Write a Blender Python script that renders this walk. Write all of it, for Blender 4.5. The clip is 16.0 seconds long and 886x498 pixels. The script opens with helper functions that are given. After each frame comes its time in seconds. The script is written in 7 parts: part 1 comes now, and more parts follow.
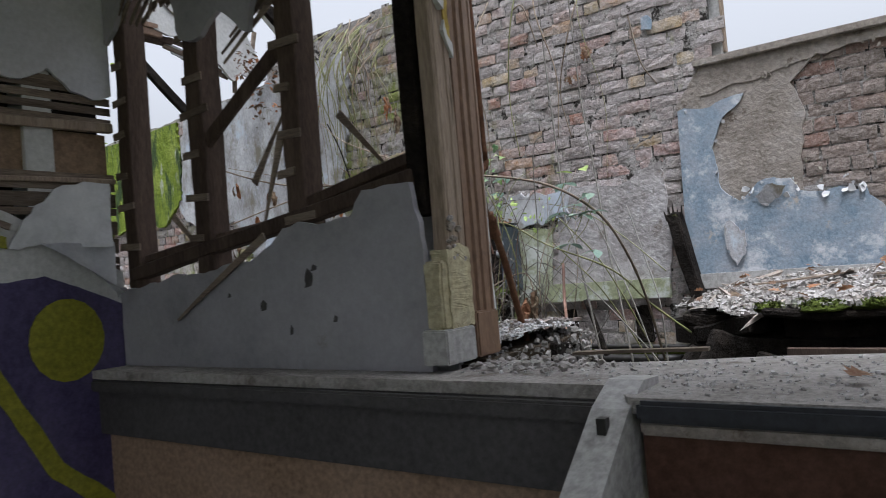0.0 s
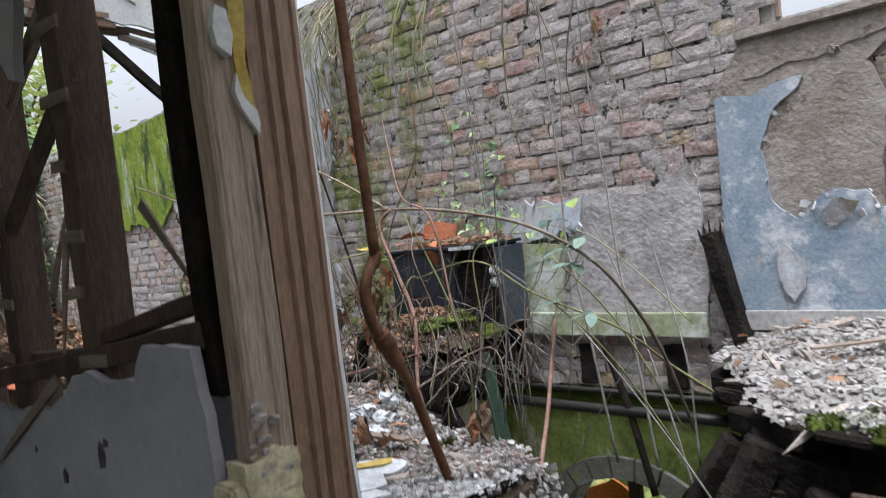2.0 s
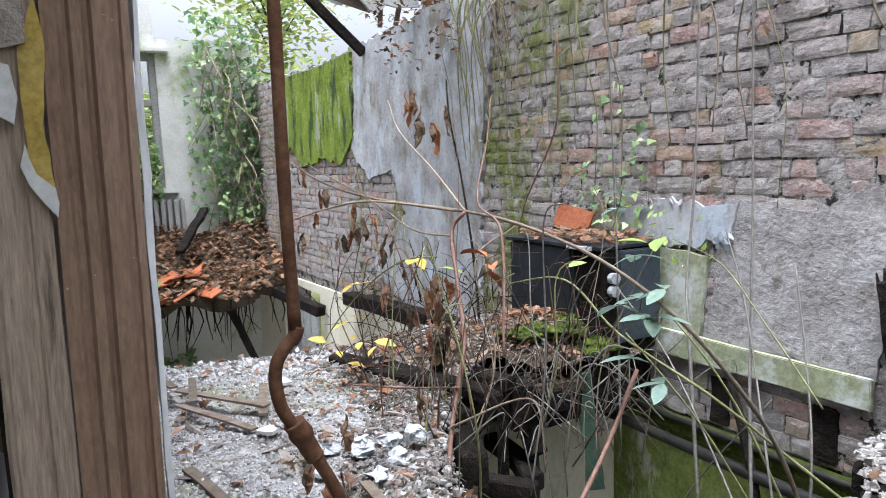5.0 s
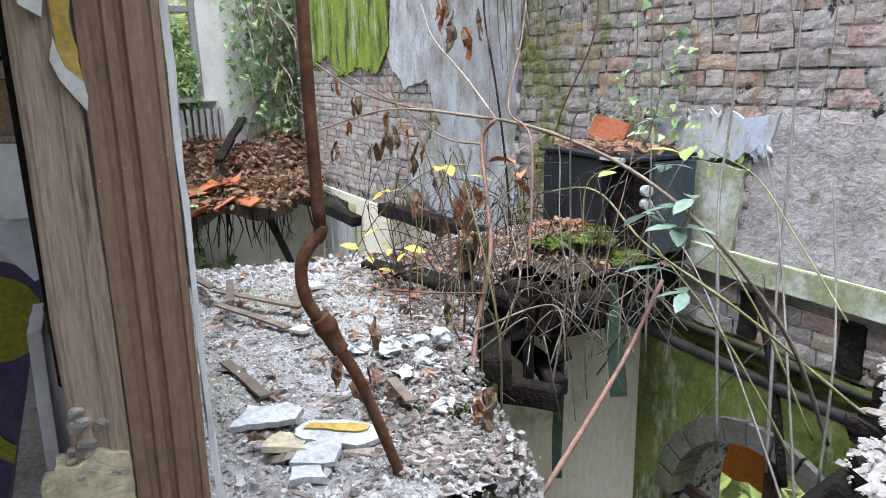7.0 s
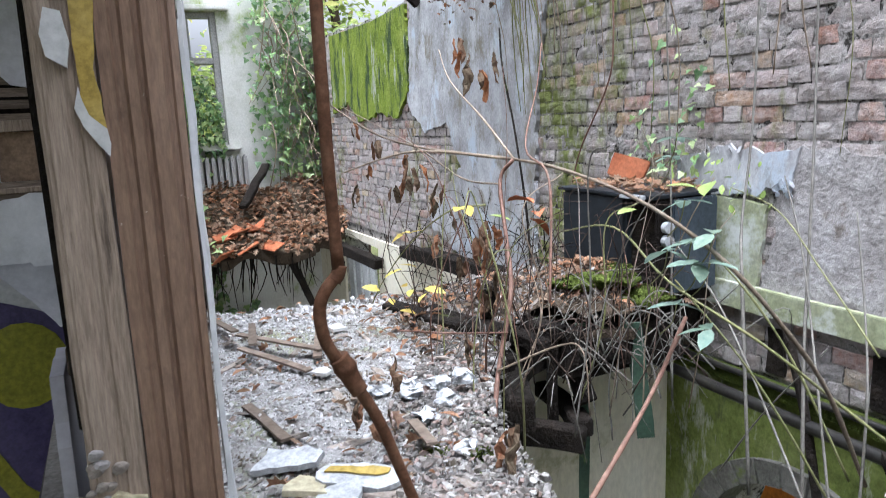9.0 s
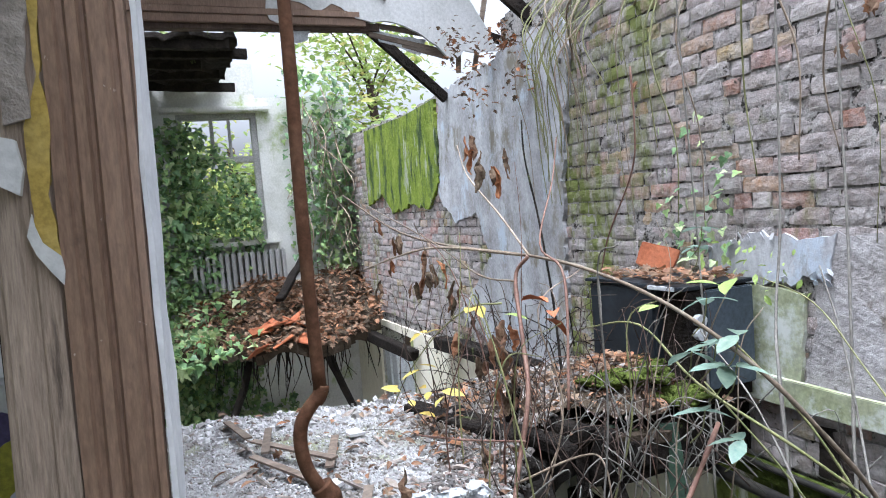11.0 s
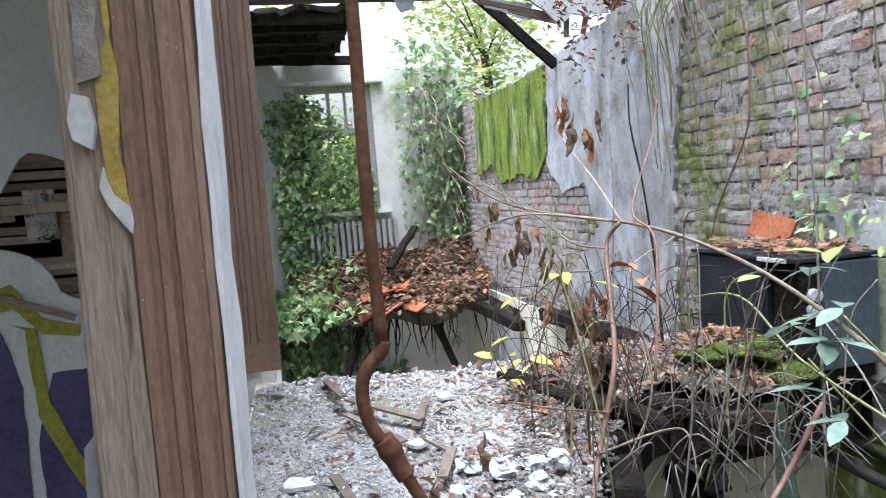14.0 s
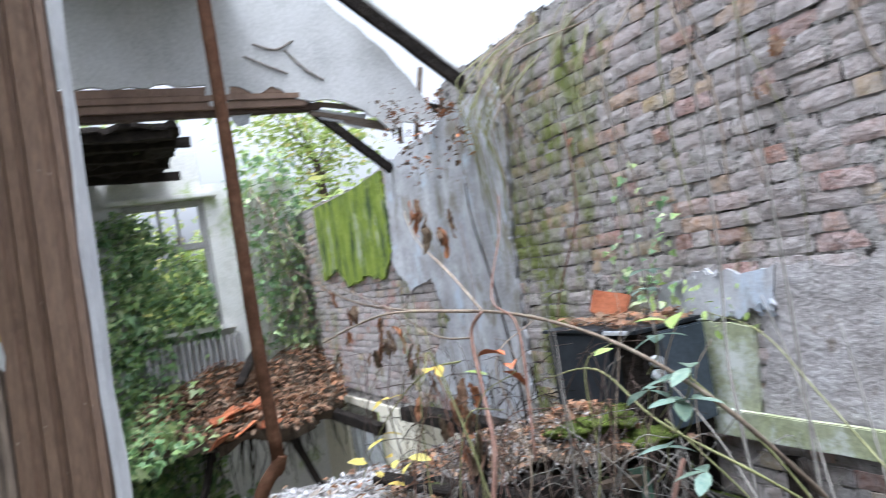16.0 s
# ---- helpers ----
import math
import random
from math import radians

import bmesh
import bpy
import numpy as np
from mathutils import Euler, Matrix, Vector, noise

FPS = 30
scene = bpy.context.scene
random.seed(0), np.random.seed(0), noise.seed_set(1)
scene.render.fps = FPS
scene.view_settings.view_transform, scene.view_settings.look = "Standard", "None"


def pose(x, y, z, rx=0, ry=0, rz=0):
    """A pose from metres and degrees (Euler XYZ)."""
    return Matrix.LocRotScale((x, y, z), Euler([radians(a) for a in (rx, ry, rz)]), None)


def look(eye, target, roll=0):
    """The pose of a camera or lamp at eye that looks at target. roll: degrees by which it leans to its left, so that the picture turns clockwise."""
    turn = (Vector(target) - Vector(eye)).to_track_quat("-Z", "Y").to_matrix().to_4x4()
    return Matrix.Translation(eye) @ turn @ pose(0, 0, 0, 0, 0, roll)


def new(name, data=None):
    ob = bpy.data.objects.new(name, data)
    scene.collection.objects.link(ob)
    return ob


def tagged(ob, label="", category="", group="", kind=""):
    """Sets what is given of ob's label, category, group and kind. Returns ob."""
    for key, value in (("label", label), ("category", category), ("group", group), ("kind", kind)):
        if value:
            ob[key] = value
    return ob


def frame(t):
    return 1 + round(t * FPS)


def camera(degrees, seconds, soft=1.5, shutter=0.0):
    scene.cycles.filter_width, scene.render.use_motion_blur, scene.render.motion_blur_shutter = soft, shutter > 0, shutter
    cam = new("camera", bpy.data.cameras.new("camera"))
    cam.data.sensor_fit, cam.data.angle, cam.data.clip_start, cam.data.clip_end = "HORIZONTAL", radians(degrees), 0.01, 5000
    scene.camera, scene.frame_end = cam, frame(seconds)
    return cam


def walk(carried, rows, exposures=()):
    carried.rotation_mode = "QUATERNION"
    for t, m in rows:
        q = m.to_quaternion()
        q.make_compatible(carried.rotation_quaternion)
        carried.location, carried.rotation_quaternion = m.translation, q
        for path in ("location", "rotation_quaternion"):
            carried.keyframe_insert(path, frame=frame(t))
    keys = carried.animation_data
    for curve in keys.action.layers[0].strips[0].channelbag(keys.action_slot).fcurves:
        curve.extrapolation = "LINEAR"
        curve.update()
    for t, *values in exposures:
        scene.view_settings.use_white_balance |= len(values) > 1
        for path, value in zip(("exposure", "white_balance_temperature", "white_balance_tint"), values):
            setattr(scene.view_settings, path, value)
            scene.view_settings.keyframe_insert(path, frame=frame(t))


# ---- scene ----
cam = camera(63.9, 16.0, soft=0.75, shutter=0.4)
PATH = [
    (0, (0.49, -0.691, 0.266), (-0.676, 0.934, 0.325), -4.7),
    (0.5, (0.481, -0.41, 0.288), (-0.657, 1.233, 0.345), -5.5),
    (0.7, (0.446, -0.286, 0.342), (-0.63, 1.398, 0.418), -4.8),
    (1, (0.442, -0.11, 0.427), (-0.603, 1.595, 0.461), -3.7),
    (1.5, (0.441, 0.072, 0.57), (-0.757, 1.666, 0.423), -4.4),
    (2, (0.417, 0.229, 0.67), (-0.912, 1.722, 0.592), -6.7),
    (2.5, (0.426, 0.343, 0.774), (-0.957, 1.786, 0.711), -7.5),
    (3, (0.395, 0.473, 0.837), (-0.991, 1.91, 0.706), -6.1),
    (3.2, (0.412, 0.562, 0.872), (-1.03, 1.94, 0.726), -6.8),
    (5.3, (0.525, 0.919, 0.912), (-1.217, 1.867, 0.654), -0.6),
    (5.5, (0.542, 0.921, 0.91), (-1.2, 1.863, 0.632), -0.0),
    (6, (0.571, 0.938, 0.899), (-1.157, 1.858, 0.49), -0.2),
    (6.5, (0.559, 0.939, 0.889), (-1.165, 1.829, 0.402), -0.6),
    (7, (0.542, 0.93, 0.891), (-1.199, 1.79, 0.415), -1.0),
    (7.5, (0.541, 0.925, 0.888), (-1.216, 1.763, 0.43), -2.2),
    (8, (0.535, 0.921, 0.884), (-1.226, 1.745, 0.415), -2.2),
    (8.5, (0.547, 0.926, 0.885), (-1.224, 1.736, 0.43), -2.5),
    (9, (0.549, 0.938, 0.884), (-1.242, 1.754, 0.526), -2.3),
    (9.5, (0.535, 1.031, 0.875), (-1.265, 1.862, 0.609), -0.6),
    (9.7, (0.508, 1.061, 0.881), (-1.293, 1.892, 0.628), -1.2),
    (11.8, (0.517, 1.082, 0.927), (-1.364, 1.759, 0.891), -3.8),
    (12, (0.481, 1.095, 0.918), (-1.397, 1.78, 0.88), -1.6),
    (12.5, (0.453, 1.133, 0.908), (-1.512, 1.504, 0.908), -1.4),
    (13, (0.495, 1.133, 0.922), (-1.487, 1.396, 0.925), -2.7),
    (13.5, (0.51, 1.149, 0.899), (-1.461, 1.468, 0.791), -3.0),
    (14, (0.525, 1.169, 0.886), (-1.427, 1.572, 0.716), -3.9),
    (14.5, (0.527, 1.172, 0.884), (-1.408, 1.642, 0.701), -3.4),
    (15, (0.521, 1.166, 0.885), (-1.409, 1.662, 0.713), -3.2),
    (15.5, (0.516, 1.134, 0.899), (-1.41, 1.67, 0.872), -4.9),
    (16, (0.545, 1.08, 0.891), (-1.263, 1.932, 0.956), -9.0),
]
EXPOSURES = [(0, 0.8, 5900, 12), (1, 0.86, 5900, 12), (3, 1.14, 5900, 12), (5.5, 1.35, 5760, 12), (6.5, 1.44, 5760, 12), (9.5, 1.47, 5640, 12), (12, 1.45, 5570, 12), (13.5, 1.61, 5570, 12), (15, 1.53, 5570, 12), (16, 1.41, 5570, 12)]
walk(cam, [(t, look(eye, target, roll)) for t, eye, target, roll in PATH], EXPOSURES)


# ---- daylight: bright overcast sky ----
SUN_UP, SUN_TURN = 76.0, 140.0
world = bpy.data.worlds.new("overcast_sky")
scene.world = world
world.use_nodes = True
wn = world.node_tree.nodes
wn.clear()
sky = wn.new("ShaderNodeTexSky")
sky.sky_type = "NISHITA"
sky.sun_disc = False
sky.sun_elevation, sky.sun_rotation = radians(SUN_UP), radians(SUN_TURN)
sky.air_density, sky.dust_density, sky.ozone_density = 1.0, 9.0, 0.3
wb = wn.new("ShaderNodeBackground")
wb.inputs[1].default_value = 0.15
wo = wn.new("ShaderNodeOutputWorld")
pale = wn.new("ShaderNodeHueSaturation")
pale.inputs["Saturation"].default_value = 0.08
pale.inputs["Value"].default_value = 1.17
world.node_tree.links.new(sky.outputs[0], pale.inputs["Color"])
world.node_tree.links.new(pale.outputs[0], wb.inputs[0])
world.node_tree.links.new(wb.outputs[0], wo.inputs[0])
sun_data = bpy.data.lights.new("sun", "SUN")
sun_data.energy, sun_data.angle, sun_data.color = 1.2, radians(25), (1.0, 0.985, 0.965)
sun = new("sun", sun_data)
sun.matrix_world = look((0, 0, 8), (0 - math.sin(radians(SUN_TURN)) * math.cos(radians(SUN_UP)),
                                    0 - math.cos(radians(SUN_TURN)) * math.cos(radians(SUN_UP)), 8 - math.sin(radians(SUN_UP))))

# ---- materials ----


def nodes_of(name, rough=0.85, metal=0.0):
    m = bpy.data.materials.new(name)
    m.use_nodes = True
    nt = m.node_tree
    b = nt.nodes["Principled BSDF"]
    b.inputs["Roughness"].default_value = rough
    b.inputs["Metallic"].default_value = metal
    b.inputs["Specular IOR Level"].default_value = 0.1 if rough > 0.7 else 0.3
    return m, nt, b


def tex(nt, scale, detail=5.0, rough=0.6, kind="noise", stretch=(1, 1, 1), seed=0.0, use_random=False):
    co = nt.nodes.new("ShaderNodeNewGeometry")
    mp = nt.nodes.new("ShaderNodeMapping")
    mp.inputs["Scale"].default_value = stretch
    mp.inputs["Location"].default_value = (seed, seed * 1.7, seed * 0.6)
    nt.links.new(co.outputs["Position"], mp.inputs["Vector"])
    if kind == "voronoi":
        n = nt.nodes.new("ShaderNodeTexVoronoi")
        n.inputs["Scale"].default_value = scale
        nt.links.new(mp.outputs[0], n.inputs["Vector"])
        return n.outputs["Distance"]
    n = nt.nodes.new("ShaderNodeTexNoise")
    n.inputs["Scale"].default_value, n.inputs["Detail"].default_value, n.inputs["Roughness"].default_value = scale, detail, rough
    nt.links.new(mp.outputs[0], n.inputs["Vector"])
    return n.outputs["Fac"]


def ramp(nt, fac, stops):
    r = nt.nodes.new("ShaderNodeValToRGB")
    el = r.color_ramp.elements
    while len(el) < len(stops):
        el.new(0.5)
    for e, (p, c) in zip(el, stops):
        e.position = p
        e.color = (*c, 1) if len(c) == 3 else c
    nt.links.new(fac, r.inputs[0])
    return r.outputs[0]


def mixed(nt, fac, a, b):
    m = nt.nodes.new("ShaderNodeMix")
    m.data_type = "RGBA"
    for sock, val in ((m.inputs[0], fac), (m.inputs[6], a), (m.inputs[7], b)):
        if hasattr(val, "node"):
            nt.links.new(val, sock)
        elif isinstance(val, (int, float)):
            sock.default_value = val
        else:
            sock.default_value = (*val, 1)
    return m.outputs[2]


def bumped(nt, b, height, strength, distance):
    n = nt.nodes.new("ShaderNodeBump")
    n.inputs["Strength"].default_value, n.inputs["Distance"].default_value = strength, distance
    nt.links.new(height, n.inputs["Height"])
    nt.links.new(n.outputs[0], b.inputs["Normal"])


def step(nt, fac, lo, hi):
    return ramp(nt, fac, [(lo, (0, 0, 0)), (hi, (1, 1, 1))])


def surface(name, base, dark, light, scale=6.0, fine=60.0, rough=0.85, bump=0.4, dist=0.01, stain=None, stain_at=(0.55, 0.7),
            stain_scale=1.8, stretch=(1, 1, 1), metal=0.0, seed=0.0, vary=0.0, stain2=None, stain2_at=(0.6, 0.75), stain2_scale=3.0, run=(1, 1, 1), speck=0.36):
    """A worn surface: broad tone, fine grain, up to two stains, relief."""
    base, dark, light = [tuple(v * 0.68 for v in c) for c in (base, dark, light)]
    m, nt, b = nodes_of(name, rough, metal)
    broad = tex(nt, scale, 6, 0.65, stretch=stretch, seed=seed)
    grain = tex(nt, fine, 4, 0.7, stretch=stretch, seed=seed + 3)
    c = ramp(nt, broad, [(0.28, dark), (0.5, base), (0.72, light)])
    c = mixed(nt, speck, c, ramp(nt, grain, [(0.36, tuple(v * 0.3 for v in base)), (0.66, tuple(min(1, v * 1.6) for v in base))]))
    if stain:
        c = mixed(nt, step(nt, tex(nt, stain_scale, 8, 0.72, stretch=run, seed=seed + 9), *stain_at), c, stain)
    if stain2:
        c = mixed(nt, step(nt, tex(nt, stain2_scale, 8, 0.72, stretch=run, seed=seed + 17), *stain2_at), c, stain2)
    if vary:
        info = nt.nodes.new("ShaderNodeObjectInfo")
        hsv = nt.nodes.new("ShaderNodeHueSaturation")
        mr = nt.nodes.new("ShaderNodeMapRange")
        mr.inputs[3].default_value, mr.inputs[4].default_value = 1 - vary, 1 + vary
        nt.links.new(info.outputs["Random"], mr.inputs[0])
        nt.links.new(mr.outputs[0], hsv.inputs["Value"])
        nt.links.new(c, hsv.inputs["Color"])
        c = hsv.outputs[0]
    nt.links.new(c, b.inputs["Base Color"])
    mixh = nt.nodes.new("ShaderNodeMath")
    mixh.operation = "MULTIPLY_ADD"
    mixh.inputs[1].default_value = 0.3
    nt.links.new(grain, mixh.inputs[0])
    nt.links.new(broad, mixh.inputs[2])
    bumped(nt, b, mixh.outputs[0], bump, dist)
    return m


def islands(name, stops, rough=0.9, bump=0.5, dist=0.004, fine=70.0, moss=None):
    """Loose chips of one heap: each piece takes its own tone."""
    m, nt, b = nodes_of(name, rough)
    g = nt.nodes.new("ShaderNodeNewGeometry")
    c = ramp(nt, g.outputs["Random Per Island"], stops)
    n = tex(nt, fine, 5, 0.7)
    c = mixed(nt, 0.3, c, ramp(nt, n, [(0.3, (0.12, 0.11, 0.1)), (0.7, (0.75, 0.74, 0.72))]))
    c = mixed(nt, 0.22, c, (0.03, 0.027, 0.024))
    if moss:
        c = mixed(nt, step(nt, tex(nt, 3.5, 7, 0.7, seed=5), 0.54, 0.64), c, moss)
    nt.links.new(c, b.inputs["Base Color"])
    bumped(nt, b, n, bump, dist)
    return m


def brick_material(name, bare=False):
    """Old bricks under the remains of limewash, with dark blotches and moss."""
    m, nt, b = nodes_of(name, 0.92)
    info = nt.nodes.new("ShaderNodeObjectInfo")
    g = nt.nodes.new("ShaderNodeNewGeometry")
    pick = nt.nodes.new("ShaderNodeMath")
    pick.operation = "FRACT"
    add = nt.nodes.new("ShaderNodeMath")
    nt.links.new(info.outputs["Random"], add.inputs[0])
    nt.links.new(g.outputs["Random Per Island"], add.inputs[1])
    nt.links.new(add.outputs[0], pick.inputs[0])
    base = ramp(nt, pick.outputs[0], [(0.0, (0.30, 0.25, 0.23)), (0.16, (0.42, 0.37, 0.34)), (0.30, (0.17, 0.145, 0.135)), (0.42, (0.34, 0.28, 0.26)), (0.55, (0.29, 0.25, 0.235)),
                                      (0.66, (0.30, 0.235, 0.215)), (0.71, (0.36, 0.14, 0.095)), (0.78, (0.40, 0.30, 0.13)), (0.85, (0.30, 0.12, 0.09)), (0.90, (0.36, 0.26, 0.23)), (1.0, (0.26, 0.22, 0.20))])
    # bare: no limewash, redder, and darkened for the shade at the right
    if bare:
        base = ramp(nt, pick.outputs[0], [(0.0, (0.20, 0.14, 0.115)), (0.3, (0.25, 0.19, 0.16)), (0.6, (0.17, 0.125, 0.105)), (0.85, (0.27, 0.12, 0.08)), (1.0, (0.22, 0.18, 0.155))])
    wash = step(nt, tex(nt, 6, 10, 0.78, seed=2), 0.40, 0.56)
    c = mixed(nt, wash, base, (0.21, 0.18, 0.155) if bare else (0.43, 0.41, 0.415))
    c = mixed(nt, 0.45, c, base)
    grain = tex(nt, 45, 6, 0.75)
    c = mixed(nt, 0.35, c, ramp(nt, grain, [(0.36, (0.06, 0.055, 0.05)), (0.66, (0.50, 0.465, 0.43))]))
    c = mixed(nt, step(nt, tex(nt, 17, 8, 0.75, seed=12), 0.60, 0.66), c, (0.07, 0.06, 0.05))
    # moss where water has run, thickest towards the old partition
    sep = nt.nodes.new("ShaderNodeSeparateXYZ")
    nt.links.new(g.outputs["Position"], sep.inputs[0])
    mr = nt.nodes.new("ShaderNodeMapRange")
    mr.inputs[1].default_value, mr.inputs[2].default_value, mr.inputs[3].default_value, mr.inputs[4].default_value = -1.7, -2.9, -0.06, 0.14
    nt.links.new(sep.outputs[0], mr.inputs[0])
    run = tex(nt, 2.2, 7, 0.7, stretch=(1.6, 1, 0.7), seed=4)
    su = nt.nodes.new("ShaderNodeMath")
    nt.links.new(run, su.inputs[0])
    nt.links.new(mr.outputs[0], su.inputs[1])
    dry = nt.nodes.new("ShaderNodeMapRange")
    dry.inputs[1].default_value, dry.inputs[2].default_value, dry.inputs[3].default_value, dry.inputs[4].default_value = -3.8, -4.6, 0.0, -0.13
    nt.links.new(sep.outputs[0], dry.inputs[0])
    su2 = nt.nodes.new("ShaderNodeMath")
    nt.links.new(su.outputs[0], su2.inputs[0])
    nt.links.new(dry.outputs[0], su2.inputs[1])
    c = mixed(nt, step(nt, su2.outputs[0], 0.56, 0.70), c, (0.15, 0.17, 0.055))
    nt.links.new(c, b.inputs["Base Color"])
    bumped(nt, b, tex(nt, 20, 10, 0.72), 0.9, 0.022)
    return m


def leaf_material(name, stops, rough=0.5, sheen=0.3):
    m, nt, b = nodes_of(name, rough)
    g = nt.nodes.new("ShaderNodeNewGeometry")
    info = nt.nodes.new("ShaderNodeObjectInfo")
    add = nt.nodes.new("ShaderNodeMath")
    fr = nt.nodes.new("ShaderNodeMath")
    fr.operation = "FRACT"
    nt.links.new(g.outputs["Random Per Island"], add.inputs[0])
    nt.links.new(info.outputs["Random"], add.inputs[1])
    nt.links.new(add.outputs[0], fr.inputs[0])
    c = ramp(nt, fr.outputs[0], stops)
    c = mixed(nt, 0.25, c, ramp(nt, tex(nt, 50, 4, 0.7), [(0.3, (0.02, 0.02, 0.01)), (0.7, (0.5, 0.45, 0.3))]))
    nt.links.new(c, b.inputs["Base Color"])
    thin = nt.nodes.new("ShaderNodeBsdfTranslucent")
    nt.links.new(c, thin.inputs["Color"])
    both = nt.nodes.new("ShaderNodeMixShader")
    both.inputs[0].default_value = sheen
    nt.links.new(b.outputs[0], both.inputs[1])
    nt.links.new(thin.outputs[0], both.inputs[2])
    nt.links.new(both.outputs[0], nt.nodes["Material Output"].inputs["Surface"])
    return m


M_BRICK = brick_material("limewashed_brick")
M_BAREBRICK = brick_material("bare_shaded_brick", True)
# the near-black stain2 paints shaded crevices into the joints
M_MORTAR = surface("lime_mortar", (0.42, 0.395, 0.37), (0.17, 0.15, 0.135), (0.60, 0.575, 0.55), 13, 70, 0.95, 0.9, 0.025, stain=(0.16, 0.16, 0.08), stain_at=(0.60, 0.70), stain_scale=2.0, stain2=(0.03, 0.027, 0.024), stain2_at=(0.52, 0.58), stain2_scale=16)
M_RENDER = surface("rough_grey_render", (0.50, 0.47, 0.455), (0.30, 0.275, 0.26), (0.68, 0.66, 0.665), 4.5, 38, 0.95, 1.0, 0.026, speck=0.3,
                   stain=(0.50, 0.53, 0.60), stain_at=(0.58, 0.68), seed=1, stain2=(0.20, 0.175, 0.155), stain2_at=(0.58, 0.64), stain2_scale=5)
M_BLUE = surface("blue_distemper", (0.34, 0.41, 0.48), (0.20, 0.30, 0.39), (0.50, 0.52, 0.56), 7.0, 60, 0.85, 0.45, 0.012, speck=0.26,
                 stain=(0.50, 0.51, 0.53), stain_at=(0.53, 0.63), stain_scale=4.5, seed=7, stain2=(0.40, 0.35, 0.29), stain2_at=(0.60, 0.68), stain2_scale=6)
M_PALEBLUE = surface("pale_blue_plaster", (0.50, 0.50, 0.51), (0.26, 0.25, 0.245), (0.80, 0.81, 0.83), 4.5, 60, 0.9, 0.45, 0.02, speck=0.24,
                     stain=(0.42, 0.47, 0.53), stain_at=(0.55, 0.64), stain_scale=4, stretch=(1, 1, 0.75), seed=3,
                     stain2=(0.20, 0.185, 0.15), stain2_at=(0.52, 0.62), stain2_scale=3.5, run=(1.2, 1, 0.7))
M_GREENPATCH = surface("algae_painted_plaster", (0.42, 0.45, 0.28), (0.25, 0.29, 0.12), (0.55, 0.56, 0.46), 3, 40, 0.8, 0.3, 0.01,
                       stain=(0.52, 0.54, 0.50), stain_at=(0.48, 0.60), stain_scale=5, seed=11)
M_BEIGE = surface("bare_beige_plaster", (0.38, 0.335, 0.29), (0.22, 0.185, 0.155), (0.54, 0.50, 0.46), 4.5, 40, 0.95, 1.0, 0.022, speck=0.3, seed=5, stain=(0.13, 0.105, 0.085), stain_at=(0.60, 0.66), stain_scale=7)
M_GREYPL = surface("grey_painted_plaster", (0.41, 0.40, 0.425), (0.28, 0.275, 0.295), (0.50, 0.49, 0.52), 2.2, 50, 0.75, 0.15, 0.01, speck=0.10,
                   stain=(0.22, 0.21, 0.20), stain_at=(0.66, 0.74), stain_scale=6, seed=21)
M_MOSSWALL = surface("moss_on_plaster", (0.25, 0.33, 0.05), (0.10, 0.15, 0.022), (0.40, 0.47, 0.12), 5, 45, 0.95, 0.9, 0.04, speck=0.3,
                     stain=(0.30, 0.32, 0.25), stain_at=(0.57, 0.63), stain_scale=3, stretch=(1.1, 1, 0.8), seed=2, stain2=(0.045, 0.07, 0.03), stain2_at=(0.50, 0.60), stain2_scale=3.5, run=(1.6, 1, 0.5))
M_LOWMOSS = surface("algae_on_lower_wall", (0.22, 0.27, 0.07), (0.09, 0.12, 0.03), (0.38, 0.42, 0.17), 3.4, 40, 0.9, 0.5, 0.02,
                    stain=(0.46, 0.46, 0.40), stain_at=(0.52, 0.62), stain_scale=2.4, seed=8, stain2=(0.07, 0.085, 0.04), stain2_at=(0.56, 0.66), stain2_scale=4, run=(1.8, 1, 0.6))
M_CREAM = surface("stained_cream_plaster", (0.86, 0.80, 0.64), (0.66, 0.60, 0.42), (0.95, 0.92, 0.80), 1.8, 40, 0.8, 0.15, 0.01, speck=0.15,
                  stain=(0.24, 0.23, 0.12), stain_at=(0.60, 0.74), stain_scale=2.6, stretch=(1, 1, 0.4), seed=13)
M_WHITEPL = surface("white_plaster", (0.72, 0.72, 0.70), (0.55, 0.55, 0.53), (0.82, 0.82, 0.81), 3, 45, 0.85, 0.3, 0.012, speck=0.18,
                    stain=(0.40, 0.40, 0.36), stain_at=(0.62, 0.74), stain_scale=3, seed=4)
M_FARWALL = surface("ivy_stained_white_wall", (0.90, 0.89, 0.84), (0.62, 0.62, 0.54), (0.95, 0.95, 0.92), 2, 40, 0.9, 0.3, 0.02, speck=0.15,
                    stain=(0.24, 0.30, 0.09), stain_at=(0.58, 0.70), stain_scale=1.4, seed=6)
M_BROWN = surface("brown_painted_wood", (0.29, 0.185, 0.125), (0.18, 0.11, 0.075), (0.38, 0.26, 0.185), 3, 60, 0.5, 0.2, 0.003,
                  stain=(0.52, 0.45, 0.38), stain_at=(0.665, 0.69), stain_scale=38, stretch=(3, 3, 0.5), seed=2, stain2=(0.13, 0.085, 0.06), stain2_at=(0.58, 0.68), stain2_scale=9)
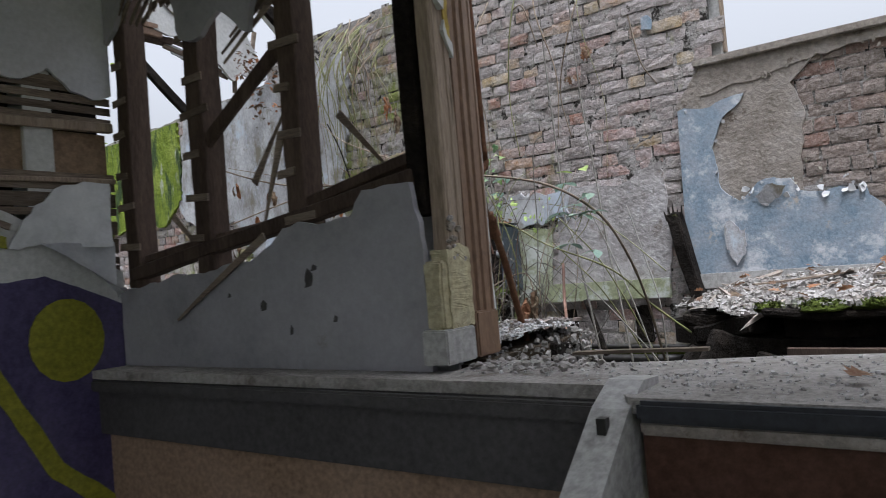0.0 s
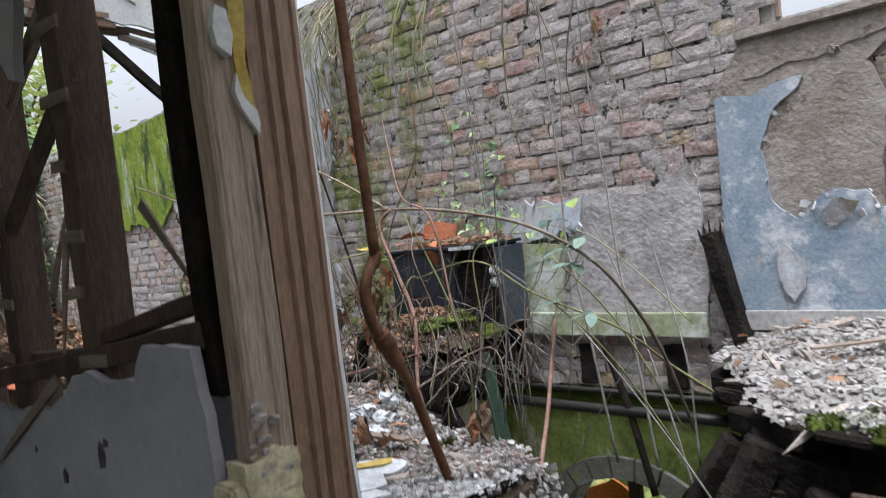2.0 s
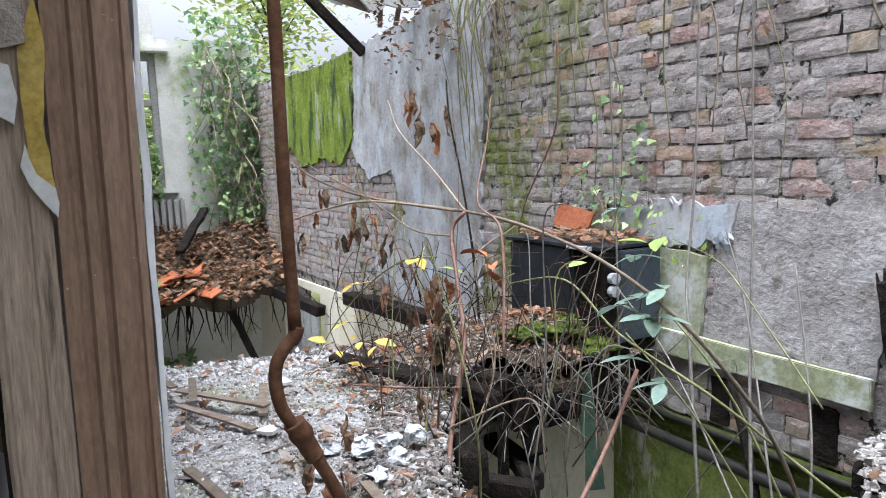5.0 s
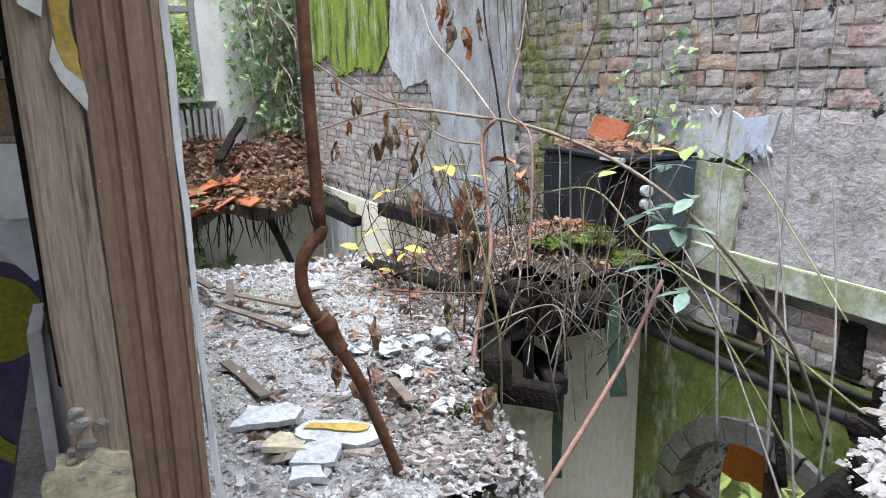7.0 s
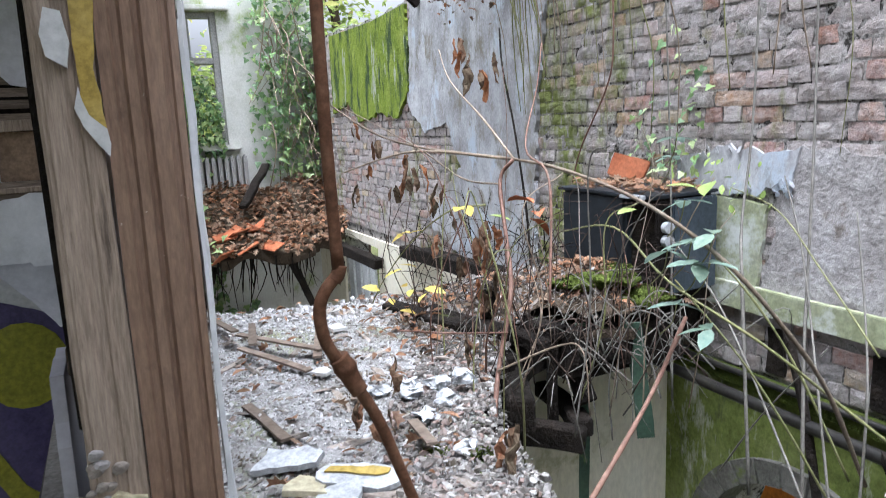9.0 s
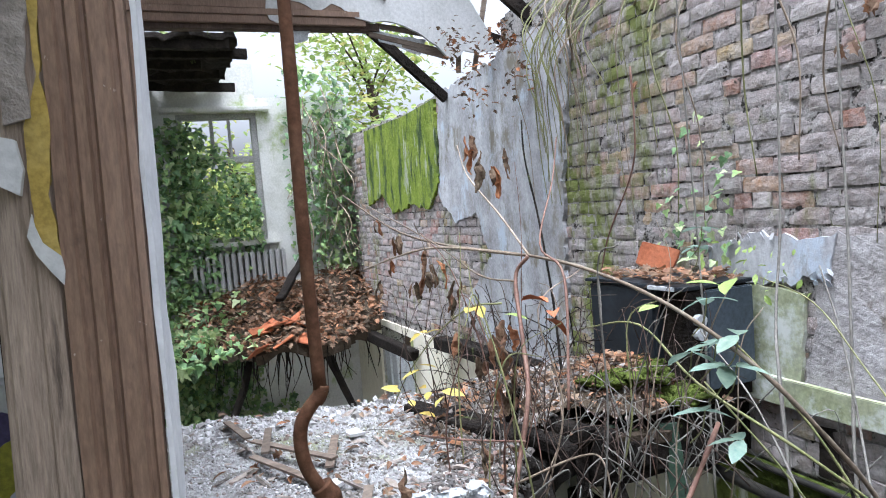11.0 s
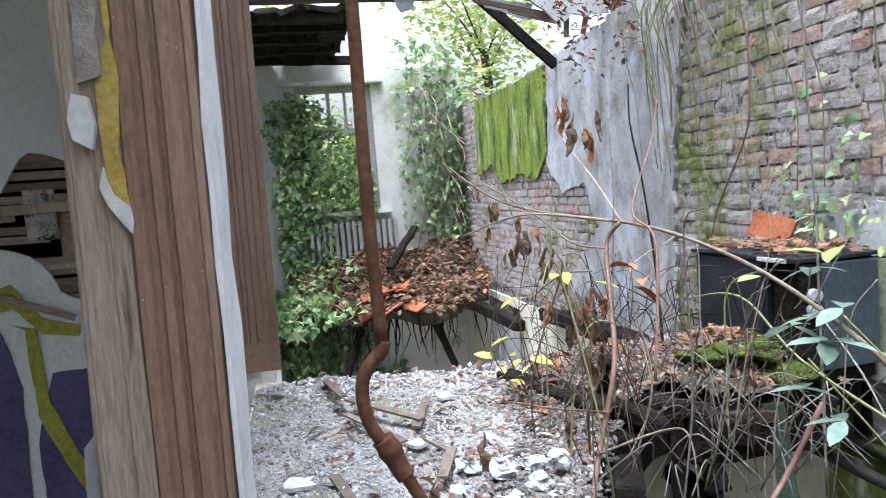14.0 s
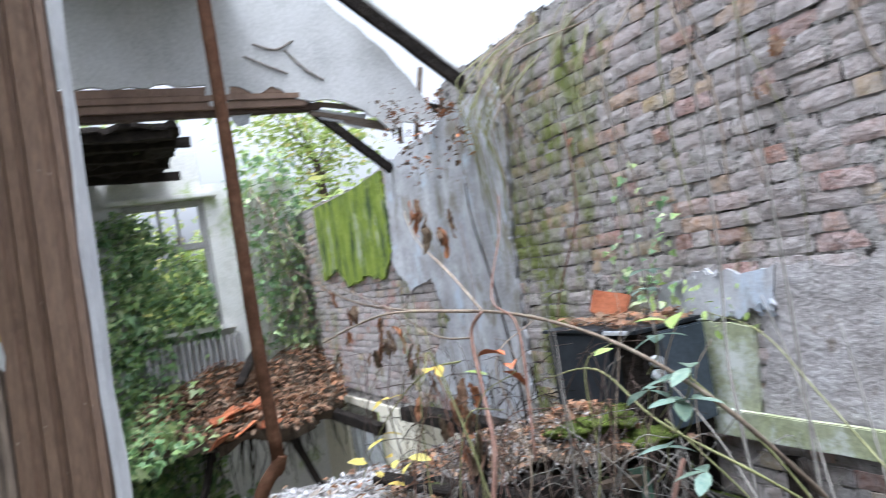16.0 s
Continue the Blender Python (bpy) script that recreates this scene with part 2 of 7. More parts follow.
M_TIMBER = surface("bare_stained_timber", (0.42, 0.33, 0.255), (0.25, 0.19, 0.14), (0.54, 0.44, 0.35), 5, 50, 0.85, 0.5, 0.01,
                   stain=(0.42, 0.38, 0.34), stain_at=(0.66, 0.71), stain_scale=10, stretch=(4, 4, 0.35), seed=6, stain2=(0.09, 0.07, 0.055), stain2_at=(0.60, 0.68), stain2_scale=6, run=(3, 3, 0.3))
M_DARKWOOD = surface("old_dark_stud_timber", (0.105, 0.075, 0.06), (0.055, 0.04, 0.032), (0.17, 0.125, 0.10), 5, 55, 0.85, 0.5, 0.01,
                     stretch=(3, 3, 0.5), seed=12, vary=0.2)
M_LATH = surface("split_lath", (0.24, 0.19, 0.15), (0.14, 0.105, 0.08), (0.36, 0.31, 0.26), 6, 50, 0.85, 0.4, 0.006, stretch=(0.5, 0.5, 4), seed=15, vary=0.3)
# black rotten wood; also the colour of blocks that stand for deep shade
M_ROT_AND_SHADE = surface("rotten_wood_and_shade_black", (0.022, 0.018, 0.015), (0.008, 0.007, 0.006), (0.055, 0.043, 0.034), 9, 50, 1.0, 1.0, 0.04, seed=18,
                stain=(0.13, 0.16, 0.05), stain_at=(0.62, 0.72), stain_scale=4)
M_WHITEPAINT = surface("dirty_white_gloss_paint", (0.50, 0.49, 0.47), (0.33, 0.32, 0.30), (0.62, 0.61, 0.59), 4, 50, 0.55, 0.2, 0.004, seed=19)
M_APRON = surface("grimy_dark_paint", (0.085, 0.08, 0.078), (0.05, 0.047, 0.045), (0.12, 0.115, 0.113), 2.5, 50, 0.6, 0.2, 0.004, seed=23)
M_NOSING = surface("dark_step_edge", (0.035, 0.037, 0.045), (0.02, 0.02, 0.024), (0.07, 0.07, 0.08), 4, 60, 0.5, 0.3, 0.004, seed=27)
M_RISER = surface("red_brown_riser", (0.10, 0.052, 0.036), (0.06, 0.03, 0.02), (0.14, 0.08, 0.06), 4, 50, 0.75, 0.3, 0.005, seed=28)
M_DUST = surface("plaster_dust_floor", (0.44, 0.43, 0.42), (0.20, 0.19, 0.175), (0.72, 0.71, 0.705), 14, 90, 0.95, 1.0, 0.03, seed=31,
                 stain=(0.11, 0.095, 0.075), stain_at=(0.54, 0.64), stain_scale=4, stain2=(0.22, 0.23, 0.15), stain2_at=(0.56, 0.66), stain2_scale=2.2)
M_ARCH = surface("damp_dark_stone", (0.20, 0.195, 0.17), (0.10, 0.10, 0.085), (0.31, 0.30, 0.27), 6, 50, 0.9, 0.7, 0.02, seed=73, stain=(0.13, 0.16, 0.05), stain_at=(0.56, 0.66), stain_scale=4)
M_STRAP = surface("dark_green_strap", (0.045, 0.085, 0.055), (0.02, 0.04, 0.026), (0.09, 0.14, 0.08), 8, 60, 0.6, 0.3, 0.004, seed=71, stain=(0.16, 0.20, 0.05), stain_at=(0.62, 0.70), stain_scale=6)
M_LANDING = surface("dusty_landing_boards", (0.40, 0.375, 0.35), (0.20, 0.18, 0.16), (0.54, 0.52, 0.50), 6, 60, 0.9, 0.8, 0.02, seed=33, stain=(0.13, 0.11, 0.095), stain_at=(0.58, 0.68), stain_scale=7)
M_RUST = surface("rusted_iron", (0.14, 0.068, 0.038), (0.075, 0.036, 0.022), (0.22, 0.125, 0.075), 14, 70, 0.75, 0.5, 0.006, metal=0.2, seed=35,
                 stain=(0.30, 0.25, 0.20), stain_at=(0.66, 0.72), stain_scale=12)
M_IRON = surface("black_wet_pipe", (0.035, 0.033, 0.03), (0.02, 0.018, 0.016), (0.09, 0.08, 0.06), 9, 60, 0.45, 0.4, 0.005, metal=0.3, seed=36,
                 stain=(0.40, 0.36, 0.28), stain_at=(0.68, 0.72), stain_scale=9)
M_BOX = surface("black_enamel_casing", (0.016, 0.021, 0.027), (0.007, 0.009, 0.011), (0.034, 0.042, 0.05), 7, 50, 0.6, 0.2, 0.003, seed=41,
                stain=(0.10, 0.12, 0.05), stain_at=(0.66, 0.74), stain_scale=5)
M_BLUEMETAL = surface("grey_blue_metal", (0.065, 0.085, 0.105), (0.04, 0.052, 0.065), (0.12, 0.14, 0.16), 5, 60, 0.5, 0.2, 0.003, seed=42)
M_CEIL = surface("grey_ceiling_paint", (0.42, 0.42, 0.43), (0.34, 0.34, 0.35), (0.50, 0.50, 0.51), 1.5, 50, 0.8, 0.15, 0.01, seed=44)
M_YELLOW = surface("old_yellow_wallpaper", (0.50, 0.36, 0.09), (0.38, 0.27, 0.06), (0.60, 0.47, 0.18), 6, 60, 0.85, 0.2, 0.004, seed=45)
M_YPLASTER = surface("pale_yellow_plaster", (0.58, 0.52, 0.34), (0.45, 0.38, 0.22), (0.68, 0.63, 0.47), 5, 50, 0.9, 0.5, 0.015, seed=46)
M_SPRAYP = surface("purple_spray_paint", (0.085, 0.07, 0.16), (0.05, 0.042, 0.10), (0.17, 0.15, 0.26), 3, 50, 0.6, 0.1, 0.003, seed=47)
M_SPRAYY = surface("yellow_green_spray_paint", (0.32, 0.31, 0.03), (0.24, 0.23, 0.02), (0.40, 0.40, 0.07), 4, 50, 0.6, 0.1, 0.003, seed=48)
M_FLAKE = surface("white_lifted_flakes", (0.80, 0.81, 0.82), (0.60, 0.61, 0.63), (0.95, 0.95, 0.95), 8, 60, 0.85, 0.2, 0.004, seed=62, speck=0.08)
M_TERRA = surface("terracotta", (0.42, 0.14, 0.065), (0.28, 0.085, 0.04), (0.54, 0.22, 0.12), 6, 60, 0.85, 0.3, 0.004, seed=49, vary=0.3)
M_MOSS = surface("cushion_moss", (0.10, 0.13, 0.025), (0.045, 0.06, 0.012), (0.19, 0.24, 0.05), 20, 120, 1.0, 1.0, 0.03, seed=50)
M_CARD = surface("brown_cardboard", (0.36, 0.25, 0.17), (0.28, 0.19, 0.12), (0.42, 0.31, 0.22), 3, 60, 0.85, 0.1, 0.003, seed=51)
M_SOIL = surface("leaf_mould", (0.085, 0.065, 0.045), (0.04, 0.03, 0.02), (0.16, 0.12, 0.085), 8, 60, 1.0, 0.9, 0.04, seed=52)
M_GROUND = surface("garden_ground", (0.16, 0.17, 0.07), (0.08, 0.09, 0.03), (0.26, 0.27, 0.12), 0.6, 12, 1.0, 0.8, 0.05, seed=53)
M_ORANGE = surface("orange_plastic", (0.75, 0.25, 0.02), (0.6, 0.18, 0.01), (0.85, 0.33, 0.05), 4, 40, 0.5, 0.1, 0.003, seed=54)
M_PAPER = surface("white_torn_paper", (0.60, 0.62, 0.63), (0.42, 0.44, 0.44), (0.74, 0.76, 0.77), 9, 60, 0.85, 0.4, 0.008, seed=55, stain=(0.30, 0.28, 0.26), stain_at=(0.60, 0.70), stain_scale=11)
M_STEM = surface("dry_bramble_stem", (0.30, 0.23, 0.165), (0.17, 0.115, 0.08), (0.46, 0.40, 0.31), 9, 80, 0.7, 0.3, 0.002, seed=56, vary=0.3)
M_REDSTEM = surface("red_brown_bramble_stem", (0.23, 0.125, 0.09), (0.13, 0.065, 0.048), (0.36, 0.23, 0.17), 9, 80, 0.65, 0.3, 0.002, seed=57)
M_GREENSTEM = surface("green_bramble_stem", (0.24, 0.24, 0.10), (0.14, 0.14, 0.05), (0.36, 0.36, 0.18), 9, 80, 0.65, 0.3, 0.002, seed=58)
M_GREYSTEM = surface("grey_cane", (0.22, 0.205, 0.18), (0.13, 0.12, 0.10), (0.32, 0.30, 0.27), 9, 80, 0.8, 0.3, 0.002, seed=59)
M_RUBBLE = islands("plaster_rubble", [(0.0, (0.10, 0.09, 0.08)), (0.12, (0.38, 0.37, 0.36)), (0.45, (0.55, 0.545, 0.54)), (0.55, (0.22, 0.195, 0.175)), (0.65, (0.46, 0.45, 0.44)), (1.0, (0.68, 0.68, 0.685))],
                   moss=(0.13, 0.11, 0.085))
M_RUBBLE2 = islands("dusty_rubble", [(0.0, (0.15, 0.135, 0.115)), (0.3, (0.31, 0.29, 0.27)), (0.5, (0.20, 0.175, 0.155)), (0.75, (0.35, 0.33, 0.31)), (0.93, (0.42, 0.40, 0.385)), (1.0, (0.14, 0.09, 0.065))], moss=(0.16, 0.14, 0.12))
M_PALEWALL = surface("pale_hall_plaster", (0.82, 0.82, 0.86), (0.68, 0.68, 0.72), (0.94, 0.94, 0.97), 1.6, 50, 0.75, 0.15, 0.01, speck=0.12, stain=(0.30, 0.29, 0.29), stain_at=(0.70, 0.74), stain_scale=5, seed=61)
M_SPLINTER = islands("wood_splinters", [(0.0, (0.10, 0.075, 0.055)), (0.5, (0.24, 0.18, 0.13)), (1.0, (0.40, 0.33, 0.27))])
M_DEADLEAF = leaf_material("fallen_brown_leaves", [(0.0, (0.11, 0.045, 0.028)), (0.35, (0.22, 0.085, 0.04)), (0.6, (0.07, 0.036, 0.024)), (0.8, (0.36, 0.13, 0.05)), (0.92, (0.30, 0.20, 0.14)), (1.0, (0.17, 0.09, 0.055))], 0.7)
M_DRYLEAF = leaf_material("curled_dry_leaf", [(0.0, (0.035, 0.018, 0.014)), (0.4, (0.08, 0.032, 0.02)), (0.75, (0.15, 0.05, 0.025)), (1.0, (0.36, 0.11, 0.035))], 0.8, 0.2)
M_YLEAF = leaf_material("yellow_leaf", [(0.0, (0.60, 0.42, 0.05)), (0.6, (0.66, 0.52, 0.10)), (1.0, (0.50, 0.45, 0.08))], 0.55)
M_BLUELEAF = leaf_material("glaucous_bramble_leaf", [(0.0, (0.15, 0.26, 0.22)), (0.5, (0.20, 0.32, 0.27)), (1.0, (0.12, 0.21, 0.16))], 0.5)
M_GREENLEAF = leaf_material("fresh_green_leaf", [(0.0, (0.22, 0.34, 0.06)), (1.0, (0.30, 0.42, 0.10))], 0.5)
M_IVY = leaf_material("ivy_leaves", [(0.0, (0.045, 0.13, 0.055)), (0.25, (0.10, 0.24, 0.09)), (0.55, (0.19, 0.36, 0.12)), (0.8, (0.33, 0.47, 0.16)), (1.0, (0.48, 0.57, 0.32))], 0.42, 0.35)
M_TREELEAF = leaf_material("sunlit_tree_leaves", [(0.0, (0.13, 0.22, 0.04)), (0.5, (0.25, 0.35, 0.07)), (0.85, (0.38, 0.44, 0.12)), (1.0, (0.48, 0.42, 0.14))], 0.6, 0.5)
M_GLASS, _gt, _gb = nodes_of("window_glass", 0.05)
_gb.inputs["Transmission Weight"].default_value = 1.0
_gb.inputs["IOR"].default_value = 1.45

# ---- mesh helpers ----


PLAIN = Matrix.Identity(4)
# where each part of the house, drawn on a grid of its own, stands in the plan
STAIR_SIDE = Matrix.Translation((0.147, -0.09, 0.0))
JAMB = Matrix(((1, 0, 0, 0.148), (0, 1.11, 0, -0.177), (0, 0, 1, 0.02), (0, 0, 0, 1)))
FLIGHT = Matrix.Translation((0.067, 0.04, 0.0))
FAR_DOOR = Matrix(((1, 0, 0, 0), (0, 1.04, 0, -0.165), (0, 0, 1.04, -0.20), (0, 0, 0, 1)))
BACK_ROOM = Matrix(((1.3151, 0.0, -0.0, 0.995), (0.012, 1.1202, -0.0201, -0.2301), (0.0739, 0.0148, 1.1313, 0.0642), (0, 0, 0, 1)))
LAY = PLAIN


def mesh_ob(name, bm, material, smooth=False):
    bm.transform(LAY)
    me = bpy.data.meshes.new(name)
    bm.to_mesh(me)
    bm.free()
    me.materials.append(material)
    if smooth:
        for p in me.polygons:
            p.use_smooth = True
    return new(name, me)


def thing(name, loc, label, category, group="", kind=""):
    ob = new(name)
    ob.location = LAY @ Vector(loc)
    ob.empty_display_size = 0.1
    return tagged(ob, label, category, group, kind)


def part(name, bm, material, parent, label="", smooth=False):
    """One mesh in world coordinates, hung under a thing or a part."""
    ob = mesh_ob(name, bm, material, smooth)
    ob.parent = parent
    base = Vector((0, 0, 0))
    up = parent
    while up is not None:
        base = base + up.location
        up = up.parent
    ob.matrix_parent_inverse = Matrix.Translation(base).inverted()
    if label:
        tagged(ob, label)
    return ob


def solo(name, bm, material, label, category, group="", kind="", smooth=False):
    return tagged(mesh_ob(name, bm, material, smooth), label, category, group, kind)


def block(x0, x1, y0, y1, z0, z1, bevel=0.0, bm=None, wob=0.0, cuts=0):
    """A box between two corners, with softened, slightly uneven edges."""
    own = bmesh.new()
    m = Matrix.LocRotScale(((x0 + x1) / 2, (y0 + y1) / 2, (z0 + z1) / 2), None, (abs(x1 - x0), abs(y1 - y0), abs(z1 - z0)))
    bmesh.ops.create_cube(own, size=1.0, matrix=m)
    if cuts:
        bmesh.ops.subdivide_edges(own, edges=own.edges[:], cuts=cuts, use_grid_fill=True)
    if wob:
        for v in own.verts:
            v.co += noise.noise_vector(v.co * 7.0) * wob
    if bevel:
        bmesh.ops.bevel(own, geom=[e for e in own.edges if e.calc_face_angle(0) > 0.5], offset=bevel, segments=2, affect="EDGES", clamp_overlap=True)
    if bm is None:
        return own
    return absorb(bm, own)


def absorb(bm, other):
    me = bpy.data.meshes.new("tmp")
    other.to_mesh(me)
    other.free()
    bm.from_mesh(me)
    bpy.data.meshes.remove(me)
    return bm


def beam(a, b, w, h, bevel=0.004, wob=0.004, bm=None, up=(0, 0, 1), cuts=6, taper=1.0):
    """A timber from a to b, w wide and h deep, a little crooked."""
    a, b = Vector(a), Vector(b)
    d = b - a
    side = d.cross(Vector(up))
    if side.length < 1e-4:
        side = d.cross(Vector((1, 0, 0)))
    side.normalize()
    top = side.cross(d).normalized()
    own = bmesh.new()
    rings = []
    n = max(2, cuts)
    for i in range(n + 1):
        f = i / n
        c = a + d * f + noise.noise_vector((a + d * f) * 3.1) * wob
        k = 1 + (taper - 1) * f
        ww = w * k * (1 + 0.12 * noise.noise(c * 5.0)) / 2
        hh = h * k * (1 + 0.12 * noise.noise(c * 6.0 + Vector((7, 1, 2)))) / 2
        rings.append([own.verts.new(c + side * sx * ww + top * sz * hh) for sx, sz in ((-1, -1), (1, -1), (1, 1), (-1, 1))])
    for r, q in zip(rings, rings[1:]):
        for k in range(4):
            own.faces.new((r[k], r[(k + 1) % 4], q[(k + 1) % 4], q[k]))
    own.faces.new(rings[0][::-1])
    own.faces.new(rings[-1])
    bmesh.ops.recalc_face_normals(own, faces=own.faces[:])
    if bevel:
        bmesh.ops.bevel(own, geom=[e for e in own.edges if e.calc_face_angle(0) > 0.6], offset=bevel, segments=1, affect="EDGES")
    return own if bm is None else absorb(bm, own)


def tube(points, radius, bm=None, sides=7, taper=1.0, knots=0.0, steps=6):
    """A round stem or pipe along a smooth line through the points."""
    pts = [Vector(p) for p in points]
    if len(pts) > 2 and steps > 1:
        line = []
        ext = [pts[0] * 2 - pts[1]] + pts + [pts[-1] * 2 - pts[-2]]
        for i in range(1, len(ext) - 2):
            p0, p1, p2, p3 = ext[i - 1:i + 3]
            for s in range(steps):
                f = s / steps
                line.append(0.5 * ((2 * p1) + (p2 - p0) * f + (2 * p0 - 5 * p1 + 4 * p2 - p3) * f * f + (3 * p1 - p0 - 3 * p2 + p3) * f ** 3))
        line.append(pts[-1])
    else:
        line = pts
    own = bmesh.new() if bm is None else bm
    rings = []
    n = len(line) - 1
    normal = None
    for i, c in enumerate(line):
        d = (line[min(i + 1, n)] - line[max(i - 1, 0)]).normalized()
        if normal is None:
            normal = d.orthogonal().normalized()
        normal = (normal - d * normal.dot(d)).normalized()
        side = d.cross(normal)
        r = radius * (1 + (taper - 1) * i / n)
        if knots:
            r *= 1 + knots * max(0, noise.noise(c * 40.0))
        rings.append([own.verts.new(c + (normal * math.cos(a) + side * math.sin(a)) * r) for a in (2 * math.pi * k / sides for k in range(sides))])
    for r, q in zip(rings, rings[1:]):
        for k in range(sides):
            own.faces.new((r[k], r[(k + 1) % sides], q[(k + 1) % sides], q[k]))
    own.faces.new(rings[0][::-1])
    own.faces.new(rings[-1])
    return own


def jagged(outline, step_len=0.05, amount=0.02, seed=0, fixed=()):
    """The outline with broken, crumbling edges; edges whose number is in fixed stay straight."""
    out = []
    n = len(outline)
    for i in range(n):
        a, b = Vector(outline[i]), Vector(outline[(i + 1) % n])
        k = 1 if i in fixed else max(1, int((b - a).length / step_len))
        t = (b - a).normalized()
        q = Vector((-t.y, t.x))
        for s in range(k):
            p = a.lerp(b, s / k)
            if s and i not in fixed:
                w = noise.noise(Vector((p.x * 9 + seed, p.y * 9, seed * 1.3))) + 0.6 * noise.noise(Vector((p.x * 31 + seed, p.y * 31, 4.0)))
                p = p + q * w * amount * 1.6 + t * noise.noise(Vector((p.x * 23, p.y * 23, seed))) * amount * 0.6
            out.append(p)
    return out


def sheet(outline, place, thick, bm=None):
    """A flat sheet with a broken outline. place(u, v, depth) gives the point in the world; depth runs from the back (0) to the face (thick)."""
    own = bmesh.new() if bm is None else bm
    back = [own.verts.new(place(p.x, p.y, 0.0)) for p in outline]
    front = [own.verts.new(place(p.x, p.y, thick)) for p in outline]
    faces = [own.faces.new(front), own.faces.new(back[::-1])]
    n = len(outline)
    for i in range(n):
        j = (i + 1) % n
        faces.append(own.faces.new((front[i], back[i], back[j], front[j])))
    bmesh.ops.recalc_face_normals(own, faces=faces)
    return own


def on_y(y, sign=-1):
    return lambda u, v, d: Vector((u, y + sign * d, v))


def on_x(x, sign=1):
    return lambda u, v, d: Vector((x + sign * d, u, v))


def on_z(z):
    return lambda u, v, d: Vector((u, v, z + d))


def inside(p, poly):
    hit = False
    n = len(poly)
    for i in range(n):
        (x1, y1), (x2, y2) = poly[i], poly[(i + 1) % n]
        if (y1 > p[1]) != (y2 > p[1]) and p[0] < (x2 - x1) * (p[1] - y1) / (y2 - y1) + x1:
            hit = not hit
    return hit


def chips(n, poly, height, size, flat=0.5, seed=1, bm=None, power=2.2, lift=0.4, long=1.0):
    """Broken pieces scattered over an outline: irregular six-sided lumps, small ones most."""
    rnd = random.Random(seed)
    own = bmesh.new() if bm is None else bm
    xs, ys = [p[0] for p in poly], [p[1] for p in poly]
    made = 0
    verts, faces = [], []
    while made < n:
        x, y = rnd.uniform(min(xs), max(xs)), rnd.uniform(min(ys), max(ys))
        if not inside((x, y), poly):
            continue
        made += 1
        s = size[0] + (size[1] - size[0]) * rnd.random() ** power
        m = Matrix.LocRotScale((x, y, height(x, y) + s * flat * lift), Euler((rnd.uniform(-0.5, 0.5), rnd.uniform(-0.5, 0.5), rnd.uniform(0, 6.3))),
                               (s * long * rnd.uniform(0.7, 1.3), s * rnd.uniform(0.5, 1.0), s * flat * rnd.uniform(0.5, 1.2)))
        k = len(verts)
        ring = rnd.choice((4, 5, 5, 6))
        for zz in (-0.5, 0.5):
            for a in range(ring):
                an = 2 * math.pi * a / ring + rnd.uniform(-0.3, 0.3)
                r = rnd.uniform(0.36, 0.6) * (0.8 if zz > 0 else 1.0)
                verts.append(m @ Vector((math.cos(an) * r, math.sin(an) * r, zz + rnd.uniform(-0.15, 0.15))))
        faces.append(tuple(range(k, k + ring))[::-1])
        faces.append(tuple(range(k + ring, k + 2 * ring)))
        for a in range(ring):
            b = (a + 1) % ring
            faces.append((k + a, k + b, k + ring + b, k + ring + a))
    me = bpy.data.meshes.new("tmp")
    me.from_pydata(verts, [], faces)
    own.from_mesh(me)
    bpy.data.meshes.remove(me)
    return own


LEAF = {
    "oval": [(0, 0), (0.18, 0.22), (0.26, 0.5), (0.16, 0.8), (0, 1.0), (-0.16, 0.8), (-0.26, 0.5), (-0.18, 0.22)],
    "ivy": [(0, 0), (0.35, -0.08), (0.5, 0.25), (0.25, 0.45), (0.18, 0.75), (0, 1.0), (-0.18, 0.75), (-0.25, 0.45), (-0.5, 0.25), (-0.35, -0.08)],
    "lobed": [(0, 0), (0.3, 0.1), (0.2, 0.25), (0.5, 0.4), (0.25, 0.5), (0.4, 0.75), (0.12, 0.75), (0, 1.05), (-0.12, 0.75), (-0.4, 0.75), (-0.25, 0.5), (-0.5, 0.4), (-0.2, 0.25), (-0.3, 0.1)],
}


def leaf(bm, m, shape="oval", fold=0.25, droop=0.2, curl=0.0):
    """One leaf with a midrib fold, of unit length along +y before m."""
    pts = LEAF[shape]
    mid = []
    for f in (0.0, 0.35, 0.7, 1.0):
        mid.append(bm.verts.new(m @ Vector((0, f, -droop * f * f))))
    half = len(pts) // 2
    right = pts[1:half]
    left = pts[half + 1:][::-1]
    for side in (right, left):
        vs = []
        for x, y in side:
            c = curl * x * x * 4
            vs.append(bm.verts.new(m @ Vector((x * (1 - 0.6 * curl), y, -droop * y * y + fold * abs(x) - c * 0.3))))
        ring = [mid[0]] + vs + [mid[3]]
        try:
            bm.faces.new(ring + [mid[2], mid[1]])
        except ValueError:
            pass


def leaf_pose(p, size, rnd, heading=None, pitch=None, roll=None):
    return Matrix.LocRotScale(p, Euler((rnd.uniform(-0.7, 0.5) if pitch is None else pitch, rnd.uniform(-0.6, 0.6) if roll is None else roll,
                                        rnd.uniform(0, 6.3) if heading is None else heading)), (size, size, size))

# ---- the setting ----
WALL, ROOM, HALL = 3.44, 0.94, 0.83      # brick wall's face, partition's room face and stair face
FAR, END, BACK = -4.2, -9.0, -7.6                   # far partition, far end wall

ground = solo("ground", block(-60, 60, -60, 60, -3.0, -2.62), M_GROUND, "rough garden ground with grass and weeds", "ground", kind="structure")
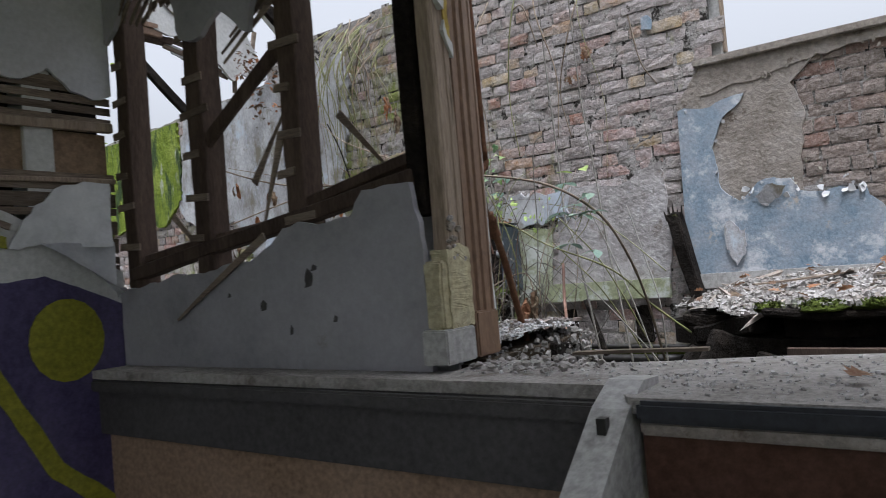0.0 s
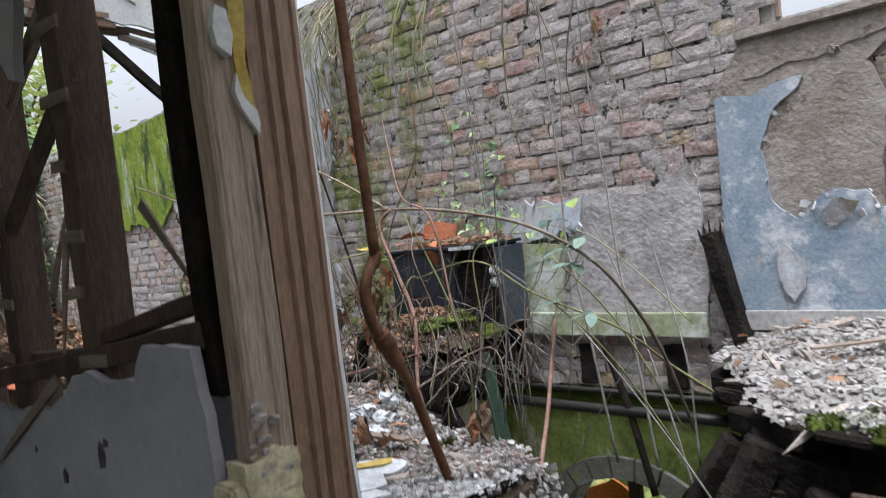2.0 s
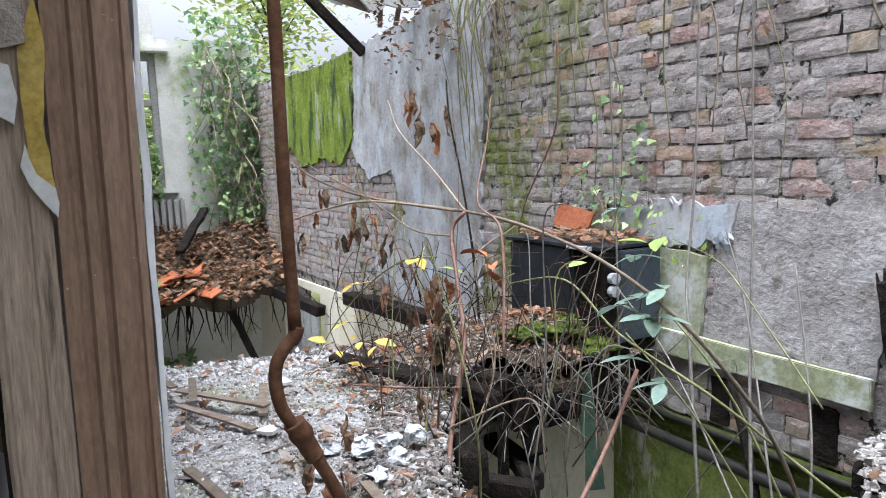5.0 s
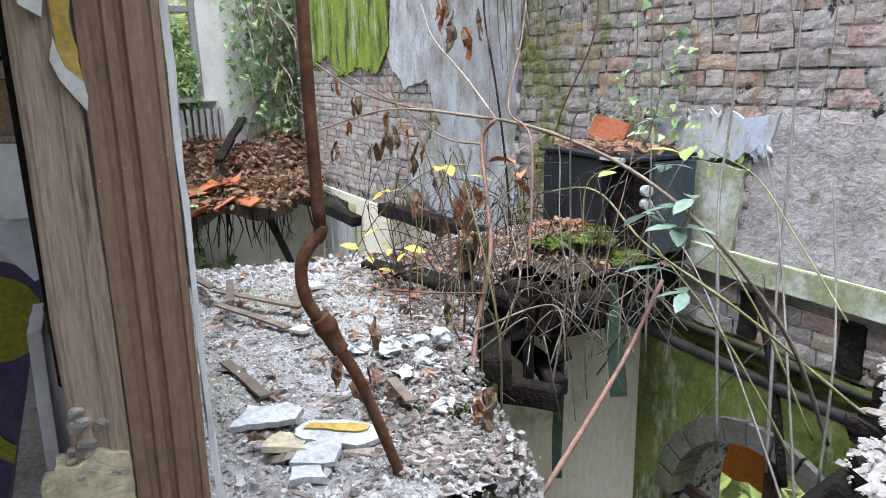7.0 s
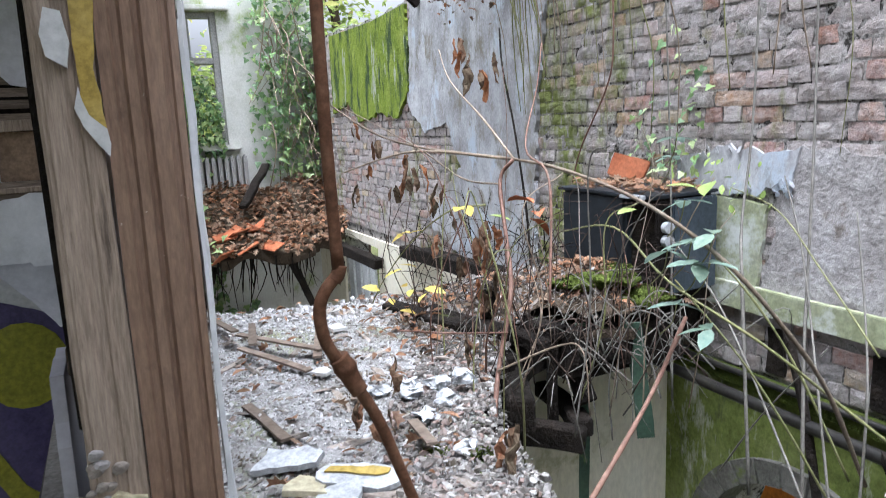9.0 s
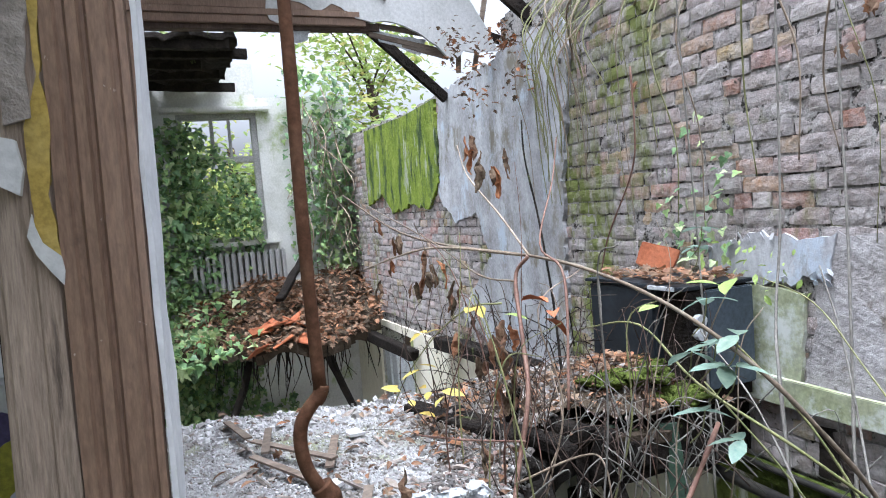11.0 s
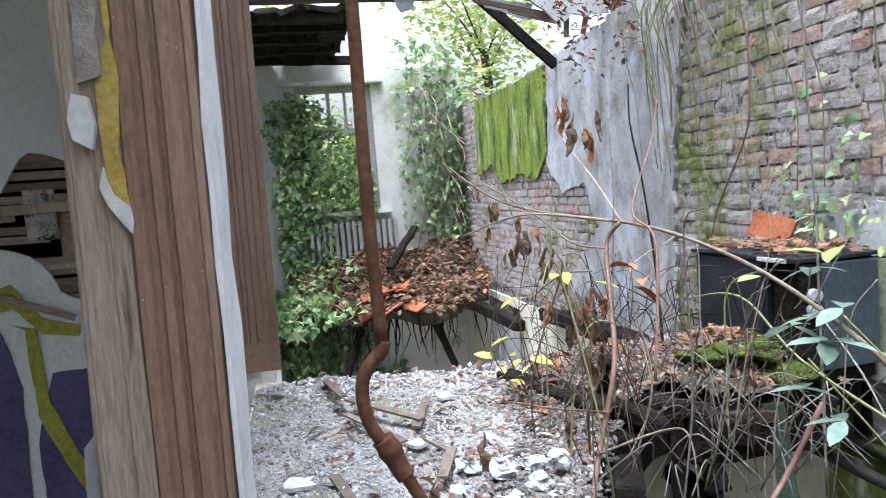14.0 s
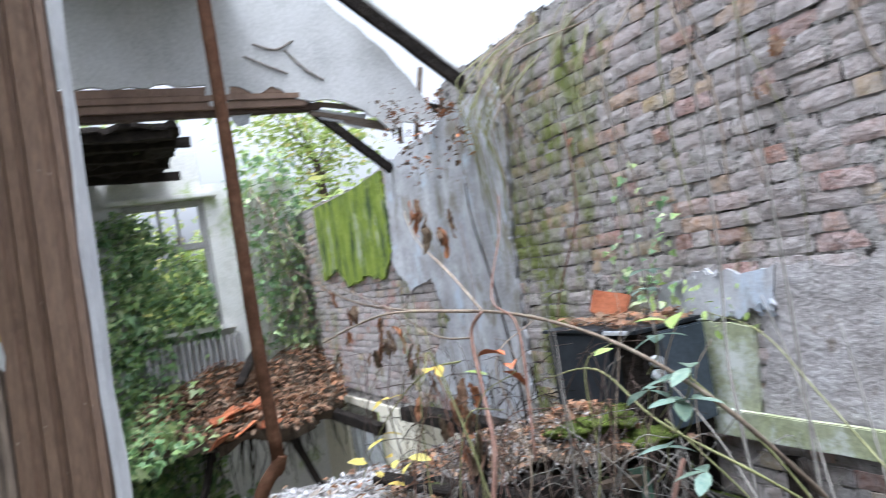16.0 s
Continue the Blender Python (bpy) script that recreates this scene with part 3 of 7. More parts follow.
lower = solo("floor_lower", block(END, 1.8, -3.6, WALL, -2.62, -2.55, wob=0.01, cuts=6), M_DUST, "dusty floor of the lower storey with rubble", "floor", kind="structure")

# outer brick wall: core behind the facing bricks, with window and arch
CORE = WALL + 0.014


def wall_slab(name, outline, y0, thick, mat, label, amount=0.0, fixed=()):
    pts = jagged(outline, 0.09, amount, 3, fixed) if amount else [Vector(p) for p in outline]
    return solo(name, sheet(pts, on_y(y0, 1), thick), mat, label, "wall", kind="structure")


wall_slab("wall_outer_far", [(END - 0.3, -2.6), (-7.9, -2.6), (-7.9, -0.45), (-6.6, -0.45), (-6.6, -2.6), (FAR, -2.6), (FAR, 2.0), (-4.9, 1.97), (-6.4, 1.90), (-8.0, 1.95), (END - 0.3, 1.97)], CORE, 0.3, M_MORTAR,
          "outer brick wall with broken mossy top", 0.02, fixed=(0, 1, 2, 3, 4, 5, 10))
arch = [(-2.05, -2.6)] + [(-1.36 + 0.5 * math.cos(a), -1.22 + 0.5 * math.sin(a)) for a in (math.pi - i * math.pi / 14 for i in range(15))]
wall_slab("wall_outer_near", [(FAR, -2.6), (-1.86, -2.6)] + arch[1:] + [(-0.86, -2.6), (1.8, -2.6), (1.8, 1.30), (-0.53, 1.30), (-0.53, 2.9), (-1.2, 2.75), (-1.7, 2.5), (-2.2, 2.13), (-2.9, 2.28), (-3.3, 2.2), (FAR, 2.12)],
          CORE, 0.3, M_MORTAR, "old outer brick wall with moss and peeling limewash")
wall_slab("wall_outer_lintel", [(-0.53, 2.72), (1.8, 2.72), (1.8, 3.1), (-0.53, 3.1)], CORE, 0.3, M_MORTAR, "brickwork over the window")

# far end wall with its window opening
LAY = BACK_ROOM
wy0, wy1, wz0, wz1 = 1.50, 2.38, 1.0, 2.46
fw = block(BACK - 0.3, BACK, 0.7, wy0, -2.6, 3.2)
block(BACK - 0.3, BACK, wy1, WALL + 0.02, -2.6, 2.62, bm=fw)
block(BACK - 0.3, BACK, wy0, wy1, -2.6, wz0, bm=fw)
block(BACK - 0.3, BACK, wy0, wy1, wz1, 3.0, bm=fw)
solo("wall_end", fw, M_FARWALL, "stained white end wall with ivy", "wall", kind="structure")
# out of view; its openings are added to brighten the end wall
sw = block(BACK, BACK + 0.35, 0.92, 1.03, -2.6, 3.2)
block(-4.6, -3.95, 0.92, 1.03, -2.6, 3.2, bm=sw)
block(BACK + 0.35, -4.6, 0.92, 1.03, -0.5, 0.7, bm=sw)
block(BACK + 0.35, -4.6, 0.92, 1.03, 2.6, 3.2, bm=sw)
block(BACK + 0.35, -4.6, 0.92, 1.03, -2.6, -2.2, bm=sw)
solo("wall_side", sw, M_FARWALL, "white side wall of the back room with added openings for light", "wall", kind="structure")
LAY = PLAIN

# partition between stairs and room: lower storey, and the stretch past the stair wall
solo("wall_lower_partition", block(FAR, -0.20, 0.84, 0.97, -2.55, -0.30), M_CREAM, "stained cream plaster wall of the lower storey", "wall", kind="structure")
solo("wall_partition", block(FAR, -2.15, 0.50, 0.60, -0.25, 2.9), M_WHITEPL, "white plastered partition", "wall", kind="structure")
solo("wall_lower_cross", block(-2.27, -2.15, 0.97, WALL, -2.55, -0.26, wob=0.004, cuts=3), M_CREAM, "water-stained cream plaster wall below the floor", "wall", kind="structure")

solo("ceiling_room", block(FAR - 0.1, -2.7, 0.8, 2.0, 3.02, 3.12, 0.01, wob=0.05, cuts=8), M_CEIL, "remains of the grey room ceiling", "ceiling", kind="structure")

# stair hall shell
sb = block(-2.5, -1.9, -3.7, -3.55, -2.55, 2.7)
block(1.4, 1.9, -3.7, -3.55, -2.55, 2.7, bm=sb)
block(-1.9, 1.4, -3.7, -3.55, -2.55, -0.7, bm=sb)
block(-1.9, 1.4, -3.7, -3.55, 2.35, 2.7, bm=sb)
solo("wall_stair_back", sb, M_GREYPL, "grey plaster wall with a glassless window opening", "wall", kind="structure")
ss = block(1.8, 1.95, -3.55, -3.2, -2.55, 3.1)
block(1.8, 1.95, -0.25, 1.2, -2.55, 3.1, bm=ss)
# past y 1.2: low top and lower opening, unseen, added to let light in
block(1.8, 1.95, 1.2, WALL + 0.3, -0.45, 0.9, bm=ss)
block(1.8, 1.95, 1.2, 1.35, -2.55, -0.45, bm=ss)
block(1.8, 1.95, 3.3, WALL + 0.3, -2.55, -0.45, bm=ss)
block(1.8, 1.95, 1.35, 3.3, -2.55, -2.2, bm=ss)
block(1.8, 1.95, -3.2, -0.25, -2.55, -0.8, bm=ss)
block(1.8, 1.95, -3.2, -0.25, 2.45, 3.1, bm=ss)
solo("wall_stair_side", ss, M_GREYPL, "grey plaster wall with an open stair window and added light openings", "wall", kind="structure")
solo("ceiling_stair", block(-2.5, 1.9, -3.6, 0.85, 2.55, 2.68), M_CEIL, "grey painted ceiling over the stairs", "ceiling", kind="structure")
# solid black core: its colour gives the shade between the laths
solo("wall_stair_left_core", block(-2.36, -2.26, -3.6, HALL, -2.55, 2.6), M_ROT_AND_SHADE, "black slab for the shade behind the laths", "wall", kind="structure")

# landing, nosing, stairs
LAND = [(-2.14, 0.675), (-0.10, 0.70), (-0.03, 0.585), (1.8, 0.585), (1.8, 1.24), (0.40, 1.18), (0.12, 1.12), (-0.10, 1.03), (-0.22, 1.0), (-0.60, 1.03), (-0.60, 0.823), (-2.14, 0.823)]
landing = solo("floor_landing", sheet([Vector(p) for p in LAND], on_z(-0.03), 0.03), M_LANDING, "dusty landing floor littered with plaster crumbs", "floor", kind="structure")
solo("floor_landing_joists", block(-2.14, 1.8, 0.73, 0.98, -0.24, -0.034), M_DARKWOOD, "landing joists", "floor", kind="structure")
solo("trim_apron", block(-2.14, -0.102, 0.695, 0.725, -0.235, -0.032, 0.004), M_APRON, "dark painted board below the landing edge", "trim", kind="structure")
solo("trim_apron_mould", block(-2.14, -0.102, 0.668, 0.695, -0.075, -0.034, 0.006), M_APRON, "dark painted moulding under the landing edge", "trim", kind="structure")
solo("wall_stairwell", block(-2.14, -0.102, 0.73, 0.77, -2.55, -0.24), M_CARD, "brown stairwell wall under the landing", "wall", kind="structure")
LAY = FLIGHT
nos = thing("stair_flight", (0.8, 0.0, -1.0), "wooden stairs with dark painted edges and red-brown risers", "stairs")
for i in range(13):
    z, y = -0.19 * i, 0.555 - 0.25 * i
    if i:
        part("tread", block(-0.075, 1.8, y - 0.03, y + 0.235, z - 0.035, z, 0.006, wob=0.003, cuts=2), M_NOSING, nos)
    else:
        part("nosing", block(-0.075, 1.8, y - 0.035, y - 0.012, -0.042, -0.002, 0.008), M_NOSING, nos, "dark worn edge of the top step")
        part("nosing_mould", block(-0.075, 1.8, y - 0.018, y - 0.004, -0.068, -0.042, 0.005), M_BEIGE, nos, "pale bead below the edge")
    part("riser", block(-0.075, 1.8, y - 0.004, y + 0.012, z - 0.19, z - 0.036), M_RISER, nos)
string = bmesh.new()
sheet([Vector(p) for p in [(0.70, 0.015), (0.62, 0.02), (0.53, -0.02), (-2.6, -2.40), (-2.6, -2.55), (-2.2, -2.55), (0.70, -0.36)]],
      lambda u, v, d: Vector((-0.165 + d, u, v)), 0.075, string)
part("outer_string", string, M_WHITEPAINT, nos, "dirty white painted stair string")
part("latch_slot", block(-0.135, -0.117, 0.48, 0.50, -0.062, -0.028), M_IRON, nos, "rusty hole left by a baluster")

LAY = PLAIN

# room floors: what is left of them
LEFT = [(-0.62, 0.93), (-0.60, 1.40), (-0.62, 1.64), (-0.76, 1.78), (-1.04, 1.80), (-1.38, 1.96), (-1.62, 2.12), (-1.80, 2.20), (-1.98, 2.50), (-1.74, 2.62), (-1.72, 2.86), (-1.86, 3.10), (-1.95, 3.40), (-2.95, 3.40),
        (-2.84, 2.70), (-2.78, 2.30), (-2.74, 1.95), (-2.76, 1.55), (-2.74, 0.93)]
left_edge = jagged(LEFT, 0.06, 0.03, 5, fixed=(0, 12, 18))


def floor_z(x, y):
    """Height of the debris on the left floor: uneven, banked up by the door and along its broken edge."""
    return 0.012 + 0.035 * (0.5 + noise.noise(Vector((x * 2.1, y * 2.1, 1.0)))) + 0.02 * noise.noise(Vector((x * 6, y * 6, 3.0))) + 0.17 * math.exp(-((x + 2.05) ** 2 + (y - 2.86) ** 2) / 0.09)


solo("floor_room", sheet(left_edge, on_z(-0.04), 0.04), M_SOIL, "broken room floor buried in plaster rubble", "floor", kind="structure")
grid = bmesh.new()
dark_cells = []
NX, NY = 66, 58
cell = {}
for i in range(NX):
    for j in range(NY):
        x, y = -3.32 + i * 0.042, 0.94 + j * 0.043
        cell[i, j] = grid.verts.new((x, y, floor_z(x, y))) if inside((x, y), [(p.x, p.y) for p in left_edge]) else None
for i in range(NX - 1):
    for j in range(NY - 1):
        q = [cell[i, j], cell[i + 1, j], cell[i + 1, j + 1], cell[i, j + 1]]
        if all(q):
            back = q[0].co.y + 0.25 * noise.noise(q[0].co * 2.5) > 1.98 + 0.12 * (q[0].co.x + 2.2)
            if back:
                dark_cells.append([v.co.copy() for v in q])
            else:
                grid.faces.new(q)
mould = bmesh.new()
for q in dark_cells:
    mould.faces.new([mould.verts.new(c) for c in q])
bmesh.ops.remove_doubles(mould, verts=mould.verts[:], dist=0.001)
solo("floor_room_mould", mould, M_SOIL, "black leaf mould over the rotten boards", "leaf mould", kind="stuff", smooth=True)
solo("floor_room_dust", grid, M_DUST, "grey dust and crumbled plaster on the floor", "rubble", kind="stuff", smooth=True)

RIGHT = [(-0.80, 3.43), (-0.74, 3.10), (-0.60, 2.92), (-0.42, 2.62), (-0.36, 2.36), (-0.10, 2.24), (0.5, 2.20), (1.8, 2.15), (1.8, 3.43)]


def pile_z(x, y):
    f = min(1.0, max(0.0, (x + 0.85) / 0.5))
    back = min(1.0, max(0.0, (3.44 - y) / 0.9))
    return -0.10 + 0.12 * f + 0.075 * (1 - back) + 0.05 * noise.noise(Vector((x * 2.6, y * 2.6, 7.0)))


solo("floor_right", sheet(jagged(RIGHT, 0.06, 0.03, 9, fixed=(7, 8)), on_z(-0.22), 0.12), M_ROT_AND_SHADE, "sagging remnant of floor under rubble", "floor", kind="structure")
dust = bmesh.new()
cell = {}
for i in range(64):
    for j in range(34):
        x, y = -0.78 + i * 0.04, 2.16 + j * 0.038
        if inside((x, y), RIGHT):
            cell[i, j] = dust.verts.new((x, y, pile_z(x, y) - 0.004 + 0.012 * noise.noise(Vector((x * 14, y * 14, 1)))))
for i, j in list(cell):
    q = [cell.get(k) for k in ((i, j), (i + 1, j), (i + 1, j + 1), (i, j + 1))]
    if all(q):
        dust.faces.new(q)
solo("floor_right_dust", dust, M_LANDING, "beige dust between the heaped plaster", "dust", kind="stuff", smooth=True)

# ---- stair side: partition with broken plaster, studs and laths ----
LAY = STAIR_SIDE
low = [(-2.28, 0.0), (-0.80, 0.0), (-0.785, 0.10), (-0.805, 0.36), (-0.83, 0.51), (-1.00, 0.51), (-1.05, 0.44), (-1.34, 0.435), (-1.47, 0.36), (-1.86, 0.32), (-2.28, 0.30)]
solo("wall_partition_plaster_low", sheet(jagged(low, 0.035, 0.012, 2, fixed=(0, 10)), on_y(0.92), 0.02), M_GREYPL, "grey painted plaster broken off halfway up", "wall", kind="structure")
low_wall = bpy.data.objects["wall_partition_plaster_low"]
for u, v, w, t in ((-1.24, 0.275, 0.018, 0.030), (-1.215, 0.305, 0.014, 0.010), (-1.45, 0.20, 0.014, 0.018), (-1.33, 0.12, 0.008, 0.016), (-1.14, 0.15, 0.010, 0.011), (-1.62, 0.24, 0.009, 0.008)):
    part("gouge", sheet(jagged([(u - w, v - t), (u + w * 0.6, v - t * 0.8), (u + w, v + t * 0.3), (u - w * 0.2, v + t)], 0.012, 0.008, int(u * 50)), on_y(0.902), 0.0035), M_APRON, low_wall, "dark gouge in the plaster")
high = [(-2.28, 2.55), (-2.28, 1.25), (-2.16, 1.36), (-1.98, 1.40), (-1.84, 1.33), (-1.80, 1.15), (-1.68, 1.13), (-1.58, 1.19), (-1.43, 1.08), (-1.38, 1.22), (-1.30, 1.5), (-0.88, 1.62), (-0.88, 2.55)]
solo("wall_partition_plaster_high", sheet(jagged(high, 0.035, 0.014, 6, fixed=(0, 11, 12)), on_y(0.92), 0.02), M_GREYPL, "grey plaster hanging on above the hole", "wall", kind="structure")
solo("wall_partition_back_low", sheet(jagged([(-2.30, -0.03), (-0.79, -0.03), (-0.79, 2.5), (-0.84, 2.5), (-0.86, 0.5), (-1.1, 0.30), (-1.7, 0.27), (-2.30, 0.26)], 0.04, 0.012, 4, fixed=(0, 1, 2, 7)), on_y(1.03, -1), 0.02),
     M_WHITEPL, "flaking white plaster on the room side", "wall", kind="structure")
for x0, x1 in ((-2.275, -2.195), (-1.83, -1.745), (-1.345, -1.265)):
    st = thing("wall_stud", (x0, 0.97, 0), "rough dark timber stud of the broken partition", "stud", "studs of the partition")
    part("post", beam(((x0 + x1) / 2, 0.975, 0.0), ((x0 + x1) / 2 + 0.01, 0.975, 2.55), x1 - x0, 0.09, 0.004, 0.006, up=(0, 1, 0), cuts=14), M_DARKWOOD, st)
    rnd = random.Random(int(x0 * 100))
    for k in range(6):
        z = 0.46 + k * 0.14 + rnd.uniform(-0.012, 0.012)
        part("lath_stub", beam((x0 - rnd.uniform(0.0, 0.03), 0.925, z), (x1 + rnd.uniform(-0.03, 0.05), 0.927, z + rnd.uniform(-0.01, 0.01)), 0.006, 0.026, 0.0, 0.002, cuts=2), M_LATH, st)
rails = thing("partition_rail", (-1.5, 0.97, 0.4), "sagging dark timber rails across the partition's hole", "rail")
for a, b, w, h in (((-2.26, 0.95, 0.345), (-0.84, 0.95, 0.525), 0.05, 0.05), ((-2.24, 0.97, 0.40), (-1.36, 0.97, 0.475), 0.03, 0.028), ((-1.30, 0.965, 0.505), (-0.86, 0.965, 0.58), 0.05, 0.035)):
    part("rail", beam(a, b, w, h, 0.004, 0.006, cuts=10), M_DARKWOOD, rails)
brace = thing("diagonal_brace", (-1.5, 0.96, 0.9), "thin dark diagonal brace and loose splintered laths", "brace")
part("brace", beam((-1.27, 0.955, 1.07), (-1.80, 0.955, 0.755), 0.02, 0.05, 0.003, 0.004), M_DARKWOOD, brace)
for a, b in (((-1.42, 0.895, 0.42), (-1.90, 0.885, 0.165)), ((-1.30, 0.94, 1.20), (-1.60, 0.93, 1.02)), ((-1.26, 0.94, 1.25), (-1.62, 0.94, 1.06)), ((-1.24, 0.95, 1.30), (-1.56, 0.93, 1.10)),
             ((-1.35, 0.93, 0.72), (-1.46, 0.93, 0.45)), ((-1.18, 1.02, 0.78), (-1.02, 1.03, 0.60)), ((-1.50, 0.94, 0.60), (-1.34, 0.94, 0.80)), ((-2.02, 0.98, 0.55), (-1.86, 0.98, 0.40))):
    part("splinter", beam(a, b, 0.006, 0.028, 0.0, 0.003, taper=0.35), M_LATH, brace)
fan = thing("lath_fan", (-2.0, 0.93, 1.4), "torn laths bending out under the hanging plaster", "laths")
rnd = random.Random(5)
for k in range(11):
    x = -2.26 + 0.04 * k
    part("lath", beam((x, 0.93, 1.30 + 0.02 * math.sin(k)), (x + 0.22 + rnd.uniform(-0.05, 0.05), 0.91 - rnd.uniform(0, 0.05), 1.42 + rnd.uniform(-0.06, 0.03)), 0.005, 0.022, 0.0, 0.003), M_LATH, fan)



def placed_at(bm, p):
    for v in bm.verts:
        v.co += Vector(p)
    return bm


def lumpy(bm, freq, amount):
    for v in bm.verts:
        v.co += noise.noise_vector(v.co * freq) * amount
    return bm


# door jamb: moulded brown lining facing the doorway, bare timber and old wallpaper beside it
LAY = JAMB
jamb = thing("door_jamb", (-0.78, 1.0, 0.0), "brown moulded wooden door jamb with bare timber and torn yellow paper", "door jamb")
prof = [(1.002, -0.758), (1.002, -0.744), (1.018, -0.741), (1.022, -0.748), (1.030, -0.748), (1.034, -0.739), (1.046, -0.737), (1.050, -0.746), (1.054, -0.746), (1.058, -0.735), (1.078, -0.733), (1.083, -0.742), (1.088, -0.742), (1.091, -0.736), (1.100, -0.738), (1.103, -0.760)]
jb = bmesh.new()
rings = []
for i in range(41):
    z = 0.10 + 2.4 * i / 40
    rings.append([jb.verts.new((x + 0.0012 * noise.noise(Vector((y * 60, z * 5, 1))), y + 0.0015 * noise.noise(Vector((y * 9, z * 4, 2))), z)) for y, x in prof])
for r, q in zip(rings, rings[1:]):
    for k in range(len(prof) - 1):
        jb.faces.new((r[k], r[k + 1], q[k + 1], q[k]))
    jb.faces.new((r[-1], r[0], q[0], q[-1]))
bmesh.ops.recalc_face_normals(jb, faces=jb.faces[:])
part("moulded_lining", jb, M_BROWN, jamb, "brown painted moulded lining, chipped")
part("plinth_block", block(-0.762, -0.728, 1.0, 1.105, 0.0, 0.125, 0.005, wob=0.002, cuts=2), M_BROWN, jamb, "plain brown foot of the lining")
edge = lumpy(block(-0.84, -0.746, 1.104, 1.111, 0.02, 2.5, 0.002, cuts=22), 30, 0.006)
for v in edge.verts:
    v.co.y += 0.10 * max(0.0, -0.746 - v.co.x) + 0.05 * max(0.0, 0.35 - v.co.z)
part("lining_end", edge, M_FLAKE, jamb, "ragged white plaster edge beside the lining")
part("side_timber", beam((-0.772, 0.962, 0.28), (-0.772, 0.962, 2.5), 0.05, 0.072, 0.004, 0.004, up=(0, 1, 0), cuts=18), M_TIMBER, jamb, "bare weathered timber")
part("side_timber", beam((-0.752, 0.985, 0.26), (-0.752, 0.985, 2.5), 0.016, 0.026, 0.003, 0.004, up=(0, 1, 0), cuts=18), M_TIMBER, jamb)
part("side_timber", beam((-0.750, 0.945, 0.30), (-0.750, 0.945, 2.5), 0.012, 0.022, 0.003, 0.005, up=(0, 1, 0), cuts=18), M_TIMBER, jamb)
part("dark_stud", beam((-0.835, 0.955, 0.40), (-0.835, 0.955, 2.5), 0.055, 0.08, 0.004, 0.006, up=(0, 1, 0), cuts=16), M_ROT_AND_SHADE, jamb, "black mouldy stud")
yb = sheet(jagged([(0.905, 0.09), (0.998, 0.09), (0.998, 0.30), (0.96, 0.315), (0.93, 0.295), (0.905, 0.30)], 0.015, 0.006, 3), on_x(-0.79), 0.055)
bmesh.ops.triangulate(yb, faces=yb.faces[:])
bmesh.ops.subdivide_edges(yb, edges=yb.edges[:], cuts=3)
part("plaster_block", lumpy(yb, 45, 0.003), M_YPLASTER, jamb, "cracked pale yellow plaster block")
part("plaster_front", lumpy(block(-0.80, -0.742, 0.882, 0.935, 0.09, 0.27, 0.006, cuts=8), 38, 0.004), M_YPLASTER, jamb, "cracked pale yellow plaster block")
part("skirting_end", block(-0.81, -0.728, 0.868, 0.99, 0.0, 0.09, 0.004, wob=0.002, cuts=2), M_WHITEPAINT, jamb, "dirty white skirting end")
for outline, dep, mt, lb in (([(0.974, 0.91), (0.985, 0.875), (1.003, 0.855), (1.003, 1.5), (0.988, 1.5), (0.990, 1.10), (0.976, 1.05)], 0.016, M_YELLOW, "torn yellow wallpaper"),
                             ([(0.944, 0.97), (0.966, 0.955), (0.972, 0.99), (0.966, 1.03), (0.948, 1.035), (0.940, 1.0)], 0.028, M_WHITEPL, "clinging lump of white plaster"),
                             ([(0.955, 1.05), (0.985, 1.06), (0.992, 1.2), (0.988, 1.5), (0.962, 1.5), (0.956, 1.2)], 0.022, M_BEIGE, "clinging grey plaster"),
                             ([(0.968, 0.90), (0.990, 0.85), (1.003, 0.83), (1.003, 0.87), (0.984, 0.89), (0.975, 0.93)], 0.020, M_WHITEPL, "clinging white plaster")):
    part("remnant", sheet(jagged(outline, 0.02, 0.005, 8), on_x(-0.757), dep), mt, jamb, lb)

rnd = random.Random(64)
for k in range(22):
    y, z, s = rnd.uniform(0.925, 0.985), 0.27 + 0.12 * rnd.random() ** 1.6, rnd.uniform(0.006, 0.013)
    bm = bmesh.new()
    bmesh.ops.create_icosphere(bm, subdivisions=2, radius=s)
    ob = part("plaster_lump", placed_at(lumpy(bm, 50, s * 0.5), (-0.744, y, z)), (M_BEIGE, M_RENDER)[k % 2], jamb, "crumbled plaster clinging to the timber")
LAY = STAIR_SIDE
# wall beside the stairs: laths laid bare, hanging plaster, spray paint
LW = -2.28
lw = thing("lath_wall", (LW - 0.05, 0.0, 0.6), "bare laths of the stair wall with plaster fallen away", "lath wall")
rnd = random.Random(11)
for k in range(26):
    z = 0.30 + k * 0.036
    y0, y1 = -1.6, 0.915
    if 0.74 < z < 0.92:
        y1 = rnd.uniform(0.28, 0.46)
    part("lath", beam((LW - 0.02, y0, z + rnd.uniform(-0.008, 0.008)), (LW - 0.02, y1, z + rnd.uniform(-0.008, 0.008)), 0.007, 0.027, 0.0, 0.003, cuts=5), M_LATH, lw)
part("rail", beam((LW - 0.03, -0.6, 0.885), (LW - 0.015, 0.915, 0.925), 0.03, 0.035, 0.003, 0.004), M_TIMBER, lw, "bare timber rail")
part("rail", beam((LW - 0.03, 0.1, 0.70), (LW - 0.015, 0.915, 0.715), 0.03, 0.02, 0.003, 0.004), M_TIMBER, lw, "bare timber rail")
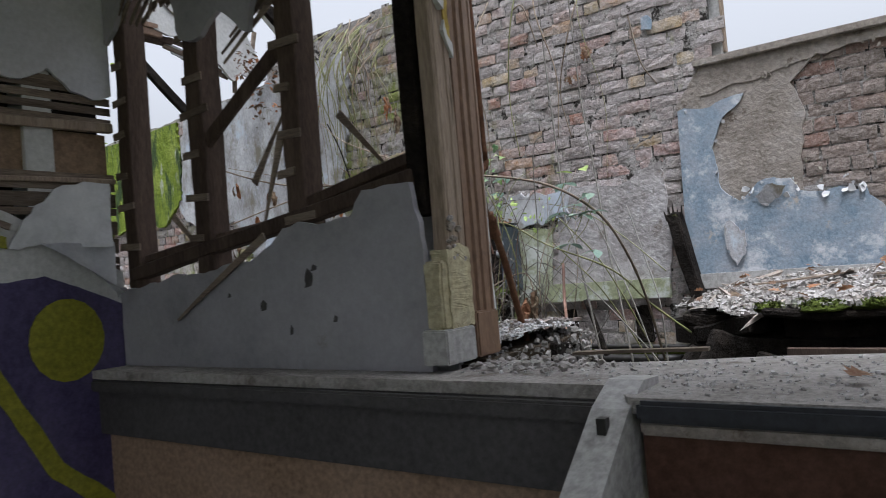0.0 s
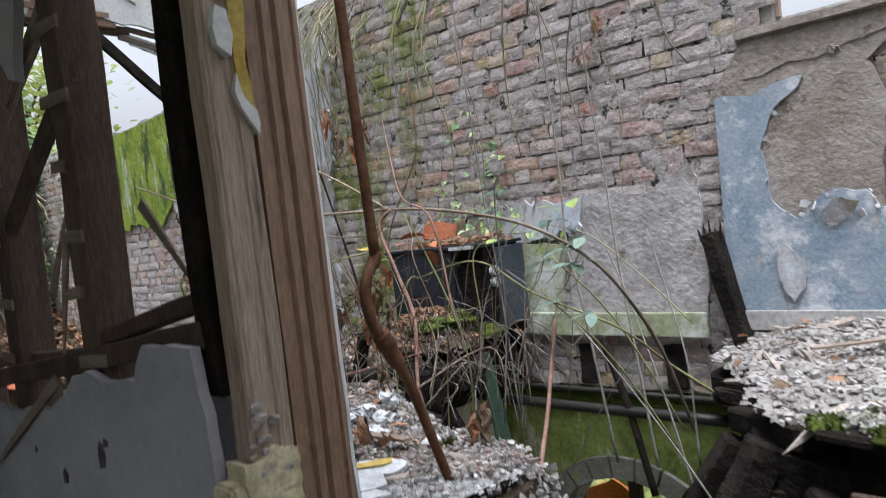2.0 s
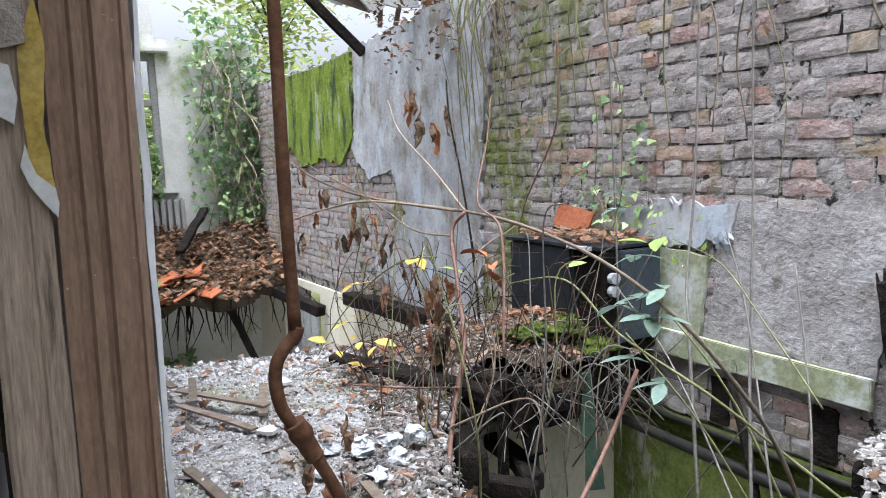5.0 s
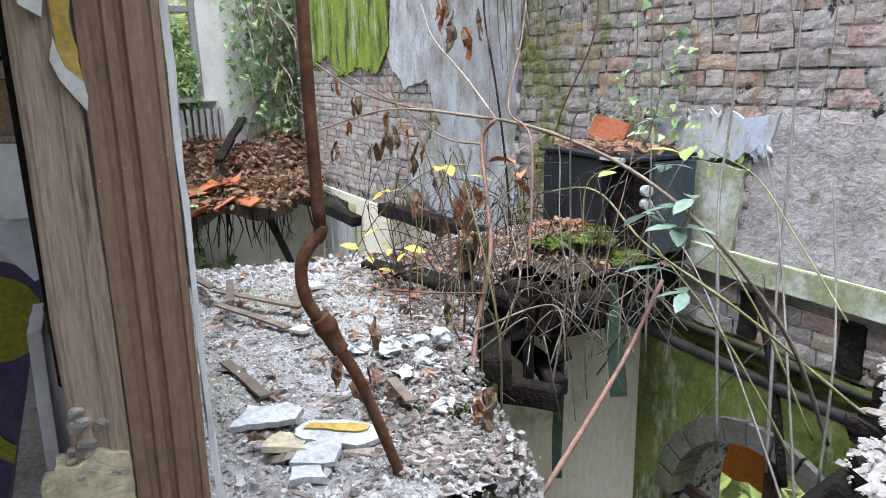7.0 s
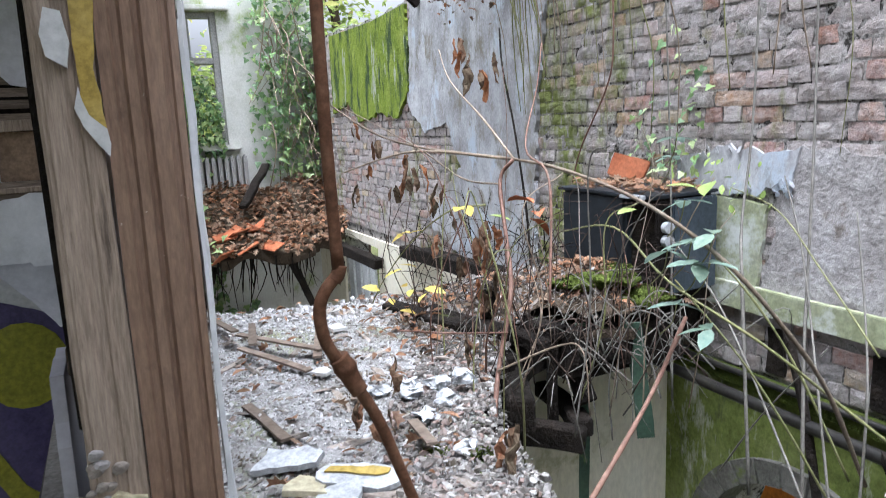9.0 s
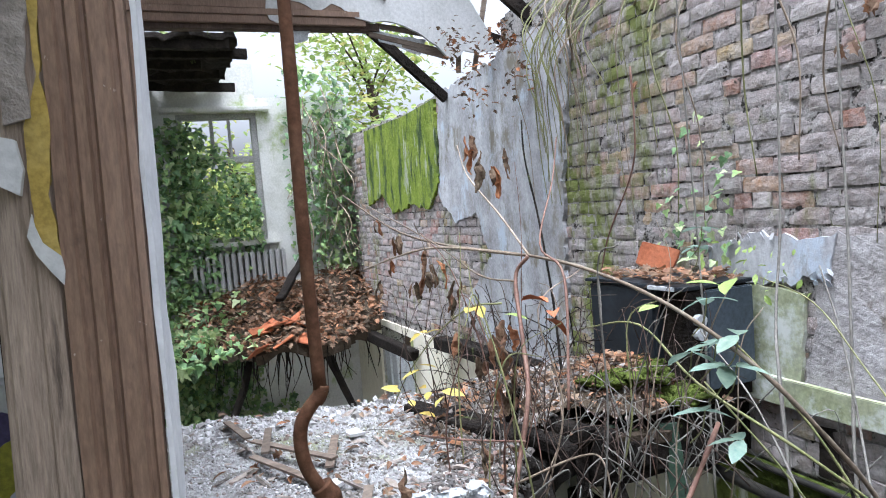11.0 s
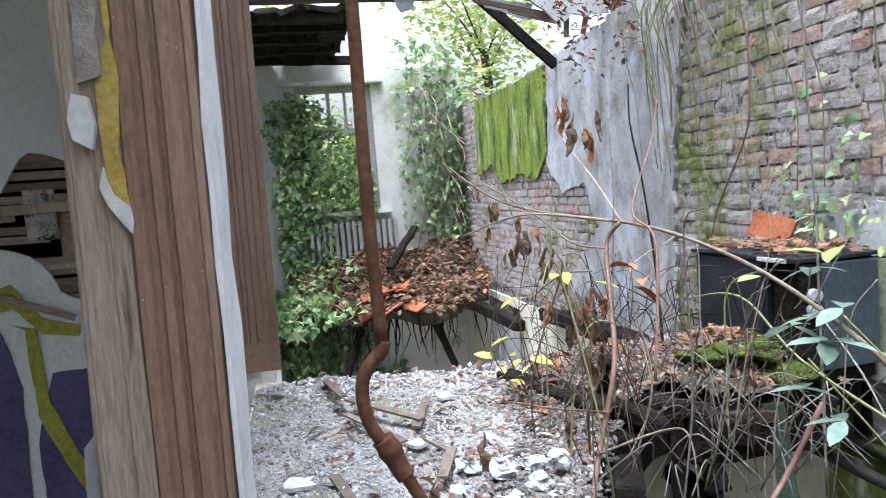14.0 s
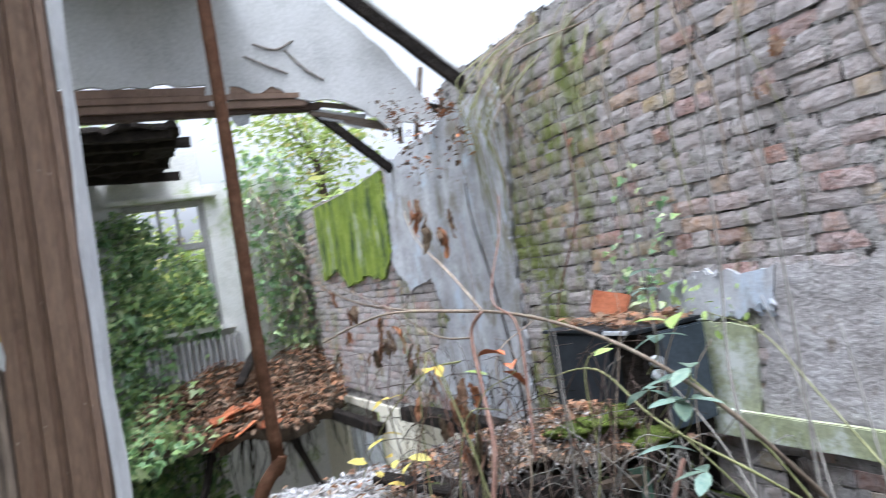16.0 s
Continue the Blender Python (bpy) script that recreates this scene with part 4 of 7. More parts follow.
part("loose_lath", beam((LW + 0.035, 0.16, 0.67), (LW + 0.04, 0.50, 0.53), 0.006, 0.024, 0.0, 0.003), M_LATH, lw, "loose lath hanging askew")
part("brick_pier", block(LW - 0.05, LW - 0.012, 0.36, 0.46, 0.80, 0.98, 0.004, wob=0.004, cuts=3), M_MORTAR, lw, "small brick pier behind the laths")
part("backing_panel", block(LW - 0.06, LW - 0.04, 0.46, 0.90, 0.74, 0.90), M_CARD, lw, "brown board behind the laths")
up_out = [(-3.5, 2.55), (-3.5, 1.0), (-0.6, 0.86), (0.05, 0.90), (0.16, 0.96), (0.30, 0.97), (0.40, 1.10), (0.55, 1.06), (0.68, 1.12), (0.80, 1.04), (0.915, 1.05), (0.915, 2.55)]
solo("wall_stair_left_plaster", sheet(jagged(up_out, 0.035, 0.014, 14, fixed=(0, 10, 11)), on_x(LW - 0.016), 0.016), M_PALEWALL, "pale grey plaster with nail holes above the laths", "wall", kind="structure")
lo_out = [(-3.5, -2.4), (0.915, -2.4), (0.915, 0.36), (0.80, 0.40), (0.66, 0.50), (0.45, 0.62), (0.40, 0.72), (0.28, 0.78), (0.12, 0.70), (0.02, 0.58), (-0.3, 0.62), (-3.5, 0.7)]
solo("wall_stair_left_low", sheet(jagged(lo_out, 0.035, 0.012, 15, fixed=(0, 1, 10, 11)), on_x(LW - 0.016), 0.016), M_WHITEPL, "white plaster with torn edge under the laths", "wall", kind="structure")
paper = thing("hanging_wallpaper", (LW, 0.7, 0.45), "torn white plastered paper curling off the wall", "wallpaper")
part("torn_sheet", sheet(jagged([(0.50, 0.46), (0.58, 0.58), (0.66, 0.67), (0.74, 0.69), (0.87, 0.70), (0.875, 0.46), (0.62, 0.475)], 0.03, 0.012, 5), lambda u, v, d: Vector((LW + 0.014 + d + 0.03 * max(0, v - 0.5), u, v)), 0.006), M_FLAKE, paper)
flap = bmesh.new()
rows = []
for i in range(11):
    f = i / 10
    row = []
    for j in range(8):
        g = j / 7
        ya = 0.60 + 0.22 * f ** 0.8
        y = ya + (0.88 - 0.03 * f - ya) * g
        x = LW + 0.020 + 0.11 * f * (1 - g) ** 2 + 0.05 * f * f + 0.008 * math.sin(g * 6 + f * 4)
        row.append(flap.verts.new((x, y, 0.475 - 0.215 * f + 0.02 * (1 - g) * f + 0.006 * noise.noise(Vector((f * 6, g * 6, 2))))))
    rows.append(row)
for r, q in zip(rows, rows[1:]):
    for k in range(7):
        flap.faces.new((r[k], r[k + 1], q[k + 1], q[k]))
bmesh.ops.solidify(flap, geom=flap.faces[:], thickness=0.004)
part("curled_corner", flap, M_FLAKE, paper, "curled triangular corner", smooth=True)
for nm, mt, lb, outlines in (
        ("purple_graffiti", M_SPRAYP, "purple spray-painted letters on the plaster", [
            [(0.10, -0.5), (0.28, -0.5), (0.30, 0.30), (0.25, 0.50), (0.17, 0.46), (0.11, 0.20)], [(0.34, -0.5), (0.90, -0.6), (0.90, 0.24), (0.62, 0.36), (0.40, 0.34), (0.33, 0.1)],
            [(-0.5, -0.6), (0.04, -0.5), (0.05, 0.22), (-0.10, 0.34), (-0.5, 0.3)]]),
        ("yellow_graffiti", M_SPRAYY, "yellow-green sprayed outline round the letters", [
            [(0.03, 0.30), (0.10, 0.48), (0.20, 0.56), (0.30, 0.58), (0.38, 0.48), (0.50, 0.46), (0.50, 0.50), (0.38, 0.54), (0.30, 0.66), (0.14, 0.60), (0.0, 0.46)],
            [(0.29, 0.52), (0.33, 0.50), (0.34, 0.2), (0.42, 0.0), (0.60, -0.35), (0.90, -0.62), (0.90, -0.54), (0.64, -0.30), (0.46, 0.04), (0.38, 0.24), (0.36, 0.5)],
            [(0.685 + 0.135 * math.cos(a * 0.3491), 0.125 + 0.15 * math.sin(a * 0.3491)) for a in range(18)],
            [(-0.1, 0.36), (0.04, 0.24), (0.06, 0.36), (0.0, 0.5), (-0.1, 0.5)]])):
    gr = thing(nm, (LW, 0.3, 0.2), lb, "graffiti")
    for k, o in enumerate(outlines):
        part("letter", sheet(jagged(o, 0.03, 0.004, 20 + k), on_x(LW + (0.001 if mt is M_SPRAYP else 0.005)), 0.004), mt, gr)

LAY = PLAIN

# ---- brick wall: plaster patches, skirting, window, pipes, arch ----


def patch(name, outline, proud, mat, label, seed, amount=0.014, fixed=()):
    host = bpy.data.objects["wall_outer_near" if sum(p[0] for p in outline) / len(outline) > FAR else "wall_outer_far"]
    return part(name, sheet(jagged(outline, 0.035, amount, seed, fixed), on_y(CORE), 0.014 + proud), mat, host, label)


patch("render_patch", [(-1.62, 0.10), (-0.86, 0.10), (-0.83, 0.40), (-0.86, 0.80), (-1.01, 0.76), (-1.10, 0.70), (-1.23, 0.70), (-1.44, 0.73), (-1.56, 0.60), (-1.55, 0.40)], 0.008, M_RENDER, "rough grey render exposed below the bricks", 1, 0.02, fixed=(0,))
patch("algae_patch", [(-2.12, 0.10), (-1.63, 0.10), (-1.60, 0.36), (-1.58, 0.48), (-1.72, 0.49), (-2.12, 0.50)], 0.020, M_GREENPATCH, "yellow-green algae on a flake of painted plaster", 2, 0.012, fixed=(0,))
patch("peeling_patch", [(-2.14, 0.48), (-1.66, 0.50), (-1.60, 0.55), (-1.48, 0.53), (-1.44, 0.72), (-1.62, 0.69), (-1.80, 0.73), (-2.10, 0.66)], 0.016, M_PALEBLUE, "pale blue plaster peeling in flakes", 3, 0.022)
patch("pilaster_plaster", [(FAR, -0.2), (-3.42, -0.2), (-3.40, 0.5), (-3.36, 1.1), (-3.22, 1.8), (-3.3, 2.05), (FAR, 2.0)], 0.026, M_PALEBLUE, "streaked blue-white plaster strip where the partition met the wall", 4, 0.02, fixed=(0, 6))
patch("grey_plaster", [(-5.25, 0.0), (FAR, -0.3), (FAR, 1.98), (-5.4, 1.93), (-5.55, 1.05), (-5.2, 0.78), (-4.75, 0.86), (-4.5, 0.5)], 0.018, M_PALEBLUE, "grey plaster with a stepped hole down to the brick", 5, 0.03, fixed=(1,))
patch("moss_patch", [(-7.9, 1.0), (-7.3, 1.12), (-6.9, 0.9), (-6.3, 0.97), (-5.8, 0.92), (-5.5, 1.15), (-5.5, 1.9), (-6.4, 1.87), (-7.9, 1.9)], 0.03, M_MOSSWALL, "bright green moss sheet on the back room wall", 6, 0.03, fixed=(6, 7))
patch("low_plaster", [(END, -2.5), (-7.9, -2.5), (-7.9, -0.45), (-6.6, -0.45), (-6.6, -2.5), (-3.0, -2.5), (-3.0, -0.3), (END, -0.4)], 0.015, M_CREAM, "stained cream plaster of the lower storey", 8, 0.0, fixed=tuple(range(8)))
patch("low_algae_wall", [(-2.30, -2.5), (-1.92, -2.5), (-1.93, -1.22)] + [(-1.36 + 0.57 * math.cos(a), -1.22 + 0.57 * math.sin(a)) for a in (math.pi - i * math.pi / 10 for i in range(1, 10))] +
      [(-0.79, -1.22), (-0.79, -2.5), (1.7, -2.5), (1.7, -0.32), (-2.30, -0.32)], 0.03, M_LOWMOSS, "green algae over the lower wall", 9, 0.004)
blue = [(-0.75, 0.09), (0.33, 0.09), (0.38, 0.24), (0.26, 0.35), (0.16, 0.51), (-0.14, 0.53), (-0.18, 0.60), (-0.34, 0.60), (-0.44, 0.51), (-0.53, 0.59), (-0.56, 0.82), (-0.49, 0.98), (-0.37, 1.09), (-0.55, 1.05), (-0.73, 1.06)]
patch("blue_patch", blue, 0.026, M_BLUE, "flaking blue distempered plaster", 10, 0.014, fixed=(0, 14))
patch("beige_patch", [(-0.60, 0.50), (-0.14, 0.50), (-0.12, 0.64), (-0.08, 0.92), (-0.14, 1.10), (-0.02, 1.24), (0.4, 1.28), (-0.58, 1.29), (-0.74, 1.10), (-0.70, 0.9)], 0.014, M_BEIGE, "bare beige base plaster around the blue flakes", 11, 0.016)
patch("sill_band", [(-0.60, 1.12), (-0.24, 1.17), (0.0, 1.22), (1.75, 1.25), (1.75, 1.30), (-0.60, 1.30)], 0.020, M_BEIGE, "pinkish plaster band under the window", 12, 0.012, fixed=(4,))
for nm, pts, curl, lb in (("plaster_flap", [(-0.53, 0.38), (-0.50, 0.41), (-0.45, 0.35), (-0.42, 0.36), (-0.43, 0.22), (-0.48, 0.16), (-0.51, 0.24)], 0.05, "loose flake of pale plaster hanging from the blue wall"),
                          ("plaster_curl", [(-0.36, 0.52), (-0.28, 0.58), (-0.20, 0.56), (-0.26, 0.50), (-0.32, 0.47)], 0.05, "small white curl of plaster standing off the wall")):
    fl = sheet(jagged(pts, 0.014, 0.012, 30), on_y(WALL - 0.03), 0.005)
    for v in fl.verts:
        v.co.y -= curl * max(0, (0.4 - v.co.z)) if nm == "plaster_flap" else curl * max(0, v.co.z - 0.48) * 4
    solo(nm, fl, M_PALEBLUE, lb, "plaster flake")


def flakes(outline, n, seed, proud, mat, size=(0.012, 0.045)):
    """Curled scales of paint and plaster standing off along a broken outline."""
    r = random.Random(seed)
    host = bpy.data.objects["wall_outer_near" if outline[0][0] >= FAR else "wall_outer_far"]
    pts = jagged(outline, 0.02, 0.014, seed)
    bm = bmesh.new()
    for k in range(n):
        p = r.choice(pts)
        s = r.uniform(*size)
        m = pose(p.x + r.gauss(0, 0.012), WALL - proud - 0.006, p.y + r.gauss(0, 0.012)) @ Euler((r.uniform(-0.9, 0.9), r.uniform(0, 6.3), r.uniform(-0.9, 0.9))).to_matrix().to_4x4()
        ring = [Vector((math.cos(a + r.uniform(-0.4, 0.4)) * s * r.uniform(0.5, 1.0), math.sin(a + r.uniform(-0.4, 0.4)) * s * r.uniform(0.4, 0.9))) for a in (i * 1.2566 for i in range(5))]
        sheet(ring, lambda u, v, d, m=m: m @ Vector((u, -d - 6.0 * u * u, v)), 0.003, bm)
    tagged(part("flakes", bm, mat, host), kind="stuff")


flakes(blue[4:], 14, 1, 0.022, M_PALEBLUE, (0.008, 0.02))
flakes(blue[4:9], 16, 2, 0.026, M_FLAKE, (0.010, 0.034))
flakes([(-2.14, 0.48), (-1.66, 0.50), (-1.60, 0.55), (-1.48, 0.53), (-1.44, 0.72), (-1.62, 0.69), (-1.80, 0.73), (-2.10, 0.66)], 16, 3, 0.016, M_PALEBLUE, (0.015, 0.035))
flakes([(-3.42, -0.1), (-3.40, 0.5), (-3.36, 1.1), (-3.22, 1.8), (-3.3, 2.05)], 22, 5, 0.024, M_PALEBLUE, (0.010, 0.035))
flakes([(-0.60, 1.12), (-0.24, 1.17), (0.0, 1.22), (1.0, 1.25)], 20, 7, 0.014, M_BEIGE, (0.010, 0.03))

# skirting, broken brick below it, ledge
solo("baseboard_left", block(-2.10, -0.855, WALL - 0.05, WALL - 0.022, 0.0, 0.115, 0.005, wob=0.003, cuts=6), M_GREENPATCH, "mossy skirting board still on the wall", "skirting", kind="structure")
solo("baseboard_right", block(-0.76, 1.8, WALL - 0.05, WALL - 0.028, 0.04, 0.125, 0.004, wob=0.003, cuts=6), M_WHITEPAINT, "dirty white skirting half buried in rubble", "skirting", kind="structure")
solo("wall_ledge", block(-2.30, 0.6, WALL - 0.07, WALL + 0.01, -0.345, -0.285, 0.012, wob=0.012, cuts=8), M_MOSS, "mossy brick ledge that carried the joists", "ledge", kind="structure")
# no real holes: black blocks on the wall paint the shade inside them
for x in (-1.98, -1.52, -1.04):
    solo("joist_socket", block(x - 0.05, x + 0.05, WALL - 0.012, WALL + 0.01, -0.26, -0.04, 0.01, wob=0.01, cuts=2), M_ROT_AND_SHADE, "black block for the shade in a hole where a joist rotted away", "joist hole", "joist holes")
rp = thing("rotten_post", (-0.72, WALL - 0.06, 0.0), "charred rotten timber post leaning on the wall", "post")
part("stump", beam((-0.68, WALL - 0.075, -0.04), (-0.80, WALL - 0.06, 0.48), 0.095, 0.07, 0.008, 0.02, cuts=12), M_ROT_AND_SHADE, rp)
for k in range(5):
    part("splinter", beam((-0.83 + 0.02 * k, WALL - 0.07, 0.44), (-0.85 + 0.026 * k, WALL - 0.06, 0.50 + 0.02 * ((k * 7) % 3)), 0.014, 0.012, 0.0, 0.003, taper=0.3), M_ROT_AND_SHADE, rp)

# pipes under the wall
for nm, pts, r, mt, lb in (("water_pipe", [(-2.15, 3.28, -0.335), (-1.5, 3.26, -0.335), (-0.75, 3.24, -0.33)], 0.026, M_IRON, "black iron pipe with flaking whitewash"),
                           ("thin_water_pipe", [(-2.15, 3.36, -0.27), (-1.5, 3.36, -0.275), (-0.72, 3.36, -0.28)], 0.014, M_IRON, "thin black pipe behind the larger one")):
    solo(nm, tube(pts, r, sides=12), mt, lb, "pipe", smooth=True)
solo("pipe_drop", tube([(-1.32, 3.25, 0.02), (-1.22, 3.25, -0.30), (-1.12, 3.24, -0.72)], 0.018, sides=8), M_ROT_AND_SHADE, "dark broken batten hanging past the pipes", "batten", smooth=True)

# arch of the lower window
ar = thing("arch_window", (-1.36, WALL, -1.22), "stone-grey arched window frame in the lower wall", "arch window")
for k in range(13):
    a0, a1 = math.pi * k / 13 + 0.012, math.pi * (k + 1) / 13 - 0.012
    pts = [Vector((-1.36 + r * math.cos(a), -1.22 + r * math.sin(a))) for r, a in ((0.49, a0), (0.60, a0), (0.60, (a0 + a1) / 2), (0.60, a1), (0.49, a1))]
    part("voussoir", sheet(pts, on_y(WALL + 0.10), 0.16), M_ARCH, ar)
part("mullion", block(-1.39, -1.33, WALL + 0.03, WALL + 0.09, -2.5, -0.73, 0.006), M_DARKWOOD, ar)
part("glazing_bar", block(-1.85, -0.87, WALL + 0.04, WALL + 0.08, -1.24, -1.19, 0.004), M_DARKWOOD, ar)
solo("orange_tarpaulin", sheet(jagged([(-2.04, -1.32), (-1.70, -1.30), (-1.62, -1.06), (-1.74, -0.98), (-2.02, -1.12)], 0.04, 0.02, 3), on_y(WALL + 0.5), 0.02), M_ORANGE, "bright orange plastic sheet outside the arch", "plastic sheet")

# window in the outer wall
win = thing("window_near", (0.6, WALL + 0.1, 1.3), "glassless window with a white wooden frame and plaster sill", "window", kind="structure")
part("sill", block(-0.62, 1.75, WALL - 0.045, WALL + 0.2, 1.285, 1.325, 0.01, wob=0.004, cuts=6), M_BEIGE, win, "chipped plaster sill")
part("frame_side", block(-0.53, -0.47, WALL + 0.04, WALL + 0.16, 1.325, 2.72, 0.006), M_WHITEPAINT, win)
part("frame_bottom", block(-0.47, 1.72, WALL + 0.08, WALL + 0.14, 1.325, 1.36, 0.005), M_WHITEPAINT, win)
part("frame_bead", block(-0.47, -0.455, WALL + 0.05, WALL + 0.1, 1.36, 2.7, 0.003), M_TIMBER, win)

# ---- far doorway and the collapsed back room ----
LAY = FAR_DOOR
fd = thing("far_door_frame", (FAR, 1.8, 0), "brown moulded door frame standing half torn away", "door frame")
for y0, y1, xx in ((0.82, 0.865, 0.010), (0.868, 0.93, 0.0), (0.933, 0.955, 0.014), (0.958, 0.998, 0.003), (1.00, 1.045, 0.0), (1.045, 1.085, 0.012), (1.085, 1.125, 0.004)):
    part("side_moulding", block(FAR - 0.10, FAR + 0.012 + xx, y0, y1, 0.06 if xx else 0.0, 2.30, 0.004, wob=0.002, cuts=4), M_BROWN, fd)
part("side_foot", block(FAR - 0.02, FAR + 0.034, 0.81, 1.13, -0.02, 0.16, 0.004), M_BROWN, fd)
for z0, z1, xx in ((2.285, 2.335, 0.0), (2.335, 2.375, 0.014), (2.375, 2.43, 0.004)):
    part("head_moulding", block(FAR - 0.10, FAR + 0.012 + xx, 0.82, 2.52 - 0.04 * (xx > 0.01), z0, z1, 0.004, wob=0.003, cuts=5), M_BROWN, fd)
part("head_rail", beam((FAR - 0.06, 1.0, 2.27), (FAR - 0.06, 2.62, 2.29), 0.08, 0.05, 0.004, 0.006), M_DARKWOOD, fd, "dark rough lintel")
board = [(0.70, 2.43), (1.55, 2.43), (1.60, 2.45), (1.89, 2.44), (1.90, 2.31), (2.0, 2.30), (2.04, 2.43), (2.14, 2.40), (2.20, 2.36), (2.30, 2.42), (2.46, 2.33), (2.72, 2.31), (2.91, 2.23), (3.12, 2.07), (3.20, 2.14), (3.46, 2.14), (3.28, 2.46), (3.05, 2.72), (2.75, 3.0), (0.70, 3.0)]
fp = sheet(jagged(board, 0.05, 0.012, 12, fixed=(18, 19)), on_x(FAR - 0.004), 0.026)
solo("wall_far_partition", fp, M_WHITEPL, "torn white plasterboard above the doorway", "wall", kind="structure")
bk = thing("partition_battens", (FAR - 0.1, 2.9, 2.3), "broken laths and battens behind the plasterboard", "battens")
for a, b in (((FAR - 0.04, 2.55, 2.25), (FAR - 0.04, 3.05, 2.14)), ((FAR - 0.05, 2.6, 2.31), (FAR - 0.05, 3.3, 2.2)), ((FAR - 0.05, 2.7, 2.2), (FAR - 0.03, 3.1, 2.1)), ((FAR - 0.06, 3.3, 2.02), (FAR - 0.05, 3.42, 2.55)), ((FAR - 0.06, 3.18, 2.0), (FAR - 0.05, 3.2, 2.4))):
    part("batten", beam(a, b, 0.02, 0.035, 0.002, 0.006), M_LATH, bk)
for k, o in enumerate(([(2.02, 2.28), (2.18, 2.30), (2.14, 2.20), (2.06, 2.18)], [(2.55, 2.28), (2.95, 2.22), (2.9, 2.12), (2.62, 2.2)])):
    solo("plaster_rag", sheet(jagged(o, 0.03, 0.01, 40 + k), on_x(FAR - 0.05), 0.012), M_PAPER, "rag of white plaster dangling from the lintel", "plaster flake", "plaster rags")
crk = thing("plaster_crack", (FAR + 0.02, 2.3, 2.6), "lifted crack edges in the white plasterboard", "crack")
for k, (a, b, c) in enumerate((((2.15, 2.62), (2.30, 2.55), (2.42, 2.50)), ((2.42, 2.66), (2.55, 2.52), (2.66, 2.45)), ((2.22, 2.70), (2.36, 2.66), (2.48, 2.72)))):
    part("lifted_edge", tube([(FAR + 0.023, *a), (FAR + 0.03, *b), (FAR + 0.024, *c)], 0.007, sides=5), M_BEIGE, crk)
LAY = PLAIN

rf = [(((-3.85, 2.55, 2.95), (-3.7, 3.55, 2.05)), 0.05, 0.09, M_ROT_AND_SHADE), (((-4.1, 2.85, 2.98), (-4.05, 3.58, 2.35)), 0.10, 0.03, M_WHITEPL),
      (((-5.2, 2.5, 2.65), (-5.2, 3.42, 1.85)), 0.05, 0.08, M_ROT_AND_SHADE),
      (((-4.26, 2.4, 2.42), (-4.26, 3.5, 2.12)), 0.05, 0.06, M_ROT_AND_SHADE)]
for (a, b), w, h, mt in rf:
    solo("rafter", beam(a, b, w, h, 0.005, 0.01, cuts=8), mt, "broken dark rafter of the fallen roof" if mt is not M_WHITEPL else "white painted board still nailed to the roof edge", "rafter", "rafters")
LAY = BACK_ROOM
solo("ceiling_remnant", block(BACK, BACK + 1.6, 1.04, 2.02, 2.74, 2.79, 0.01, wob=0.07, cuts=12), M_ROT_AND_SHADE, "dark rotten ceiling boards over the back room", "ceiling boards")

w2 = thing("window_far", (BACK, 1.95, 1.0), "white sash window overgrown with ivy in the end wall", "window", kind="structure")
part("head", block(BACK - 0.02, BACK + 0.08, wy0 - 0.16, wy1 + 0.14, wz1, wz1 + 0.06, 0.01), M_FARWALL, w2, "moulded window head")
for y in (wy0 + 0.03, wy1 - 0.03):
    part("frame_side", block(BACK - 0.12, BACK - 0.03, y - 0.035, y + 0.035, wz0, wz1, 0.006), M_WHITEPAINT, w2)
for z, h in ((wz0 + 0.03, 0.06), (1.94, 0.07), (wz1 - 0.03, 0.06)):
    part("sash_rail", block(BACK - 0.12, BACK - 0.04, wy0 + 0.06, wy1 - 0.06, z - h / 2, z + h / 2, 0.005), M_WHITEPAINT, w2)
part("sash_bar", block(BACK - 0.11, BACK - 0.06, 2.06, 2.09, 1.97, wz1 - 0.05, 0.004), M_WHITEPAINT, w2)
part("sash_bar", block(BACK - 0.11, BACK - 0.06, 1.86, 1.90, 1.97, wz1 - 0.05, 0.004), M_WHITEPAINT, w2)
part("sill", block(BACK - 0.02, BACK + 0.10, wy0 - 0.1, wy1 + 0.12, wz0 - 0.06, wz0, 0.01, wob=0.006, cuts=3), M_FARWALL, w2)

rad = thing("radiator", (BACK + 0.1, 2.05, 0.42), "old ribbed cast-iron radiator under the window, dull white", "radiator")
for k in range(15):
    y = 1.53 + k * 0.07
    part("rib", block(BACK + 0.06, BACK + 0.18, y - 0.021, y + 0.021, 0.44, 0.88, 0.016), M_WHITEPAINT, rad)
solo("dado_moulding", block(BACK, BACK + 0.03, 1.0, 1.55, 0.06, 0.11, 0.008), M_ROT_AND_SHADE, "dark broken dado strip on the end wall", "moulding")

# heap of fallen roof in the far corner
HEAP = [(-7.55, 1.25), (-6.9, 1.05), (-6.25, 1.45), (-5.95, 2.0), (-5.95, 2.7), (-6.3, 3.25), (-7.0, 3.42), (-7.55, 3.42)]


def heap_z(x, y):
    f = min(1.0, max(0.0, (-5.9 - x) / 1.5))
    g = min(1.0, max(0.0, (y - 1.0) / 1.0))
    return -0.14 + 0.62 * f * g ** 0.7 + 0.14 * noise.noise(Vector((x * 2, y * 2, 4)))


hb = bmesh.new()
cell = {}
